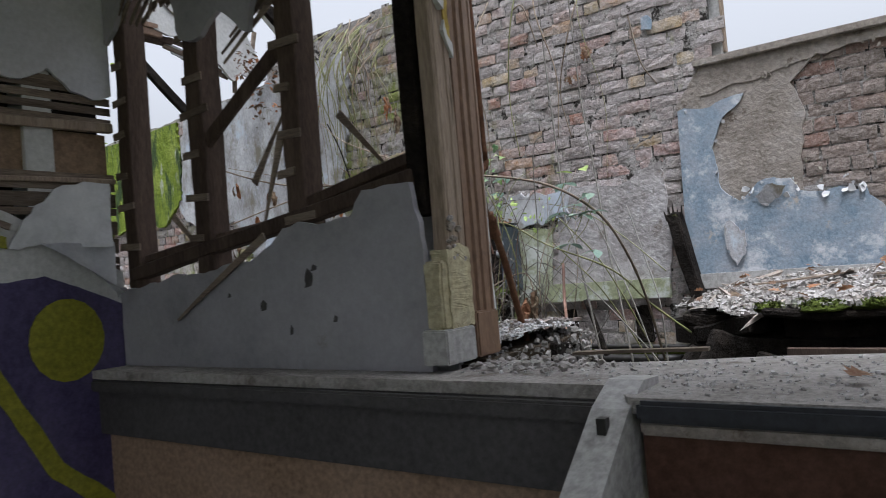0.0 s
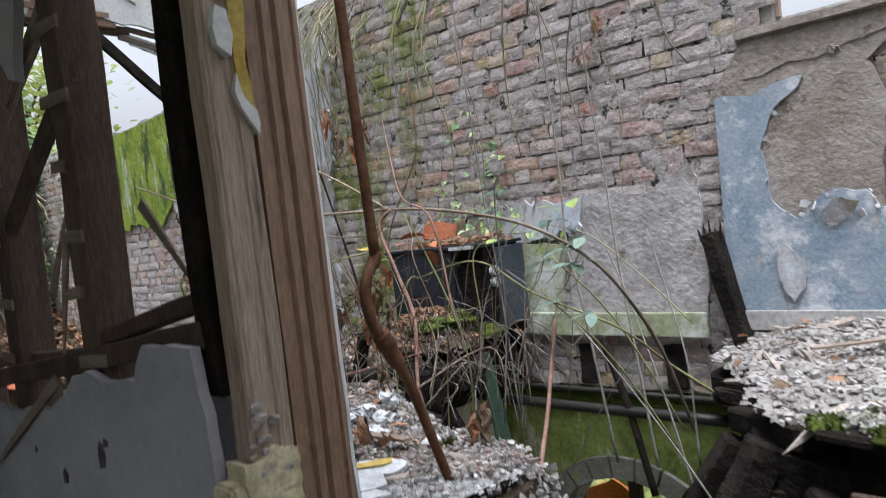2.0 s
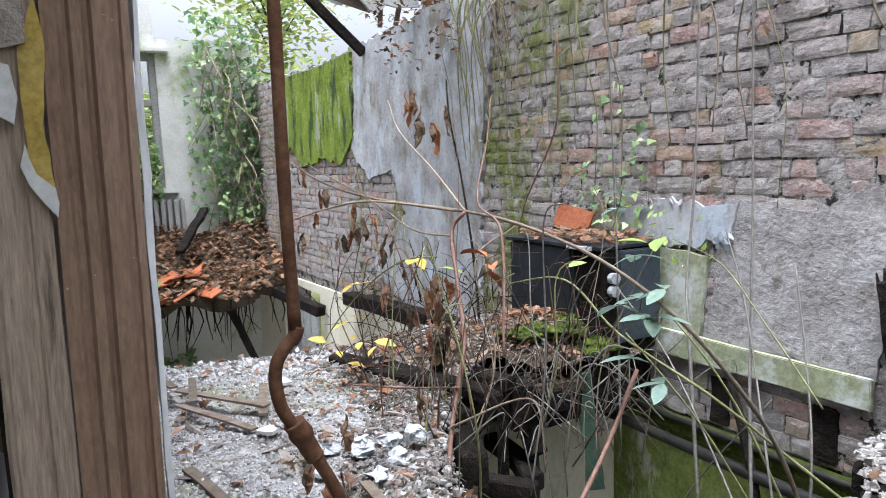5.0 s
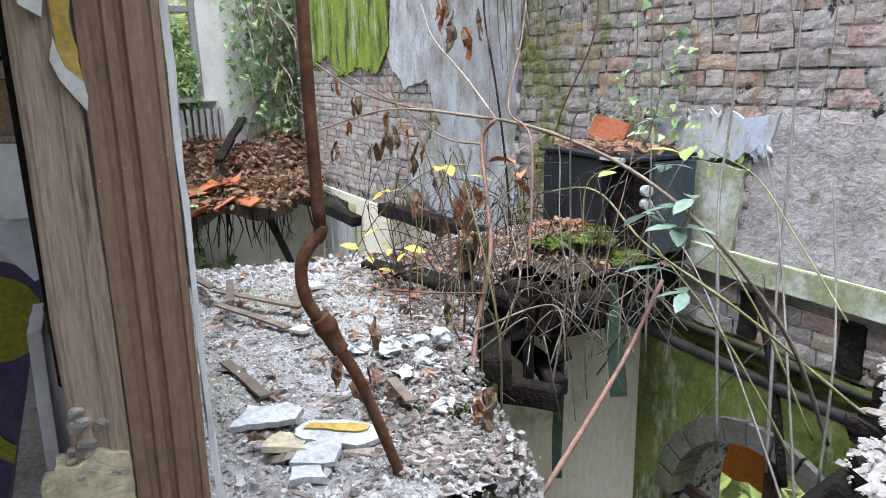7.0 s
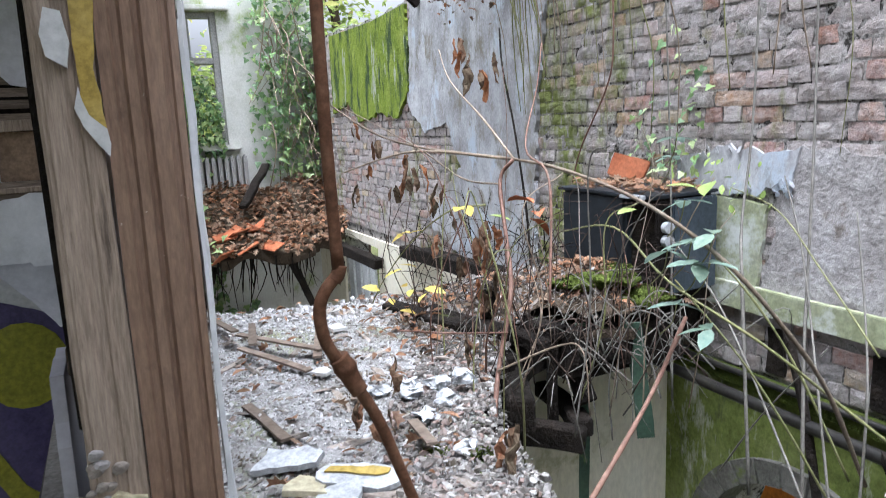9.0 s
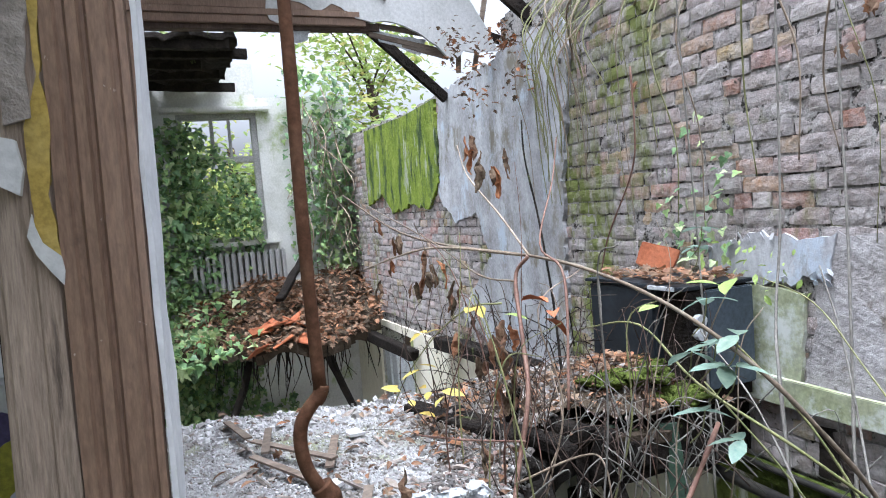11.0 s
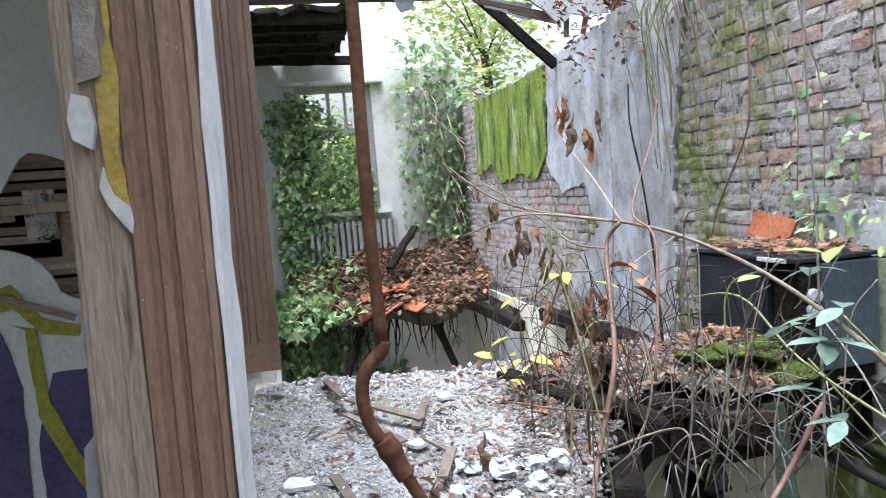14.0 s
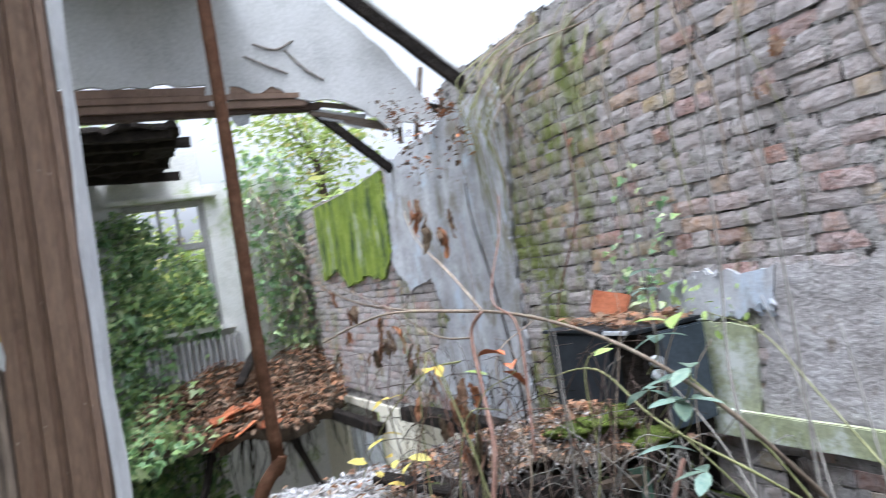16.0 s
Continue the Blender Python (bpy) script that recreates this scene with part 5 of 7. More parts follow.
for i in range(26):
    for j in range(36):
        x, y = -7.58 + i * 0.068, 1.02 + j * 0.068
        if inside((x, y), HEAP):
            cell[i, j] = hb.verts.new((x, y, heap_z(x, y)))
for (i, j), v in list(cell.items()):
    q = [cell.get(k) for k in ((i, j), (i + 1, j), (i + 1, j + 1), (i, j + 1))]
    if all(q):
        hb.faces.new(q)
ext = bmesh.ops.extrude_face_region(hb, geom=hb.faces[:])
for v in ext["geom"]:
    if isinstance(v, bmesh.types.BMVert):
        v.co.z = v.co.z - 0.10 + 0.08 * noise.noise(v.co * 4)
bmesh.ops.recalc_face_normals(hb, faces=hb.faces[:])
solo("fallen_roof_heap", hb, M_SOIL, "heap of fallen roof and leaf mould on the last of the floor", "heap", kind="stuff")
rnd = random.Random(31)
lv = bmesh.new()
for k in range(2600):
    x, y = rnd.uniform(-7.5, -5.95), rnd.uniform(1.1, 3.4)
    if inside((x, y), HEAP):
        leaf(lv, leaf_pose((x, y, heap_z(x, y) + 0.03 + rnd.random() * 0.04), rnd.uniform(0.04, 0.09), rnd, pitch=rnd.uniform(-0.9, 0.9)), "lobed", 0.3, 0.3, 0.3)
solo("heap_leaves", lv, M_DEADLEAF, "brown fallen leaves on the heap", "leaves", kind="stuff")
for k in range(10):
    x, y = rnd.uniform(-6.35, -6.0), rnd.uniform(1.85, 2.5)
    LAY = PLAIN
    t = block(-0.12, 0.12, -0.085, 0.085, -0.008, 0.008, 0.004)
    for v in t.verts:
        v.co.z += 0.012 * math.cos(v.co.y * 18)
    ob = solo("roof_tile", t, M_TERRA, "fallen terracotta roof tile on the heap", "roof tile", "fallen roof tiles")
    LAY = BACK_ROOM
    ob.matrix_basis = pose(*(LAY @ Vector((x, y, heap_z(x, y) + 0.05))), rnd.uniform(-25, 25), 20 + rnd.uniform(-15, 15), rnd.uniform(0, 360))
hang = bmesh.new()
for k in range(55):
    x, y = rnd.uniform(-6.5, -5.95), rnd.uniform(1.5, 3.2)
    if inside((x, y), HEAP):
        tube([(x, y, -0.1), (x + rnd.uniform(-0.05, 0.08), y + rnd.uniform(-0.06, 0.06), -0.28), (x + rnd.uniform(-0.08, 0.1), y + rnd.uniform(-0.1, 0.1), rnd.uniform(-0.6, -0.35))], rnd.uniform(0.004, 0.014), hang, 4, 0.3, steps=2)
solo("hanging_laths", hang, M_ROT_AND_SHADE, "rotted laths and roots hanging under the heap", "laths", kind="stuff")
for a, b, w, h in (((-5.6, 3.25, -0.25), (-6.9, 2.9, 0.05), 0.10, 0.10), ((-6.3, 1.9, -0.15), (-6.1, 1.55, -0.95), 0.07, 0.05), ((-6.2, 2.6, -0.2), (-6.05, 2.9, -1.1), 0.07, 0.06), ((-7.3, 2.7, 0.75), (-6.5, 2.25, 0.35), 0.09, 0.05),
                   ((-3.25, 3.0, 0.02), (-5.0, 3.25, -0.05), 0.12, 0.10)):
    solo("fallen_joist", beam(a, b, w, h, 0.008, 0.02, cuts=8), M_ROT_AND_SHADE, "rotten fallen joist furred with moss", "joist", "fallen joists")
for k, u in enumerate((0.2, 0.55, 0.9, 1.25, 1.5)):
    solo("ceiling_joist", beam((BACK + u, 1.04, 2.72), (BACK + u + 0.06 * (k % 3), 2.15 - 0.2 * (k % 3), 2.69 + 0.02 * (k % 2)), 0.05, 0.09, 0.004, 0.012), M_ROT_AND_SHADE, "dark ceiling joist broken off over the back room", "joist", "ceiling joists")
# white slats paint the outside light that comes through the boards
sl = thing("daylight_slats", (-6.3, 3.38, -0.9), "white slats drawn for the daylight between boards over the lower window", "boards")
for k in range(4):
    part("slat", block(-6.72 + k * 0.20, -6.58 + k * 0.20, 3.36, 3.385, -1.0, -0.28 - 0.05 * (k % 2), 0.004), M_PAPER, sl)
LAY = PLAIN

# ---- rubble, slabs and litter on the floors ----
LP = [(p.x, p.y) for p in left_edge]
FRONT = [(-0.62, 0.95), (-0.60, 1.62), (-0.95, 1.77), (-1.5, 1.94), (-2.1, 1.97), (-2.4, 2.12), (-2.75, 2.2), (-2.76, 1.55), (-2.74, 0.95)]
solo("back_crumbs", chips(1500, LP, floor_z, (0.003, 0.024), 0.5, 30, power=3.0), M_RUBBLE2, "plaster crumbs among the leaf mould", "rubble", kind="stuff")
solo("floor_rubble", chips(15000, FRONT, floor_z, (0.003, 0.019), 0.5, 3, power=2.6), M_RUBBLE, "white and grey plaster crumbs over the floor", "rubble", kind="stuff")
near = [(-0.64, 1.02), (-0.62, 1.62), (-0.95, 1.77), (-1.5, 1.75), (-1.7, 1.02)]
solo("floor_rubble_coarse", chips(420, near, floor_z, (0.008, 0.034), 0.6, 4, power=2.6), M_RUBBLE, "coarser lumps of broken plaster", "rubble", kind="stuff")
far_bank = [(-2.74, 0.98), (-2.75, 1.9), (-2.75, 2.2), (-2.45, 2.1), (-2.45, 0.98)]
solo("floor_rubble_bank", chips(900, far_bank, floor_z, (0.008, 0.045), 0.5, 6, power=2.6), M_RUBBLE, "bank of pale plaster lumps at the broken edge", "rubble", kind="stuff")
solo("floor_litter", chips(2200, [(-2.75, 2.0), (-1.0, 1.7), (-1.6, 2.15), (-2.0, 2.5), (-1.75, 2.9), (-2.0, 3.35), (-2.95, 3.35), (-2.82, 2.6)], floor_z, (0.006, 0.05), 0.35, 7, power=2.4),
     islands("dark_wet_litter", [(0.0, (0.03, 0.024, 0.018)), (0.4, (0.08, 0.055, 0.04)), (0.75, (0.14, 0.11, 0.09)), (1.0, (0.34, 0.33, 0.31))]), "dark wet litter and mould on the floor", "litter", kind="stuff")
solo("floor_grit", chips(1500, LP, floor_z, (0.005, 0.03), 0.35, 9, power=2.4), islands("dark_grit", [(0.0, (0.05, 0.04, 0.03)), (0.5, (0.12, 0.085, 0.06)), (1.0, (0.22, 0.12, 0.08))]), "dark grit and leaf crumbs in the rubble", "litter", kind="stuff")
solo("floor_splinters", chips(240, LP, floor_z, (0.012, 0.05), 0.25, 8, long=4.0), M_SPLINTER, "splinters of lath in the rubble", "splinters", kind="stuff")
solo("pile_rubble", chips(9500, [(p[0], p[1]) for p in RIGHT], pile_z, (0.006, 0.036), 0.5, 12, power=2.2, long=1.4), M_RUBBLE2, "heaped plaster rubble on the sagging floor", "rubble", kind="stuff")
solo("pile_splinters", chips(160, [(p[0], p[1]) for p in RIGHT], pile_z, (0.015, 0.06), 0.25, 14, long=4.5), M_SPLINTER, "laths and splinters in the rubble", "splinters", kind="stuff")
land = [(-0.58, 0.80), (-0.55, 1.02), (-0.24, 1.0), (-0.08, 1.02), (0.12, 1.1), (1.7, 1.22), (1.7, 0.61), (0.0, 0.61), (-0.06, 0.72)]
solo("landing_crumbs", chips(2600, land, lambda x, y: 0.0, (0.002, 0.014), 0.5, 15, power=3.0), M_RUBBLE, "plaster crumbs on the landing", "rubble", kind="stuff")
step_in = [(-0.58, 0.84), (-0.54, 1.02), (-0.30, 1.02), (-0.18, 0.90), (-0.32, 0.78)]
solo("landing_flakes", chips(170, step_in, lambda x, y: 0.008, (0.006, 0.032), 0.35, 16), M_RUBBLE2, "flakes of plaster in the doorway", "rubble", kind="stuff")
solo("stair_crumbs", chips(260, [(0.01, 0.36), (1.6, 0.36), (1.6, 0.56), (0.01, 0.56)], lambda x, y: -0.19, (0.004, 0.02), 0.5, 17), M_RUBBLE, "grit on the stair", "rubble", kind="stuff")


band = [(-0.70, 1.44), (-0.62, 1.64), (-0.78, 1.77), (-1.06, 1.81), (-1.62, 2.10), (-2.0, 2.35), (-2.4, 2.2), (-1.75, 1.92), (-1.4, 1.62), (-1.0, 1.46)]
solo("edge_litter", chips(3600, band, lambda x, y: floor_z(x, y) + 0.010, (0.004, 0.026), 0.45, 27, power=2.0, long=1.5),
     islands("rotting_edge_litter", [(0.0, (0.022, 0.018, 0.014)), (0.35, (0.07, 0.05, 0.038)), (0.6, (0.13, 0.10, 0.08)), (0.75, (0.20, 0.09, 0.06)), (0.88, (0.30, 0.28, 0.25)), (1.0, (0.5, 0.5, 0.47))]), "dark rotting litter along the broken edge", "litter", kind="stuff")


def slab(outline, thick, mat, label, at, tilt, name="plaster_slab", cat="plaster slab", group="plaster slabs"):
    bm = sheet(jagged(outline, 0.022, 0.012, int(at[0] * 97) % 50), on_z(0.0), thick)
    ob = solo(name, bm, mat, label, cat, group)
    ob.matrix_basis = pose(*at, *tilt)
    return ob


slab([(-0.09, -0.045), (0.07, -0.055), (0.09, -0.01), (0.05, 0.03), (-0.02, 0.03), (-0.05, 0.05)], 0.016, M_PAPER, "broken slab of white plaster on the rubble", (-1.13, 1.255, 0.06), (6, -4, 75))
slab([(-0.10, -0.03), (0.0, -0.05), (0.09, -0.03), (0.10, 0.02), (0.0, 0.045), (-0.09, 0.02)], 0.014, M_PAPER, "slab of plaster with a yellow painted edge", (-0.955, 1.385, 0.06), (5, 4, 62))
slab([(-0.08, -0.012), (0.07, -0.002), (0.075, 0.018), (-0.07, 0.012)], 0.003, M_YELLOW, "strip of yellow paint on a plaster slab", (-0.957, 1.383, 0.0775), (5, 4, 62), "paint_flake", "paint flake", "paint flakes")
slab([(-0.05, -0.04), (0.05, -0.045), (0.055, 0.03), (-0.02, 0.05)], 0.014, M_YPLASTER, "yellow-painted plaster lump", (-0.965, 1.258, 0.06), (-5, 6, 70))
slab([(-0.055, -0.035), (0.05, -0.045), (0.05, 0.035), (-0.03, 0.04)], 0.012, M_PAPER, "small plaster slab among crumbs", (-0.885, 1.31, 0.06), (4, -6, 60))
slab([(-0.04, -0.02), (0.04, -0.025), (0.03, 0.025), (-0.03, 0.03)], 0.016, M_PAPER, "small plaster slab among crumbs", (-0.81, 1.265, 0.055), (4, 3, 80))
for x, y, s in ((-2.2, 1.7, 0.04), (-1.7, 1.5, 0.035), (-1.35, 1.55, 0.03), (-1.55, 1.12, 0.05)):
    slab([(-s, -s * 0.6), (s * 0.9, -s * 0.7), (s, s * 0.5), (-s * 0.4, s * 0.8)], 0.012, M_WHITEPL, "pale flake of plaster lying flat", (x, y, floor_z(x, y) + 0.015), (x * 9 % 11 - 5, y * 7 % 9 - 4, x * 400 % 360))
# crumpled white paper by the stems
for x, y, z in ((-1.42, 1.80, 0.06), (-1.36, 1.86, 0.09), (-1.30, 1.78, 0.05), (-1.48, 1.72, 0.05), (-1.24, 1.68, 0.04), (-1.52, 1.62, 0.04), (-1.40, 1.70, 0.05), (-1.02, 1.70, 0.03)):
    bm = bmesh.new()
    bmesh.ops.create_icosphere(bm, subdivisions=3, radius=0.032)
    for v in bm.verts:
        v.co += noise.noise_vector(v.co * 40 + Vector((x * 9, y * 9, 0))) * 0.04
        v.co.z *= 0.55
    ob = solo("crumpled_paper", bm, M_PAPER, "crumpled pale paper scrap in the rubble", "paper", "paper scraps")
    ob.location = (x, y, z)
for a, b in (((-2.30, 1.32, 0.07), (-1.90, 1.55, 0.08)), ((-2.15, 1.30, 0.06), (-1.72, 1.46, 0.07)), ((-2.45, 1.40, 0.06), (-2.10, 1.34, 0.08)), ((-2.2, 1.62, 0.06), (-1.85, 1.52, 0.07)), ((-1.55, 1.22, 0.06), (-1.25, 1.28, 0.06)),
             ((-2.62, 1.25, 0.07), (-2.25, 1.30, 0.10)), ((-1.62, 1.60, 0.07), (-1.40, 1.52, 0.07)), ((-1.20, 1.62, 0.06), (-1.02, 1.60, 0.07)), ((0.2, 3.0, 0.09), (0.75, 2.85, 0.10)), ((-0.3, 2.9, 0.08), (0.1, 3.15, 0.1)), ((-0.36, 1.06, 0.015), (-0.02, 1.10, 0.02))):
    solo("loose_lath", beam(a, b, 0.03, 0.008, 0.0, 0.006), M_LATH, "splintered brown lath lying on the rubble", "lath", "loose laths")

# broken floor edge: joists, boards, rot
for a, b, w, h, lb in (((-2.35, 2.50, -0.10), (-1.38, 2.08, -0.10), 0.10, 0.12, "rotten joist end under the floor edge"), ((-2.32, 2.70, -0.385), (-1.70, 2.56, -0.385), 0.09, 0.07, "mossy joist stub sticking from the lower wall"),
                       ((-1.5, 1.2, -0.13), (-0.78, 1.68, -0.13), 0.10, 0.14, "crumbling joist below the rubble edge"), ((-2.2, 1.9, -0.13), (-1.0, 1.80, -0.14), 0.09, 0.14, "crumbling joist below the rubble edge"),
                       ((-2.3, 3.0, -0.12), (-1.72, 2.75, -0.10), 0.09, 0.11, "rotten joist end under the floor edge"), ((-2.2, 2.1, 0.0), (-1.65, 2.18, -0.02), 0.07, 0.07, "charred board end in the rubble"),
                       ((-2.46, 2.02, 0.045), (-1.80, 2.22, 0.05), 0.10, 0.035, "charred board end in the rubble"), ((-2.30, 2.16, 0.05), (-1.62, 2.32, 0.03), 0.07, 0.05, "charred board end in the rubble"),
                       ((-1.78, 2.12, -0.29), (-1.50, 2.42, -0.32), 0.07, 0.09, "splintered joist end jutting over the hole"), ((-2.25, 2.42, 0.02), (-1.78, 2.50, 0.0), 0.09, 0.06, "charred board end in the rubble"), ((-2.0, 2.28, 0.03), (-1.9, 2.26, 0.22), 0.05, 0.05, "charred board end in the rubble")):
    solo("rotten_joist", beam(a, b, w, h, 0.008, 0.025, cuts=10), M_ROT_AND_SHADE, lb, "joist", "rotten joists")
for k in range(1, 12):
    (xa, ya), (xb, yb2) = LEFT[k], LEFT[k + 1]
    solo("rotten_edge_board", beam((xa - 0.03, ya - 0.02, -0.075), (xb - 0.03, yb2 - 0.02, -0.08), 0.09, 0.10 + 0.03 * (k % 3), 0.008, 0.03, cuts=8), M_ROT_AND_SHADE, "black rotten timber along the broken floor edge", "board", "rotten edge boards")
# filled with a black block, so the cavity's shade is painted
solo("floor_right_cavity", block(-0.30, 1.78, 2.30, 3.40, -0.36, -0.225, 0.02, wob=0.03, cuts=5), M_ROT_AND_SHADE, "black block for the joists and shaded cavity below the rubble", "joists", kind="structure")
for (x, y), (dx, dy), l, w, lb in (((-1.83, 2.64), (0.03, 0.0), 0.90, 0.045, "dark green strap hanging from the floor"), ((-1.72, 2.82), (0.05, 0.04), 0.50, 0.07, "mossy board end hanging from the floor"),
                                   ((-1.80, 2.48), (0.0, 0.0), 0.50, 0.045, "rotten strip hanging from the floor"), ((-1.55, 2.05), (0.0, 0.0), 0.25, 0.03, "rotten strip hanging from the floor")):
    solo("hanging_strip", beam((x, y, 0.02), (x + dx, y + dy, 0.02 - l), 0.014, w, 0.002, 0.01, up=(0.6, 0.8, 0), cuts=8), M_ROT_AND_SHADE if "rotten" in lb else M_STRAP, lb, "strip", "hanging strips")
under = [(-0.58, 1.05), (-0.56, 1.68), (-0.74, 1.83), (-1.06, 1.86), (-1.42, 2.0), (-1.66, 2.16), (-1.74, 2.08), (-1.4, 1.88), (-1.0, 1.74), (-0.70, 1.60), (-0.66, 1.05)]
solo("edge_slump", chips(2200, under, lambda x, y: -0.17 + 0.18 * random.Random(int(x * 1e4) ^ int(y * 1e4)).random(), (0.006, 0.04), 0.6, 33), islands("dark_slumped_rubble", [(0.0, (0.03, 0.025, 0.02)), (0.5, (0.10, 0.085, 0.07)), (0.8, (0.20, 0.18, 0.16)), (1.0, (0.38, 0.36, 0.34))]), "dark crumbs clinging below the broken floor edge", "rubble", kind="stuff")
crumb_edge = [(-0.68, 1.62), (-0.60, 1.74), (-1.06, 1.87), (-1.4, 1.98), (-1.62, 2.16), (-1.72, 2.10), (-1.4, 1.86), (-1.05, 1.70)]
solo("edge_crumbs", chips(2200, crumb_edge, lambda x, y: -0.16 + 0.18 * random.Random(int(x * 1e4) ^ int(y * 1e4)).random(), (0.006, 0.032), 0.6, 21), islands("dirty_edge_rubble", [(0.0, (0.06, 0.05, 0.04)), (0.4, (0.16, 0.14, 0.12)), (0.7, (0.32, 0.30, 0.27)), (1.0, (0.55, 0.54, 0.5))], moss=(0.1, 0.13, 0.03)),
     "dirty crumbling mortar along the broken edge", "rubble", kind="stuff")
for a, b, w, h in (((-1.84, 2.52, -0.10), (-1.80, 3.12, -0.10), 0.12, 0.20), ((-1.70, 2.16, -0.10), (-1.95, 2.52, -0.09), 0.12, 0.16), ((-1.92, 2.6, -0.05), (-1.76, 2.62, -0.30), 0.05, 0.10)):
    solo("rotten_joist", beam(a, b, w, h, 0.008, 0.03, cuts=12), M_ROT_AND_SHADE, "black rotten trimmer under the stove", "joist", "rotten joists")
# moss cushions
rnd = random.Random(77)
for x, y, r in ((-1.92, 2.86, 0.12), (-1.80, 2.96, 0.11), (-2.02, 2.98, 0.10), (-1.98, 2.72, 0.10), (-1.86, 3.08, 0.09), (-0.98, 1.72, 0.035), (-1.05, 1.62, 0.03), (-2.3, 2.9, 0.06), (-0.10, 2.24, 0.06), (0.08, 2.22, 0.07), (0.25, 2.22, 0.06)):
    bm = bmesh.new()
    bmesh.ops.create_icosphere(bm, subdivisions=4, radius=r)
    for v in bm.verts:
        v.co *= 1 + 0.5 * noise.noise(v.co * 14 + Vector((x, y, 0)) * 9) + 0.16 * noise.noise(v.co * 80)
        v.co.z *= 0.3
    tips = [(v.co.copy(), v.normal.copy()) for v in bm.verts if v.co.z > 0]
    for k in range(260):
        p, n = rnd.choice(tips)
        leaf(bm, leaf_pose(p + Vector((rnd.gauss(0, 0.006), rnd.gauss(0, 0.006), 0)), rnd.uniform(0.008, 0.018), rnd, pitch=rnd.uniform(0.5, 1.5)), "oval", 0.2, 0.3)
    ob = solo("moss_cushion", bm, M_MOSS, "green moss cushion on the broken floor edge", "moss", "moss cushions", smooth=True)
    ob.location = (x, y, floor_z(x, y) if x < -0.5 else 0.02)
# right pile: burnt beams and cavities
for a, b, w, h in (((-0.12, 2.24, 0.005), (1.75, 2.18, 0.015), 0.13, 0.035), ((-0.08, 2.33, -0.08), (1.75, 2.28, -0.07), 0.06, 0.15), ((-0.10, 2.21, -0.27), (1.75, 2.17, -0.25), 0.07, 0.13), ((-0.30, 2.35, -0.10), (-0.62, 2.10, -0.90), 0.10, 0.10), ((-0.48, 2.65, -0.20), (-0.90, 2.45, -1.0), 0.11, 0.11),
                   ((-0.16, 2.30, -0.05), (-0.50, 2.70, -0.14), 0.08, 0.08), ((-0.1, 2.2, -0.16), (-0.45, 1.95, -1.1), 0.09, 0.09)):
    solo("charred_beam", beam(a, b, w, h, 0.01, 0.03, cuts=10), M_ROT_AND_SHADE, "charred broken floor beam with moss", "beam", "charred beams")
solo("beam_strip", beam((-0.04, 2.15, -0.145), (1.75, 2.11, -0.135), 0.025, 0.045, 0.003, 0.006, cuts=8), M_DARKWOOD, "lighter strip along the gap in the floor", "batten")
mossy_lip = [(-0.20, 2.22), (0.0, 2.17), (1.7, 2.11), (1.7, 2.30), (0.0, 2.36)]
solo("mossy_pile_edge", chips(900, mossy_lip, lambda x, y: 0.025 + 0.02 * noise.noise(Vector((x * 5, y * 5, 2))), (0.008, 0.04), 0.45, 29, power=2.0),
     islands("mossy_crumbs", [(0.0, (0.03, 0.035, 0.015)), (0.4, (0.10, 0.12, 0.03)), (0.65, (0.16, 0.17, 0.06)), (0.8, (0.26, 0.24, 0.20)), (1.0, (0.42, 0.40, 0.37))]), "mossy crumbs along the slot in the floor", "rubble", kind="stuff")
# a solid lump, black to paint the shaded hollow
solo("pile_hollow", block(-0.56, -0.30, 2.70, 2.95, -0.12, -0.02, 0.03, wob=0.03, cuts=3), M_ROT_AND_SHADE, "black block for the shade of a hollow under the rubble", "hollow")

# fallen leaves
lv = bmesh.new()
rnd = random.Random(9)
for k in range(1500):
    x, y = rnd.uniform(-3.1, -0.75), rnd.uniform(1.2, 3.3)
    if inside((x, y), LP) and (y > 1.9 or rnd.random() < 0.2):
        leaf(lv, leaf_pose((x, y, floor_z(x, y) + 0.02), rnd.uniform(0.025, 0.065), rnd, pitch=rnd.uniform(-0.5, 0.5)), rnd.choice(("lobed", "oval", "oval")), 0.5, 0.35, rnd.uniform(0, 0.6))
for x, y in ((-1.18, 1.45), (-1.12, 1.50), (-0.98, 1.22), (-1.25, 1.58), (-1.05, 1.58), (-0.92, 1.48), (-1.4, 1.45), (-1.5, 1.62)):
    leaf(lv, leaf_pose((x, y, 0.075), 0.06, rnd, pitch=rnd.uniform(-0.3, 0.3)), "lobed", 0.6, 0.4)
for k in range(70):
    x, y = rnd.uniform(-0.7, 1.3), rnd.uniform(2.3, 3.4)
    if inside((x, y), [(p[0], p[1]) for p in RIGHT]):
        leaf(lv, leaf_pose((x, y, pile_z(x, y) + 0.05), rnd.uniform(0.03, 0.07), rnd, pitch=rnd.uniform(-0.4, 0.4)), "lobed", 0.2, 0.15)
leaf(lv, leaf_pose((0.32, 0.75, 0.02), 0.06, rnd, pitch=0.1), "lobed", 0.2, 0.15)
solo("fallen_leaves", lv, M_DEADLEAF, "brown and orange fallen leaves on the rubble", "leaves", kind="stuff")

lf = bmesh.new()
for k in range(420):
    x, y = rnd.gauss(-2.1, 0.16), rnd.gauss(2.84, 0.13)
    leaf(lf, leaf_pose((x, y, floor_z(x, y) + rnd.random() * 0.04), rnd.uniform(0.025, 0.06), rnd, pitch=rnd.uniform(-0.6, 0.6)), rnd.choice(("lobed", "oval")), 0.5, 0.35, 0.4)
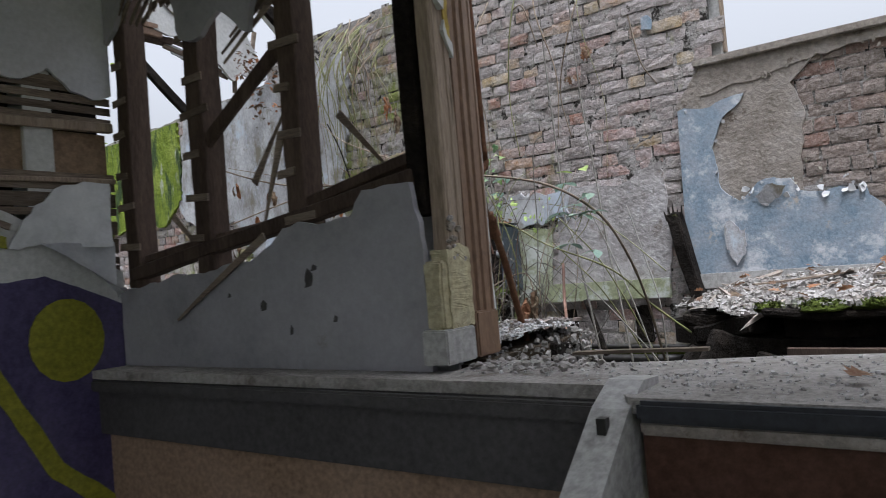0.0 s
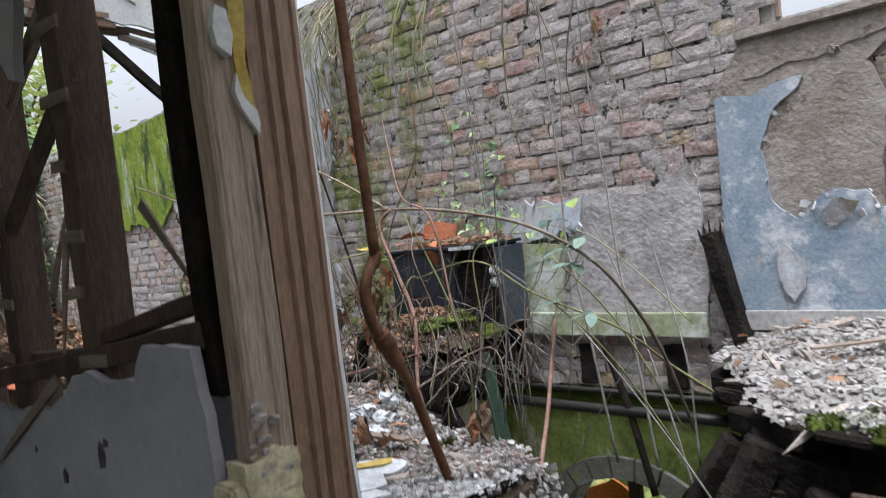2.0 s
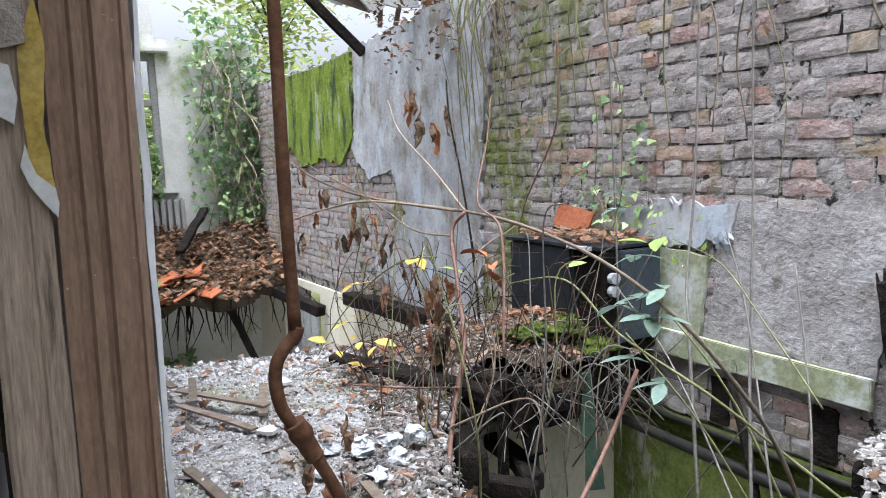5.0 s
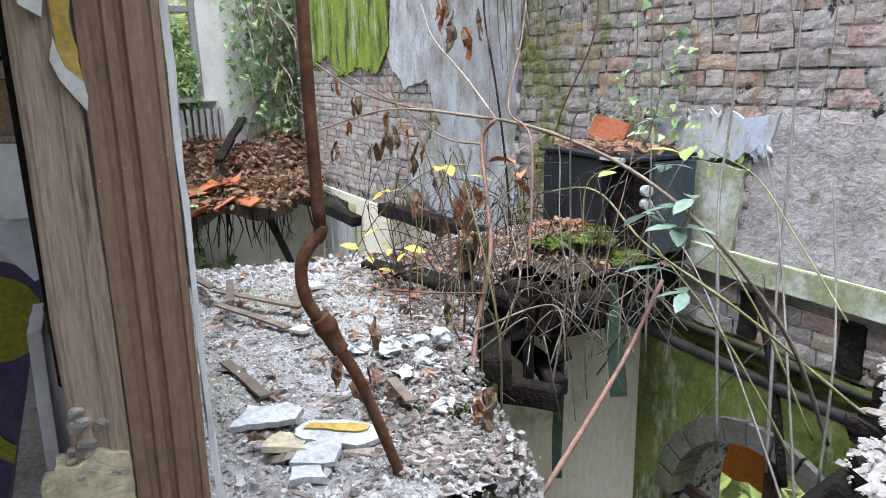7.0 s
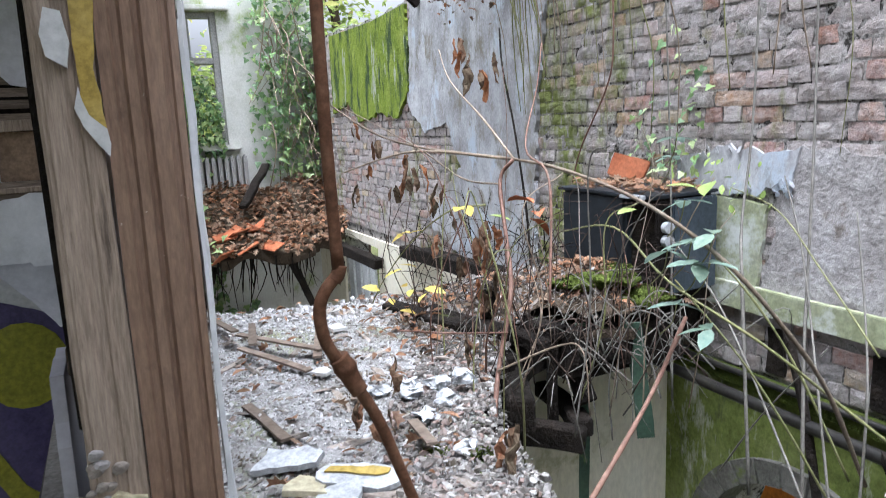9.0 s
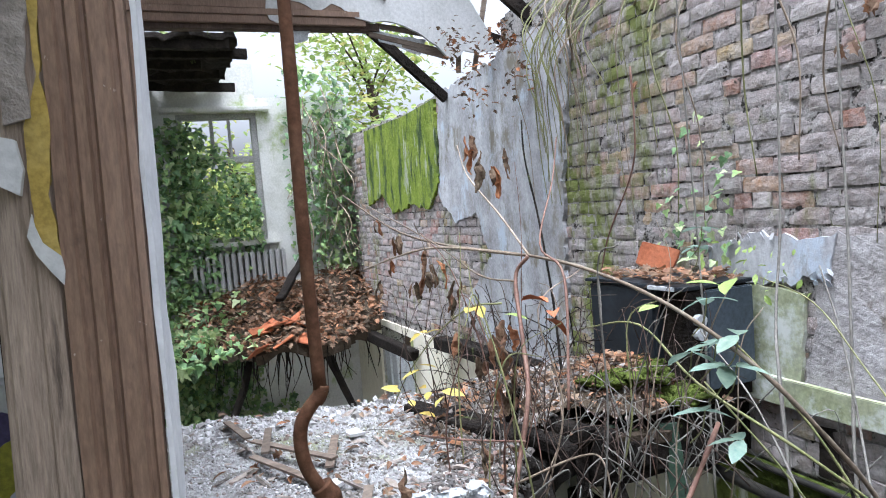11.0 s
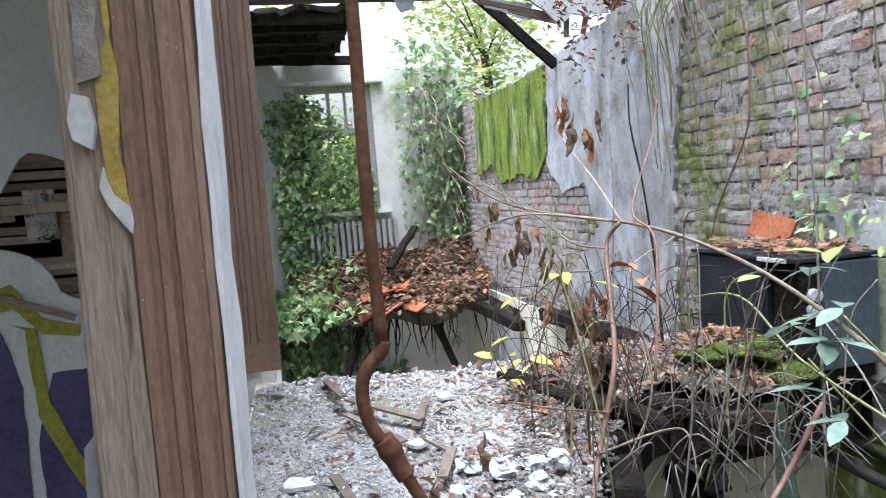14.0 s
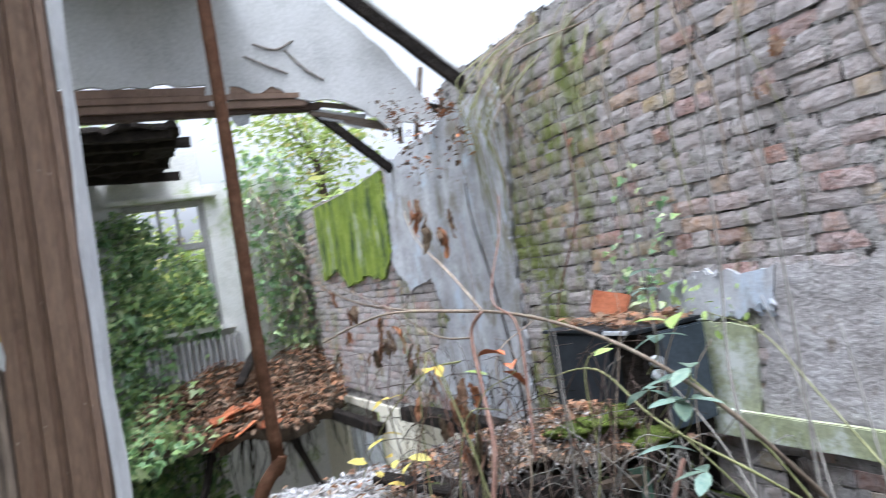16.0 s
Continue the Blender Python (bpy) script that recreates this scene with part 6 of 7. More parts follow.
solo("leaf_drift", lf, M_DEADLEAF, "drift of brown leaves before the stove", "leaves", kind="stuff")

# old stove under leaves, flower pot shard on it
stv = thing("old_stove", (-2.15, 3.17, 0.03), "black enamelled stove with a grey-blue side, leaves on top", "stove")
R = Matrix.Translation((-2.10, 3.17, 0)) @ Matrix.Rotation(radians(4), 4, "Z") @ Matrix.Diagonal((1.2, 1.0, 0.94, 1.0))


def placed(bm, m):
    bmesh.ops.transform(bm, matrix=m, verts=bm.verts[:])
    return bm


part("casing", placed(block(-0.27, 0.10, -0.20, 0.18, 0.03, 0.55, 0.012, wob=0.006, cuts=3), R), M_BOX, stv)
# the opening is solid; black colour paints the shade inside
part("open_front", placed(block(0.10, 0.24, -0.165, 0.18, 0.03, 0.55, 0.01, wob=0.008, cuts=3), R), M_ROT_AND_SHADE, stv, "black block for the shaded open works of the stove")
part("top_plate", placed(block(-0.285, 0.25, -0.21, 0.19, 0.55, 0.566, 0.005, wob=0.008, cuts=4), R), M_BOX, stv)
part("side_panel", placed(block(0.242, 0.262, -0.10, 0.17, 0.10, 0.54, 0.006), R), M_BLUEMETAL, stv, "grey-blue metal side panel")
part("label_plate", placed(block(0.09, 0.22, -0.224, -0.214, 0.548, 0.566, 0.002, wob=0.004, cuts=2), R), M_PAPER, stv, "white enamel strip along the top edge")
for z in (0.36, 0.42):
    part("knob", placed(tube([(0.262, -0.15, z), (0.285, -0.152, z)], 0.026, sides=12, steps=1), R), M_PAPER, stv, "pale control knob")
part("inner_frame", placed(block(0.244, 0.258, -0.195, -0.11, 0.06, 0.54, 0.004), R), M_ROT_AND_SHADE, stv)
pot = block(-0.09, 0.09, -0.012, 0.012, 0.0, 0.12, 0.004, wob=0.012, cuts=3)
ob = solo("flowerpot_shard", pot, M_TERRA, "orange terracotta shard on the stove", "shard")
ob.matrix_basis = pose(-2.30, 3.24, 0.555, -20, 18, 35)
bm = bmesh.new()
for k in range(200):
    leaf(bm, leaf_pose((rnd.uniform(-2.42, -1.82), rnd.uniform(2.97, 3.34), 0.542 + rnd.random() * 0.03), rnd.uniform(0.025, 0.06), rnd, pitch=rnd.uniform(-0.4, 0.4)), "lobed", 0.2, 0.15)
solo("stove_leaves", bm, M_DEADLEAF, "dead leaves lying on the stove", "leaves", kind="stuff")

# rusty pipe bent over near the floor
rpipe = thing("rusty_pipe", (-0.73, 1.47, 0.05), "rusty iron pipe hanging down, bent and broken near the floor", "pipe")
part("upright", tube([(-0.79, 1.295, 2.6), (-0.775, 1.296, 1.8), (-0.755, 1.30, 1.22), (-0.748, 1.299, 1.0), (-0.745, 1.30, 0.82), (-0.745, 1.306, 0.612)], 0.0118, sides=12, knots=0.12), M_RUST, rpipe, smooth=True)
part("knuckle", tube([(-0.745, 1.310, 0.618), (-0.745, 1.304, 0.600), (-0.745, 1.296, 0.590)], 0.0138, sides=12), M_RUST, rpipe, "worn yellowish joint of the pipe", smooth=True)
part("bend", tube([(-0.745, 1.303, 0.600), (-0.745, 1.280, 0.575), (-0.745, 1.267, 0.550), (-0.745, 1.264, 0.515), (-0.745, 1.271, 0.475), (-0.745, 1.285, 0.445), (-0.745, 1.298, 0.425)], 0.0125, sides=12), M_RUST, rpipe, "bent, worn stretch of pipe", smooth=True)
part("socket", tube([(-0.745, 1.294, 0.437), (-0.744, 1.306, 0.415), (-0.742, 1.322, 0.38), (-0.74, 1.332, 0.362)], 0.021, sides=14, taper=0.85, knots=0.35), M_RUST, rpipe, "thick rusted socket", smooth=True)
part("foot_pipe", tube([(-0.74, 1.328, 0.37), (-0.74, 1.369, 0.288), (-0.738, 1.41, 0.17), (-0.735, 1.45, 0.05), (-0.73, 1.47, -0.02)], 0.0125, sides=12, taper=0.9), M_RUST, rpipe, smooth=True)

# ---- brambles, canes, ivy, trees ----
brm = thing("bramble", (-1.6, 2.1, 0.05), "leggy bramble arching over the hole with withered leaves", "bramble")


def crumpled(bm, p, size, r):
    """A dead leaf hanging down, rolled and crumpled."""
    turn, roll, wide = r.uniform(0, 6.3), r.uniform(0.4, 1.6), r.uniform(0.11, 0.21) * size
    off = Vector((r.random() * 9, r.random() * 9, 0))
    rows = []
    for i in range(8):
        f = i / 7
        w = wide * (0.12 + math.sin(math.pi * min(1, f * 0.92 + 0.06)) ** 0.7)
        row = []
        for j in range(6):
            a = (j / 5 - 0.5) * roll * 2 + f * r.uniform(0.2, 0.5) + turn
            q = Vector((math.cos(a) * w / roll, math.sin(a) * w / roll, -f * size))
            q += noise.noise_vector(q * 34 + off) * 0.13 * size + noise.noise_vector(q * 110 + off) * 0.07 * size + Vector((math.cos(turn), math.sin(turn), 0)) * f * f * 0.2 * size
            row.append(bm.verts.new(Vector(p) + q))
        rows.append(row)
    for a, b in zip(rows, rows[1:]):
        for k in range(5):
            bm.faces.new((a[k], a[k + 1], b[k + 1], b[k]))


STEMS = (
    ("arching_cane", M_STEM, 0.0068, 0.6, [(-0.77, 2.95, -0.29), (-0.77, 2.75, 0.06), (-0.78, 2.55, 0.3), (-0.84, 2.4, 0.48), (-1.02, 2.3, 0.62), (-1.3, 2.25, 0.7), (-1.6, 2.2, 0.74), (-2.19, 2.12, 0.77), (-2.64, 2.05, 0.84), (-3.14, 1.95, 1.02)]),
    ("arching_cane", M_STEM, 0.0055, 0.6, [(-1.62, 2.2, 0.74), (-2.15, 2.1, 0.76), (-2.52, 2.05, 0.72), (-3.01, 2, 0.63)]),
    ("red_cane", M_REDSTEM, 0.0065, 1.2, [(-1.57, 2.18, 0.74), (-1.61, 2.15, 0.67), (-1.49, 2.1, 0.49), (-1.38, 2.05, 0.33), (-1.3, 1.95, 0.09), (-1.07, 1.8, -0.07), (-0.91, 1.7, -0.14)]),
    ("side_cane", M_REDSTEM, 0.0075, 0.9, [(-0.78, 1.85, -0.14), (-0.89, 2.1, -0.01), (-0.99, 2.3, 0.09), (-1.08, 2.5, 0.25)]),
    ("green_shoot", M_GREENSTEM, 0.004, 0.6, [(-1.67, 2.12, 0.58), (-1.91, 2.1, 0.54), (-2.17, 2.05, 0.4), (-2.44, 2, 0.18), (-2.71, 2, -0.05)]),
    ("twig", M_STEM, 0.004, 0.5, [(-1.66, 2.18, 0.65), (-1.91, 2.15, 0.66), (-2.25, 2.1, 0.78), (-2.95, 2, 0.97)]),
    ("twig", M_STEM, 0.0045, 0.5, [(-1.6, 2.2, 0.74), (-1.91, 2.25, 0.88), (-2.3, 2.3, 1.05), (-2.51, 2.35, 1.2)]),
    ("twig", M_REDSTEM, 0.0045, 0.5, [(-1.23, 2.1, 0.32), (-1.38, 2.2, 0.68), (-1.52, 2.2, 0.78), (-1.76, 2.4, 0.99), (-1.88, 2.5, 1.16)]),
    ("green_shoot", M_GREENSTEM, 0.005, 0.6, [(-0.57, 3, -0.21), (-0.76, 2.8, 0.01), (-0.87, 2.6, 0.2), (-1.16, 2.5, 0.35), (-1.43, 2.5, 0.49), (-1.78, 2.5, 0.43)]),
    ("green_shoot", M_GREENSTEM, 0.004, 0.7, [(-0.78, 2.8, -0.31), (-0.86, 2.7, -0.08), (-0.96, 2.6, 0.14), (-1.13, 2.5, 0.36)]),
    ("green_shoot", M_GREENSTEM, 0.004, 0.7, [(-0.79, 2.9, -0.27), (-0.91, 2.8, 0.07), (-1, 2.7, 0.29), (-1.13, 2.6, 0.48)]),
    ("green_shoot", M_GREENSTEM, 0.003, 0.6, [(-0.69, 2.85, 0.17), (-0.92, 2.9, 0.37), (-1.18, 3, 0.53), (-1.4, 3, 0.6)]),
    ("twig", M_STEM, 0.0035, 0.6, [(-1.3, 1.95, 0.11), (-1.18, 2.1, 0.2), (-1.06, 2.1, 0.21), (-1.03, 2.1, 0.03)]),
    ("twig", M_REDSTEM, 0.0042, 0.8, [(-2.03, 1.9, 0.06), (-1.65, 1.95, 0.14), (-1.32, 2, 0.22)]),
    ("pink_vine", M_REDSTEM, 0.0045, 0.8, [(-2.34, 3.2, 1.53), (-2.33, 3.2, 1.24), (-2.37, 3.2, 1.03), (-2.59, 3.2, 0.72), (-2.68, 3.2, 0.52)]),
    ("dark_twig", M_ROT_AND_SHADE, 0.007, 0.6, [(-2.46, 2.8, 0.04), (-2.59, 2.85, 0.41), (-2.78, 2.9, 0.83), (-2.89, 2.9, 1.15), (-3.09, 3, 1.38)]),
)
for nm, mt, r, tp, pts in STEMS:
    part(nm, tube(pts, r, taper=tp, knots=0.5, sides=6), mt, brm, smooth=True)
rnd = random.Random(333)
for k in range(26):
    b = Vector((rnd.uniform(-1.85, -1.0), rnd.uniform(1.85, 2.5), rnd.uniform(-0.12, 0.05)))
    h, lean, turn = rnd.uniform(0.35, 1.0), rnd.uniform(0.1, 0.5), rnd.uniform(0, 6.28)
    d = Vector((math.cos(turn) * lean, math.sin(turn) * lean * 0.5, 0))
    wig = [Vector((rnd.gauss(0, 0.03), rnd.gauss(0, 0.03), 0)) for j in range(3)]
    part("sucker", tube([b, b + d * 0.2 + Vector((0, 0, h * 0.4)) + wig[0], b + d * 0.55 + Vector((0, 0, h * 0.8)) + wig[1], b + d + Vector((0, 0, h * rnd.uniform(0.75, 1.05))) + wig[2]], rnd.uniform(0.0018, 0.004), taper=0.5, knots=0.5, sides=5), (M_STEM, M_REDSTEM, M_GREYSTEM, M_GREENSTEM)[k % 4], brm, smooth=True)
rnd = random.Random(101)
for nm, mt, sh, pts, s0, s1, kw in (
        ("withered_leaf", M_DRYLEAF, "oval", [(-3.0, 2.08, 0.90), (-2.70, 2.1, 0.80), (-2.33, 2.1, 0.75), (-2.22, 2.1, 0.70), (-2.38, 2.1, 0.66), (-1.98, 2.1, 0.64), (-2.85, 2.1, 0.68), (-3.02, 2.1, 0.56), (-1.73, 2.1, 1.08), (-1.70, 2.12, 1.05), (-1.76, 2.1, 1.12), (-1.79, 2.1, 1.17),
                                            (-1.62, 2.14, 1.10), (-1.70, 2.1, 0.31), (-1.67, 2.1, 0.27), (-1.47, 1.93, 0.19), (-1.39, 1.65, 0.18), (-1.08, 1.49, 0.17), (-0.84, 1.74, 0.16), (-0.87, 1.74, 0.13), (-1.19, 1.48, 0.16), (-1.60, 2.05, 0.48), (-1.63, 2.1, 0.42), (-1.56, 2.1, 0.38), (-1.68, 2.12, 0.52), (-1.74, 2.1, 0.46), (-1.52, 2.06, 0.54), (-1.5, 2.1, 0.3), (-2.08, 2.1, 0.58), (-1.95, 2.12, 0.55), (-2.1, 2.12, 0.42), (-1.86, 2.1, 0.36), (-2.5, 2.1, 0.60), (-1.3, 1.9, 0.06)], 0.075, 0.13, dict(fold=0.9, droop=0.1, curl=0.8)),
        ("yellow_leaf", M_YLEAF, "oval", [(-1.50, 1.95, 0.60), (-1.47, 1.95, 0.61), (-1.53, 1.95, 0.60), (-2.0, 1.95, 0.45), (-1.97, 1.95, 0.46), (-2.05, 1.95, 0.44), (-2.11, 1.95, 0.31), (-2.07, 1.95, 0.30), (-2.4, 1.95, 0.16), (-2.36, 1.95, 0.15), (-2.03, 1.95, 0.235), (-1.99, 1.95, 0.23), (-1.86, 1.95, 0.26), (-1.83, 1.95, 0.25), (-2.2, 1.95, 0.12), (-2.14, 1.95, 0.11)], 0.06, 0.09, dict(fold=0.2, droop=0.2)),
        ("fresh_leaf", M_GREENLEAF, "oval", [(-1.29, 2.4, 0.56), (-0.89, 2.4, 0.69), (-1.62, 2.1, 0.55), (-0.94, 2.4, 0.67)], 0.07, 0.10, dict(fold=0.2, droop=0.2)),
        ("russet_leaf", M_TERRA, "oval", [(-1.31, 2.1, 0.62), (-1.28, 2.1, 0.58), (-1.34, 2.1, 0.57)], 0.10, 0.13, dict(fold=0.5, droop=0.3, curl=0.4))):
    for p in pts:
        bm = bmesh.new()
        down = nm == "withered_leaf"
        if down:
            crumpled(bm, p, rnd.uniform(s0, s1), rnd)
            crumpled(bm, Vector(p) + Vector((rnd.gauss(0, 0.012), rnd.gauss(0, 0.012), -0.01)), rnd.uniform(s0, s1) * 0.75, rnd)
        else:
            leaf(bm, leaf_pose(Vector(p), rnd.uniform(s0, s1), rnd, pitch=rnd.uniform(-0.5, 0.5)), sh, **kw)
        part(nm, bm, mt, brm)
# three leaflets to a spray
for (x, y, z), turn in (((-1.0, 2.35, 0.49), 0.4), ((-0.93, 2.37, 0.52), 1.3), ((-0.83, 2.35, 0.56), 2.1), ((-0.84, 2.35, 0.48), 0.2), ((-0.89, 2.36, 0.47), 2.8), ((-0.96, 2.35, 0.34), 1.0), ((-0.83, 2.35, 0.30), 2.4), ((-0.99, 2.40, 0.63), 0.9), ((-1.62, 2.95, 0.78), 0.5), ((-1.70, 3.0, 0.70), 1.8)):
    for k in (-1, 0, 1):
        bm = bmesh.new()
        leaf(bm, leaf_pose(Vector((x, y, z)), rnd.uniform(0.075, 0.10), rnd, heading=turn + k * 1.25, pitch=rnd.uniform(-0.35, 0.15), roll=rnd.uniform(-0.2, 0.2)), "oval", 0.15, 0.22)
        part("blue_green_leaf", bm, M_BLUELEAF, brm)
    part("leaf_stalk", tube([(x, y, z), (x - 0.05, y + 0.03, z - 0.07), (x - 0.10, y + 0.03, z - 0.12)], 0.0022, taper=0.8, sides=5), M_GREENSTEM, brm)
for pts, r in (([(-1.67, 3, -0.34), (-1.75, 3.05, 0.42), (-1.82, 3.1, 0.73), (-1.87, 3.1, 1.55), (-1.92, 3.12, 2.4)], 0.005), ([(-0.99, 2.7, -0.36), (-1.14, 2.8, 0.31), (-1.24, 2.9, 0.5), (-1.3, 3, 0.83), (-1.38, 3.1, 1.48), (-1.42, 3.15, 2.22)], 0.006),
               ([(-0.87, 2.8, -0.4), (-0.97, 2.9, 0.08), (-1.05, 3, 0.33), (-1.13, 3.1, 0.76), (-1.22, 3.2, 1.23), (-1.27, 3.25, 2.01)], 0.006), ([(-0.72, 2.85, -0.39), (-0.75, 2.9, -0.01), (-0.84, 3, 0.22), (-0.96, 3.1, 0.54)], 0.005),
               ([(-0.65, 2.7, -0.6), (-0.82, 2.8, -0.08), (-1.07, 3, 0.38), (-1.24, 3.1, 0.64)], 0.005), ([(-1.4, 3, -0.54), (-1.17, 2.95, -0.21), (-0.89, 2.9, 0.13)], 0.004), ([(-1.87, 2.9, -0.46), (-1.53, 2.9, -0.02), (-1.24, 2.9, 0.27)], 0.004),
               ([(-0.46, 2.5, -0.48), (-0.77, 2.6, -0.13), (-1.18, 2.75, 0.22), (-1.54, 2.85, 0.41)], 0.0045)):
    solo("grey_cane", tube(pts, r, taper=0.5, knots=0.4, sides=6), M_GREYSTEM, "thin dry grey cane standing before the wall", "cane", "dry canes", smooth=True)
# tangle of dry twigs over the floor edge
tg = bmesh.new()
for k in range(80):
    x, y = rnd.uniform(-2.2, -1.2), rnd.uniform(1.9, 2.8)
    z = rnd.uniform(-0.08, 0.08)
    a = rnd.uniform(0, 6.28)
    l = rnd.uniform(0.12, 0.4)
    p0, p2 = Vector((x, y, z)), Vector((x + math.cos(a) * l, y + math.sin(a) * l, z + rnd.uniform(-0.25, 0.25)))
    tube([p0, p0.lerp(p2, 0.5) + Vector((rnd.uniform(-0.1, 0.1), rnd.uniform(-0.1, 0.1), rnd.uniform(0.0, 0.2))), p2], rnd.uniform(0.0014, 0.0036), tg, 4, 0.5, steps=5)
solo("twig_tangle", tg, M_GREYSTEM, "tangle of thin dry twigs over the broken edge", "twigs", kind="stuff", smooth=True)
tg = bmesh.new()
for k in range(60):
    x, y, z = rnd.uniform(-3.1, -2.3), rnd.uniform(2.2, 3.2), rnd.uniform(0.0, 0.25)
    p0, p2 = Vector((x, y, z)), Vector((x + rnd.uniform(-0.3, 0.3), y + rnd.uniform(-0.3, 0.3), z + rnd.uniform(-0.1, 0.3)))
    tube([p0, p0.lerp(p2, 0.5) + Vector((0, 0, rnd.uniform(0, 0.12))), p2], rnd.uniform(0.0015, 0.004), tg, 4, 0.5, steps=4)
solo("twig_tangle", tg, M_ROT_AND_SHADE, "dark rotting twigs by the wall", "twigs", kind="stuff", smooth=True)
tg = bmesh.new()
for k in range(70):
    x, y = rnd.uniform(-2.3, -1.15), rnd.uniform(1.95, 2.75)
    p = Vector((x, y, rnd.uniform(-0.05, 0.1)))
    d = Vector((rnd.gauss(0, 0.16), rnd.gauss(0, 0.16), rnd.uniform(0.15, 0.6)))
    tube([p, p + d * 0.5 + Vector((rnd.gauss(0, 0.04), rnd.gauss(0, 0.04), 0)), p + d, p + d * 1.15 + Vector((rnd.gauss(0, 0.08), rnd.gauss(0, 0.08), -0.06))], rnd.uniform(0.0012, 0.003), tg, 4, 0.5, steps=4)
solo("dead_stalks", tg, M_DARKWOOD, "thin brown dead stalks rising from the rubble edge", "stalks", kind="stuff", smooth=True)
for x, z in ((-1.357, 1.41), (-1.27, 1.57), (-1.25, 1.54), (-2.55, 1.50)):
    bm = bmesh.new()
    for k in range(3):
        leaf(bm, leaf_pose(Vector((x + rnd.gauss(0, 0.012), WALL - 0.03, z)), rnd.uniform(0.05, 0.075), rnd, heading=3.14 + rnd.uniform(-0.6, 0.6), pitch=rnd.uniform(-1.4, -0.6)), "lobed", 0.5, 0.3, 0.4)
    solo("caught_leaf", bm, M_DEADLEAF, "orange-brown dead leaf caught on the brick wall", "leaf", "leaves caught on the bricks")
chip = sheet(jagged([(-0.90, 1.58), (-0.84, 1.57), (-0.835, 1.63), (-0.86, 1.66), (-0.895, 1.65)], 0.015, 0.008, 31), on_y(WALL - 0.01), 0.012)
solo("plaster_chip", chip, M_BLUE, "small chip of blue plaster clinging to the bricks", "plaster flake")
# dead clumps hanging at the top of the pilaster
dc = bmesh.new()
hubs = [Vector((rnd.uniform(-3.95, -3.55), rnd.uniform(2.9, 3.3), rnd.uniform(1.55, 2.1))) for k in range(9)]
for k in range(260):
    p = rnd.choice(hubs) + Vector((rnd.gauss(0, 0.05), rnd.gauss(0, 0.05), rnd.gauss(0, 0.07)))
    leaf(dc, leaf_pose(p, rnd.uniform(0.025, 0.06), rnd), "lobed", 0.5, 0.3, 0.5)
solo("dead_clump", dc, M_DRYLEAF, "clump of dead leaves caught on the torn laths", "leaves", kind="stuff")
# pale vines falling from the wall top
for k in range(44):
    x = rnd.uniform(-3.45, -2.75) if k % 4 else rnd.uniform(-2.5, -1.2)
    y = WALL - rnd.uniform(0.04, 0.32)
    zt = rnd.uniform(2.0, 2.3)
    ln = rnd.uniform(0.4, 1.3) if k % 4 else rnd.uniform(0.8, 1.7)
    sway = rnd.uniform(-0.2, 0.2)
    solo("hanging_vine", tube([(x, WALL + 0.01, zt), (x + sway * 0.4, y - 0.05, zt - ln * 0.35), (x + sway, y, zt - ln * 0.7), (x + sway * 0.8, y + 0.02, zt - ln)], rnd.uniform(0.0025, 0.006), taper=0.5, sides=5),
         (M_GREENSTEM, M_STEM)[k % 3 == 0], "pale green vine hanging down the wall", "vine", "hanging vines", smooth=True)
for pts in ([(-2.6, 3.44, 1.9), (-2.2, 3.25, 2.0), (-1.7, 3.445, 2.1)], [(-3.2, 3.43, 1.75), (-2.8, 3.2, 2.0), (-2.3, 3.445, 2.05)], [(-1.75, 3.445, 1.95), (-1.62, 3.34, 1.9), (-1.58, 3.42, 1.65)], [(-1.2, 3.445, 2.05), (-1.15, 3.36, 1.9), (-1.14, 3.43, 1.78)], [(-0.98, 3.445, 1.7), (-0.92, 3.42, 1.4), (-0.84, 3.44, 1.25)]):
    solo("hanging_vine", tube(pts, 0.006, taper=0.5, sides=6), M_STEM, "dry vine clinging to the brick wall", "vine", "hanging vines", smooth=True)


def ivy(name, n, where, size, seed, mat=M_IVY, label="dark green ivy climbing the wall", shape="ivy"):
    r = random.Random(seed)
    bm = bmesh.new()
    for k in range(n):
        p, head = where(r)
        leaf(bm, leaf_pose(p, r.uniform(*size), r, heading=head, pitch=r.uniform(-1.6, 0.3)), shape, 0.15, 0.2)
    return solo(name, bm, mat, label, "ivy", kind="stuff")


def on_end_wall(r):
    while True:
        y, z = r.uniform(1.02, 2.5), r.uniform(-1.1, 2.75)
        body = 0.30 + 0.45 * math.exp(-((y - 1.42) / 0.42) ** 2) + (0.2 if z < 0.5 else 0) - (0.3 if y < 1.16 and z > 0.2 else 0) - (0.8 if y > 2.15 and z > 0.5 else 0) - (0.35 if z > 2.3 else 0)
        if noise.noise(Vector((y * 2.3, z * 2.3, 2))) * 0.5 + 0.5 < body and r.random() < body + 0.3:
            return Vector((BACK + 0.04 + r.random() * 0.16, y, z)), r.uniform(-2.4, -0.7)


def in_window(r):
    f = r.random() ** 1.2
    return Vector((BACK + r.uniform(-0.05, 0.16), wy0 - 0.10 + f * 0.92, wz0 - 0.15 + r.random() * (1.55 - 0.95 * f * f))), r.uniform(-2.4, -0.7)


LAY = BACK_ROOM
ivy("ivy_end_wall", 2500, on_end_wall, (0.05, 0.10), 1)
ivy("ivy_window", 1000, in_window, (0.045, 0.085), 2, label="ivy filling the window opening")
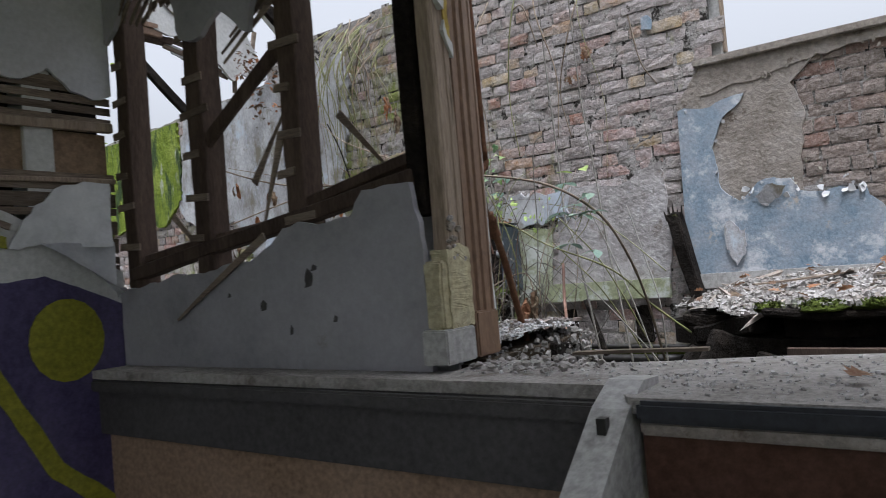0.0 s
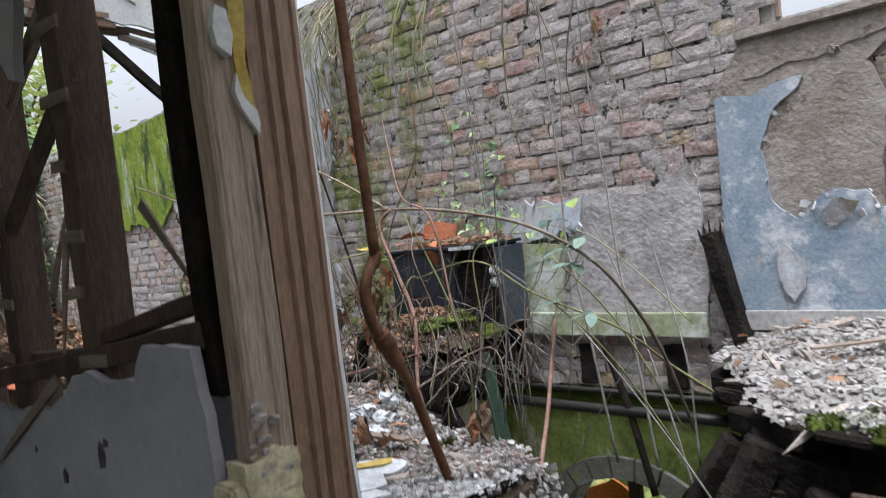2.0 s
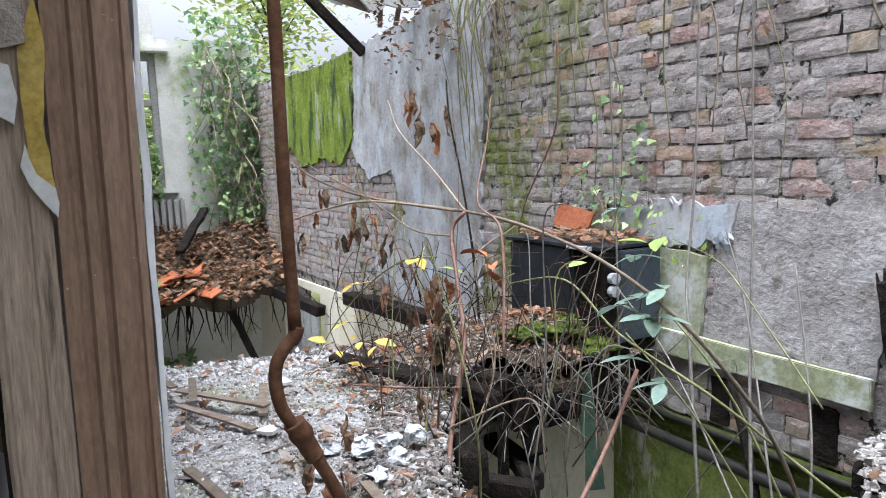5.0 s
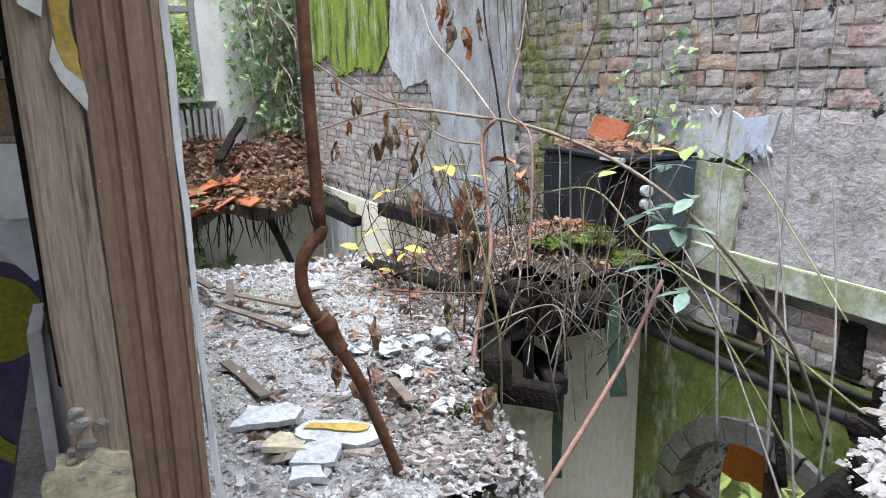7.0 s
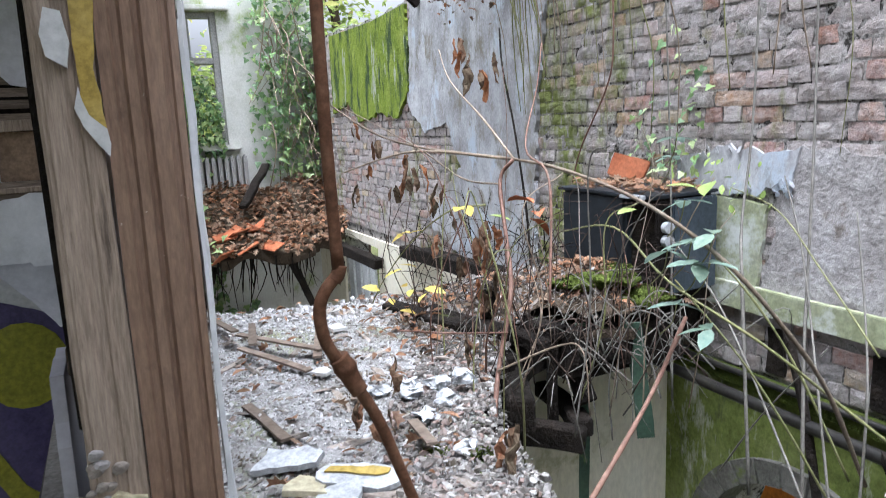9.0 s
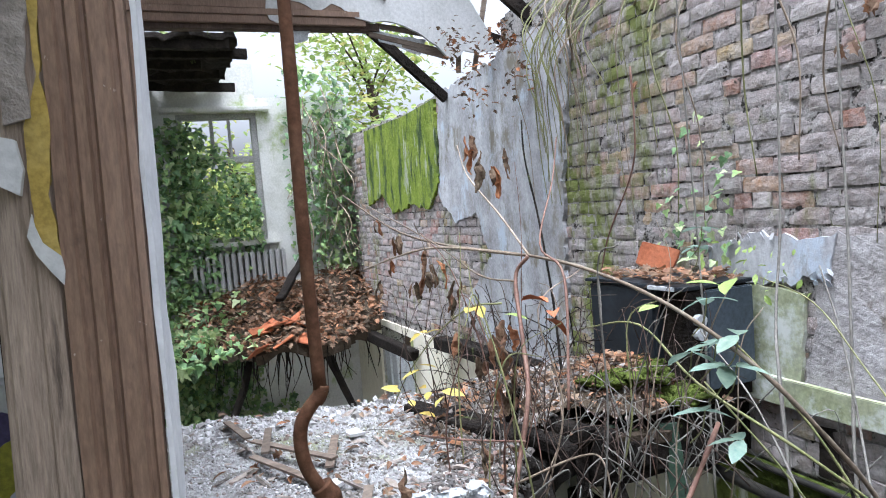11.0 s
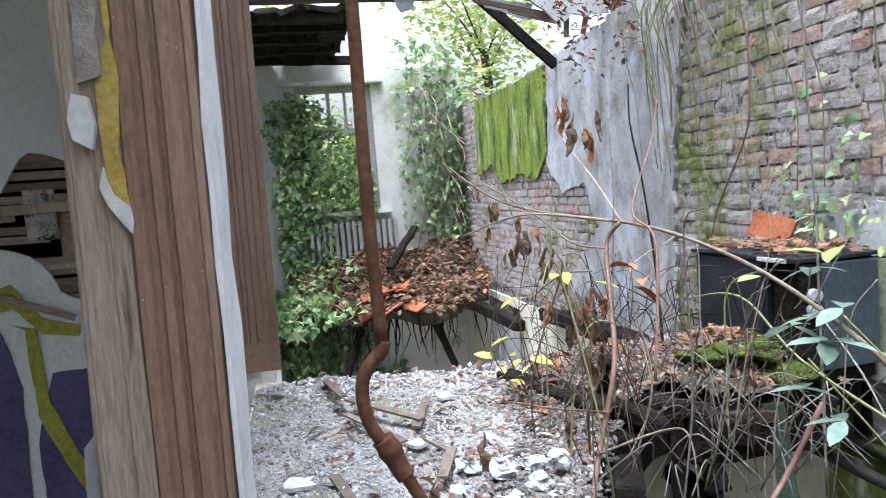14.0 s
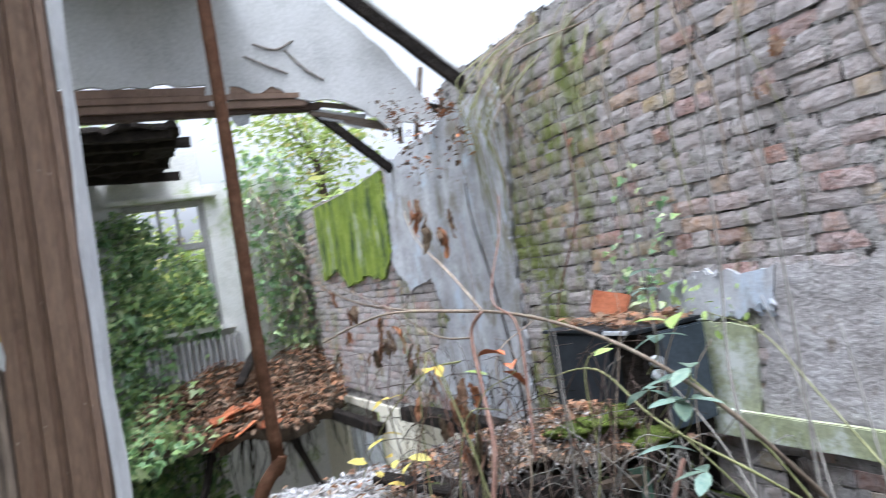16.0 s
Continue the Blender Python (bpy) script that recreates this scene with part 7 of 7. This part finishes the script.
ivy("ivy_corner", 1000, lambda r: (Vector((BACK + r.random() * 0.35, 2.62 + r.random() ** 0.7 * 0.78, r.uniform(0.6, 2.9))), r.uniform(-2.4, -0.7)), (0.05, 0.09), 3, label="ivy hanging in the corner over the wall top")
ivy("ivy_heap", 380, lambda r: (lambda x, y: (Vector((x, y, heap_z(x, y) + 0.05 + r.random() * 0.08)), None))(r.uniform(-7.3, -5.9), r.uniform(1.1, 1.1 + 1.0 * r.random())), (0.06, 0.11), 4, label="ivy creeping over the heap")
ivy("ivy_hanging", 420, lambda r: (Vector((BACK + 0.1 + r.random() * 0.25, r.gauss(1.36, 0.11), r.uniform(-1.0, 0.1))), r.uniform(-2.4, -0.7)), (0.06, 0.1), 5, label="ivy trailing down the lower wall")
LAY = PLAIN
ivy("ivy_stove_corner", 70, lambda r: (Vector((r.uniform(-2.35, -1.9), WALL - r.uniform(0.02, 0.12), 0.58 + abs(r.gauss(0, 0.28)))), r.uniform(2.4, 3.9)), (0.03, 0.055), 6, label="young ivy over the stove")
ivy("green_tuft", 45, lambda r: (Vector((r.uniform(-2.0, -1.5), WALL - r.uniform(0.03, 0.25), 0.45 + r.random() * 0.25)), r.uniform(2.4, 3.9)), (0.02, 0.05), 7, M_GREENLEAF, "small fresh leaves before the peeling plaster", "oval")
LAY = BACK_ROOM
vr = bmesh.new()
for k in range(34):
    y, z = rnd.uniform(2.75, 3.35), rnd.uniform(0.4, 2.7)
    tube([(BACK + rnd.uniform(0.05, 0.4), y, z), (BACK + rnd.uniform(0.1, 0.5), y + rnd.uniform(-0.2, 0.2), z - 0.3), (BACK + rnd.uniform(0.1, 0.5), y + rnd.uniform(-0.2, 0.2), z - rnd.uniform(0.5, 0.9))], rnd.uniform(0.004, 0.012), vr, 4, 0.6, steps=3)
solo("ivy_stems", vr, M_STEM, "woody ivy stems hanging in the corner", "ivy", kind="stuff")
LAY = PLAIN


def tree(name, base, height, spread, seed, n=1500, label="leafy garden tree beyond the ruin"):
    r = random.Random(seed)
    t = thing(name, base, label, "tree", "garden trees")
    b = Vector(base)
    top = b + Vector((r.uniform(-0.4, 0.4), r.uniform(-0.4, 0.4), height * 0.75))
    part("trunk", tube([b, b.lerp(top, 0.4) + Vector((0.15, 0.1, 0)), top], 0.05 * height ** 0.8, sides=9, taper=0.3), M_DARKWOOD, t, smooth=True)
    crown = bmesh.new()
    limbs = bmesh.new()
    tips = []
    for k in range(14):
        s = b.lerp(top, r.uniform(0.3, 1.0))
        e = s + Vector((r.gauss(0, spread * 0.55), r.gauss(0, spread * 0.55), r.uniform(0.1, 0.4) * height * 0.5))
        tube([s, s.lerp(e, 0.5) + Vector((0, 0, 0.15)), e], 0.03, limbs, 5, 0.3, steps=3)
        tips += [e, s.lerp(e, 0.6)]
    for k in range(n):
        c = r.choice(tips)
        p = c + Vector((r.gauss(0, spread * 0.22), r.gauss(0, spread * 0.22), r.gauss(0, spread * 0.2)))
        leaf(crown, leaf_pose(p, r.uniform(0.12, 0.24), r), "oval", 0.2, 0.2)
    part("limbs", limbs, M_DARKWOOD, t, smooth=True)
    part("crown", crown, M_TREELEAF, t)


for k, (x, y, h, s) in enumerate(((-12.3, 2.2, 6.4, 1.8), (-11.8, 4.8, 6.0, 1.7), (-14.5, 0.6, 7.6, 2.2), (-15.0, 5.8, 8.6, 2.4), (-10.9, 3.4, 5.0, 1.3), (-1.8, 8.5, 2.2, 1.3), (0.2, 9.5, 2.6, 1.5), (-4.5, 9.0, 2.4, 1.5), (3.5, 12.0, 4.0, 2.0))):
    tree("tree", (x, y, -2.6), h, s, 60 + k, 3200 if k < 5 else 900)
gr = bmesh.new()
for k in range(2500):
    x, y = rnd.uniform(-4, 2), 3.9 + rnd.random() ** 1.5 * 5
    leaf(gr, leaf_pose((x, y, -2.6 + rnd.random() * 0.5), rnd.uniform(0.12, 0.3), rnd, pitch=rnd.uniform(0.3, 1.3)), "oval", 0.2, 0.3)
solo("undergrowth", gr, M_TREELEAF, "weeds and low leaves outside the arch", "undergrowth", kind="stuff")

# ---- facing bricks, each laid on the wall ----
COURSE, HEAD, STR = 0.073, 0.106, 0.214


def brick_mesh(length, seed):
    """A hand-made brick face: rounded, chipped, uneven."""
    r = random.Random(seed)
    nx, nz = (5, 3) if length > 0.15 else (3, 3)
    half, tall = length / 2, 0.0335
    off = Vector((seed * 3.1, seed * 1.7, 0))
    bm = bmesh.new()
    grid = []
    for i in range(nx + 1):
        col = []
        for k in range(nz + 1):
            u, v = 2 * i / nx - 1, 2 * k / nz - 1
            rim = abs(u) > 0.99 or abs(v) > 0.99
            corner = abs(u) > 0.99 and abs(v) > 0.99
            q = Vector((u * half * (0.985 if corner else 1.0), 0.0005 if rim else -0.0025, v * tall * (0.96 if corner else 1.0)))
            w = noise.noise_vector(q * 22 + off)
            q += Vector((w.x * 0.008, w.y * 0.005 + r.uniform(-0.0012, 0.0012), w.z * 0.0045))
            col.append(bm.verts.new(q))
        grid.append(col)
    for i in range(nx):
        for k in range(nz):
            bm.faces.new((grid[i][k], grid[i + 1][k], grid[i + 1][k + 1], grid[i][k + 1]))
    rim = [grid[i][0] for i in range(nx + 1)] + [grid[nx][k] for k in range(1, nz + 1)] + [grid[i][nz] for i in range(nx - 1, -1, -1)] + [grid[0][k] for k in range(nz - 1, 0, -1)]
    back = [bm.verts.new((v.co.x, 0.02, v.co.z)) for v in rim]
    for k in range(len(rim)):
        m = (k + 1) % len(rim)
        bm.faces.new((rim[k], back[k], back[m], rim[m]))
    bmesh.ops.recalc_face_normals(bm, faces=bm.faces[:])
    me = bpy.data.meshes.new("brick")
    bm.to_mesh(me)
    bm.free()
    me.materials.append(M_BRICK)
    return me


STRETCH = [brick_mesh(STR - 0.010, k) for k in range(22)]
HEADER = [brick_mesh(HEAD - 0.010, 30 + k) for k in range(22)]
rnd = random.Random(2024)
near_wall = bpy.data.objects["wall_outer_near"]
far_wall = bpy.data.objects["wall_outer_far"]


def wall_top(x):
    return 2.28 + 0.5 * max(0.0, min(1.0, (x + 2.3) / 1.0)) + 0.05 * noise.noise(Vector((x * 3, 0, 0)))


mf = bmesh.new()
cell = {}
for i in range(222):
    for j in range(150):
        x, z = -4.15 + i * 0.02, -0.28 + j * 0.02
        if z < min(wall_top(x), 2.75) and not (x > -0.53 and z > 1.29):
            d = noise.noise(Vector((x * 12, 0, z * 12))) * 0.005 + noise.noise(Vector((x * 40, 3, z * 40))) * 0.004 + noise.noise(Vector((x * 3.4, 5, z * 3.4))) * 0.004
            cell[i, j] = mf.verts.new((x, WALL + 0.0065 + d, z))
for i, j in list(cell):
    q = [cell.get(k) for k in ((i, j), (i + 1, j), (i + 1, j + 1), (i, j + 1))]
    if all(q):
        mf.faces.new(q)
tagged(part("mortar", mf, M_MORTAR, near_wall, smooth=True), kind="stuff")

places = []
course = 0
z = -0.24
while z < 2.75:
    x = -8.95 + (0.06 if course % 2 else 0.0)
    flem = course % 3 == 0
    k = 0
    while x < 1.75:
        L = HEAD if (flem and k % 2) or rnd.random() < 0.42 else STR
        places.append((x + L / 2, z, L))
        x += L
        k += 1
    z += COURSE
    course += 1


def hidden(x, z):
    if -0.50 < x and z > 1.27:
        return True
    if x > -4.15 and z > wall_top(x) - 0.05:
        return True
    if x < -4.15 and z > 1.90 + 0.03 * noise.noise(Vector((x * 3, 1, 0))):
        return True
    if -4.15 < x < -3.46 or -1.50 < x < -0.93 and 0.10 < z < 0.68 or -2.0 < x < -1.66 and 0.14 < z < 0.62:
        return True
    if -0.70 < x < 0.2 and 0.10 < z < 0.50 or -0.52 < x < -0.2 and z > 0.5:
        return True
    if -7.2 < x < -5.62 and z > 1.15 or -5.3 < x < -4.2 and z > 0.9:
        return True
    return False


single, joined = [], []
for x, z, L in places:
    if hidden(x, z):
        continue
    (single if -3.05 < x < -0.60 and 0.62 < z < 2.06 else joined).append((x, z, L))
if len(single) > 300:
    joined += single[300:]
    single = single[:300]
for x, z, L in single:
    ob = new("brick", rnd.choice(HEADER if L == HEAD else STRETCH))
    ob.parent = near_wall
    ob.matrix_basis = pose(x + rnd.uniform(-0.004, 0.004), WALL + rnd.uniform(-0.004, 0.006), z + rnd.uniform(-0.007, 0.007), rnd.uniform(-2.5, 2.5), rnd.uniform(-1.2, 1.2), rnd.uniform(-1.5, 1.5))
for nm, host, mt, some in (("brickwork", near_wall, M_BRICK, [p for p in joined if FAR < p[0] < -0.35 or p[0] > FAR and p[1] < 0.0]), ("bare_brickwork", near_wall, M_BAREBRICK, [p for p in joined if p[0] >= -0.35 and p[1] >= 0.0]),
                           ("brickwork", far_wall, M_BRICK, [p for p in joined if p[0] <= FAR])):
    bm = bmesh.new()
    for x, z, L in some:
        k = len(bm.verts)
        bm.from_mesh(rnd.choice(HEADER if L == HEAD else STRETCH))
        bm.verts.ensure_lookup_table()
        m = pose(x, WALL + rnd.uniform(-0.004, 0.006), z + rnd.uniform(-0.004, 0.004), rnd.uniform(-1.5, 1.5), rnd.uniform(-1.2, 1.2), rnd.uniform(-1.5, 1.5))
        for v in bm.verts[k:]:
            v.co = m @ v.co
    tagged(part(nm, bm, mt, host), kind="stuff")
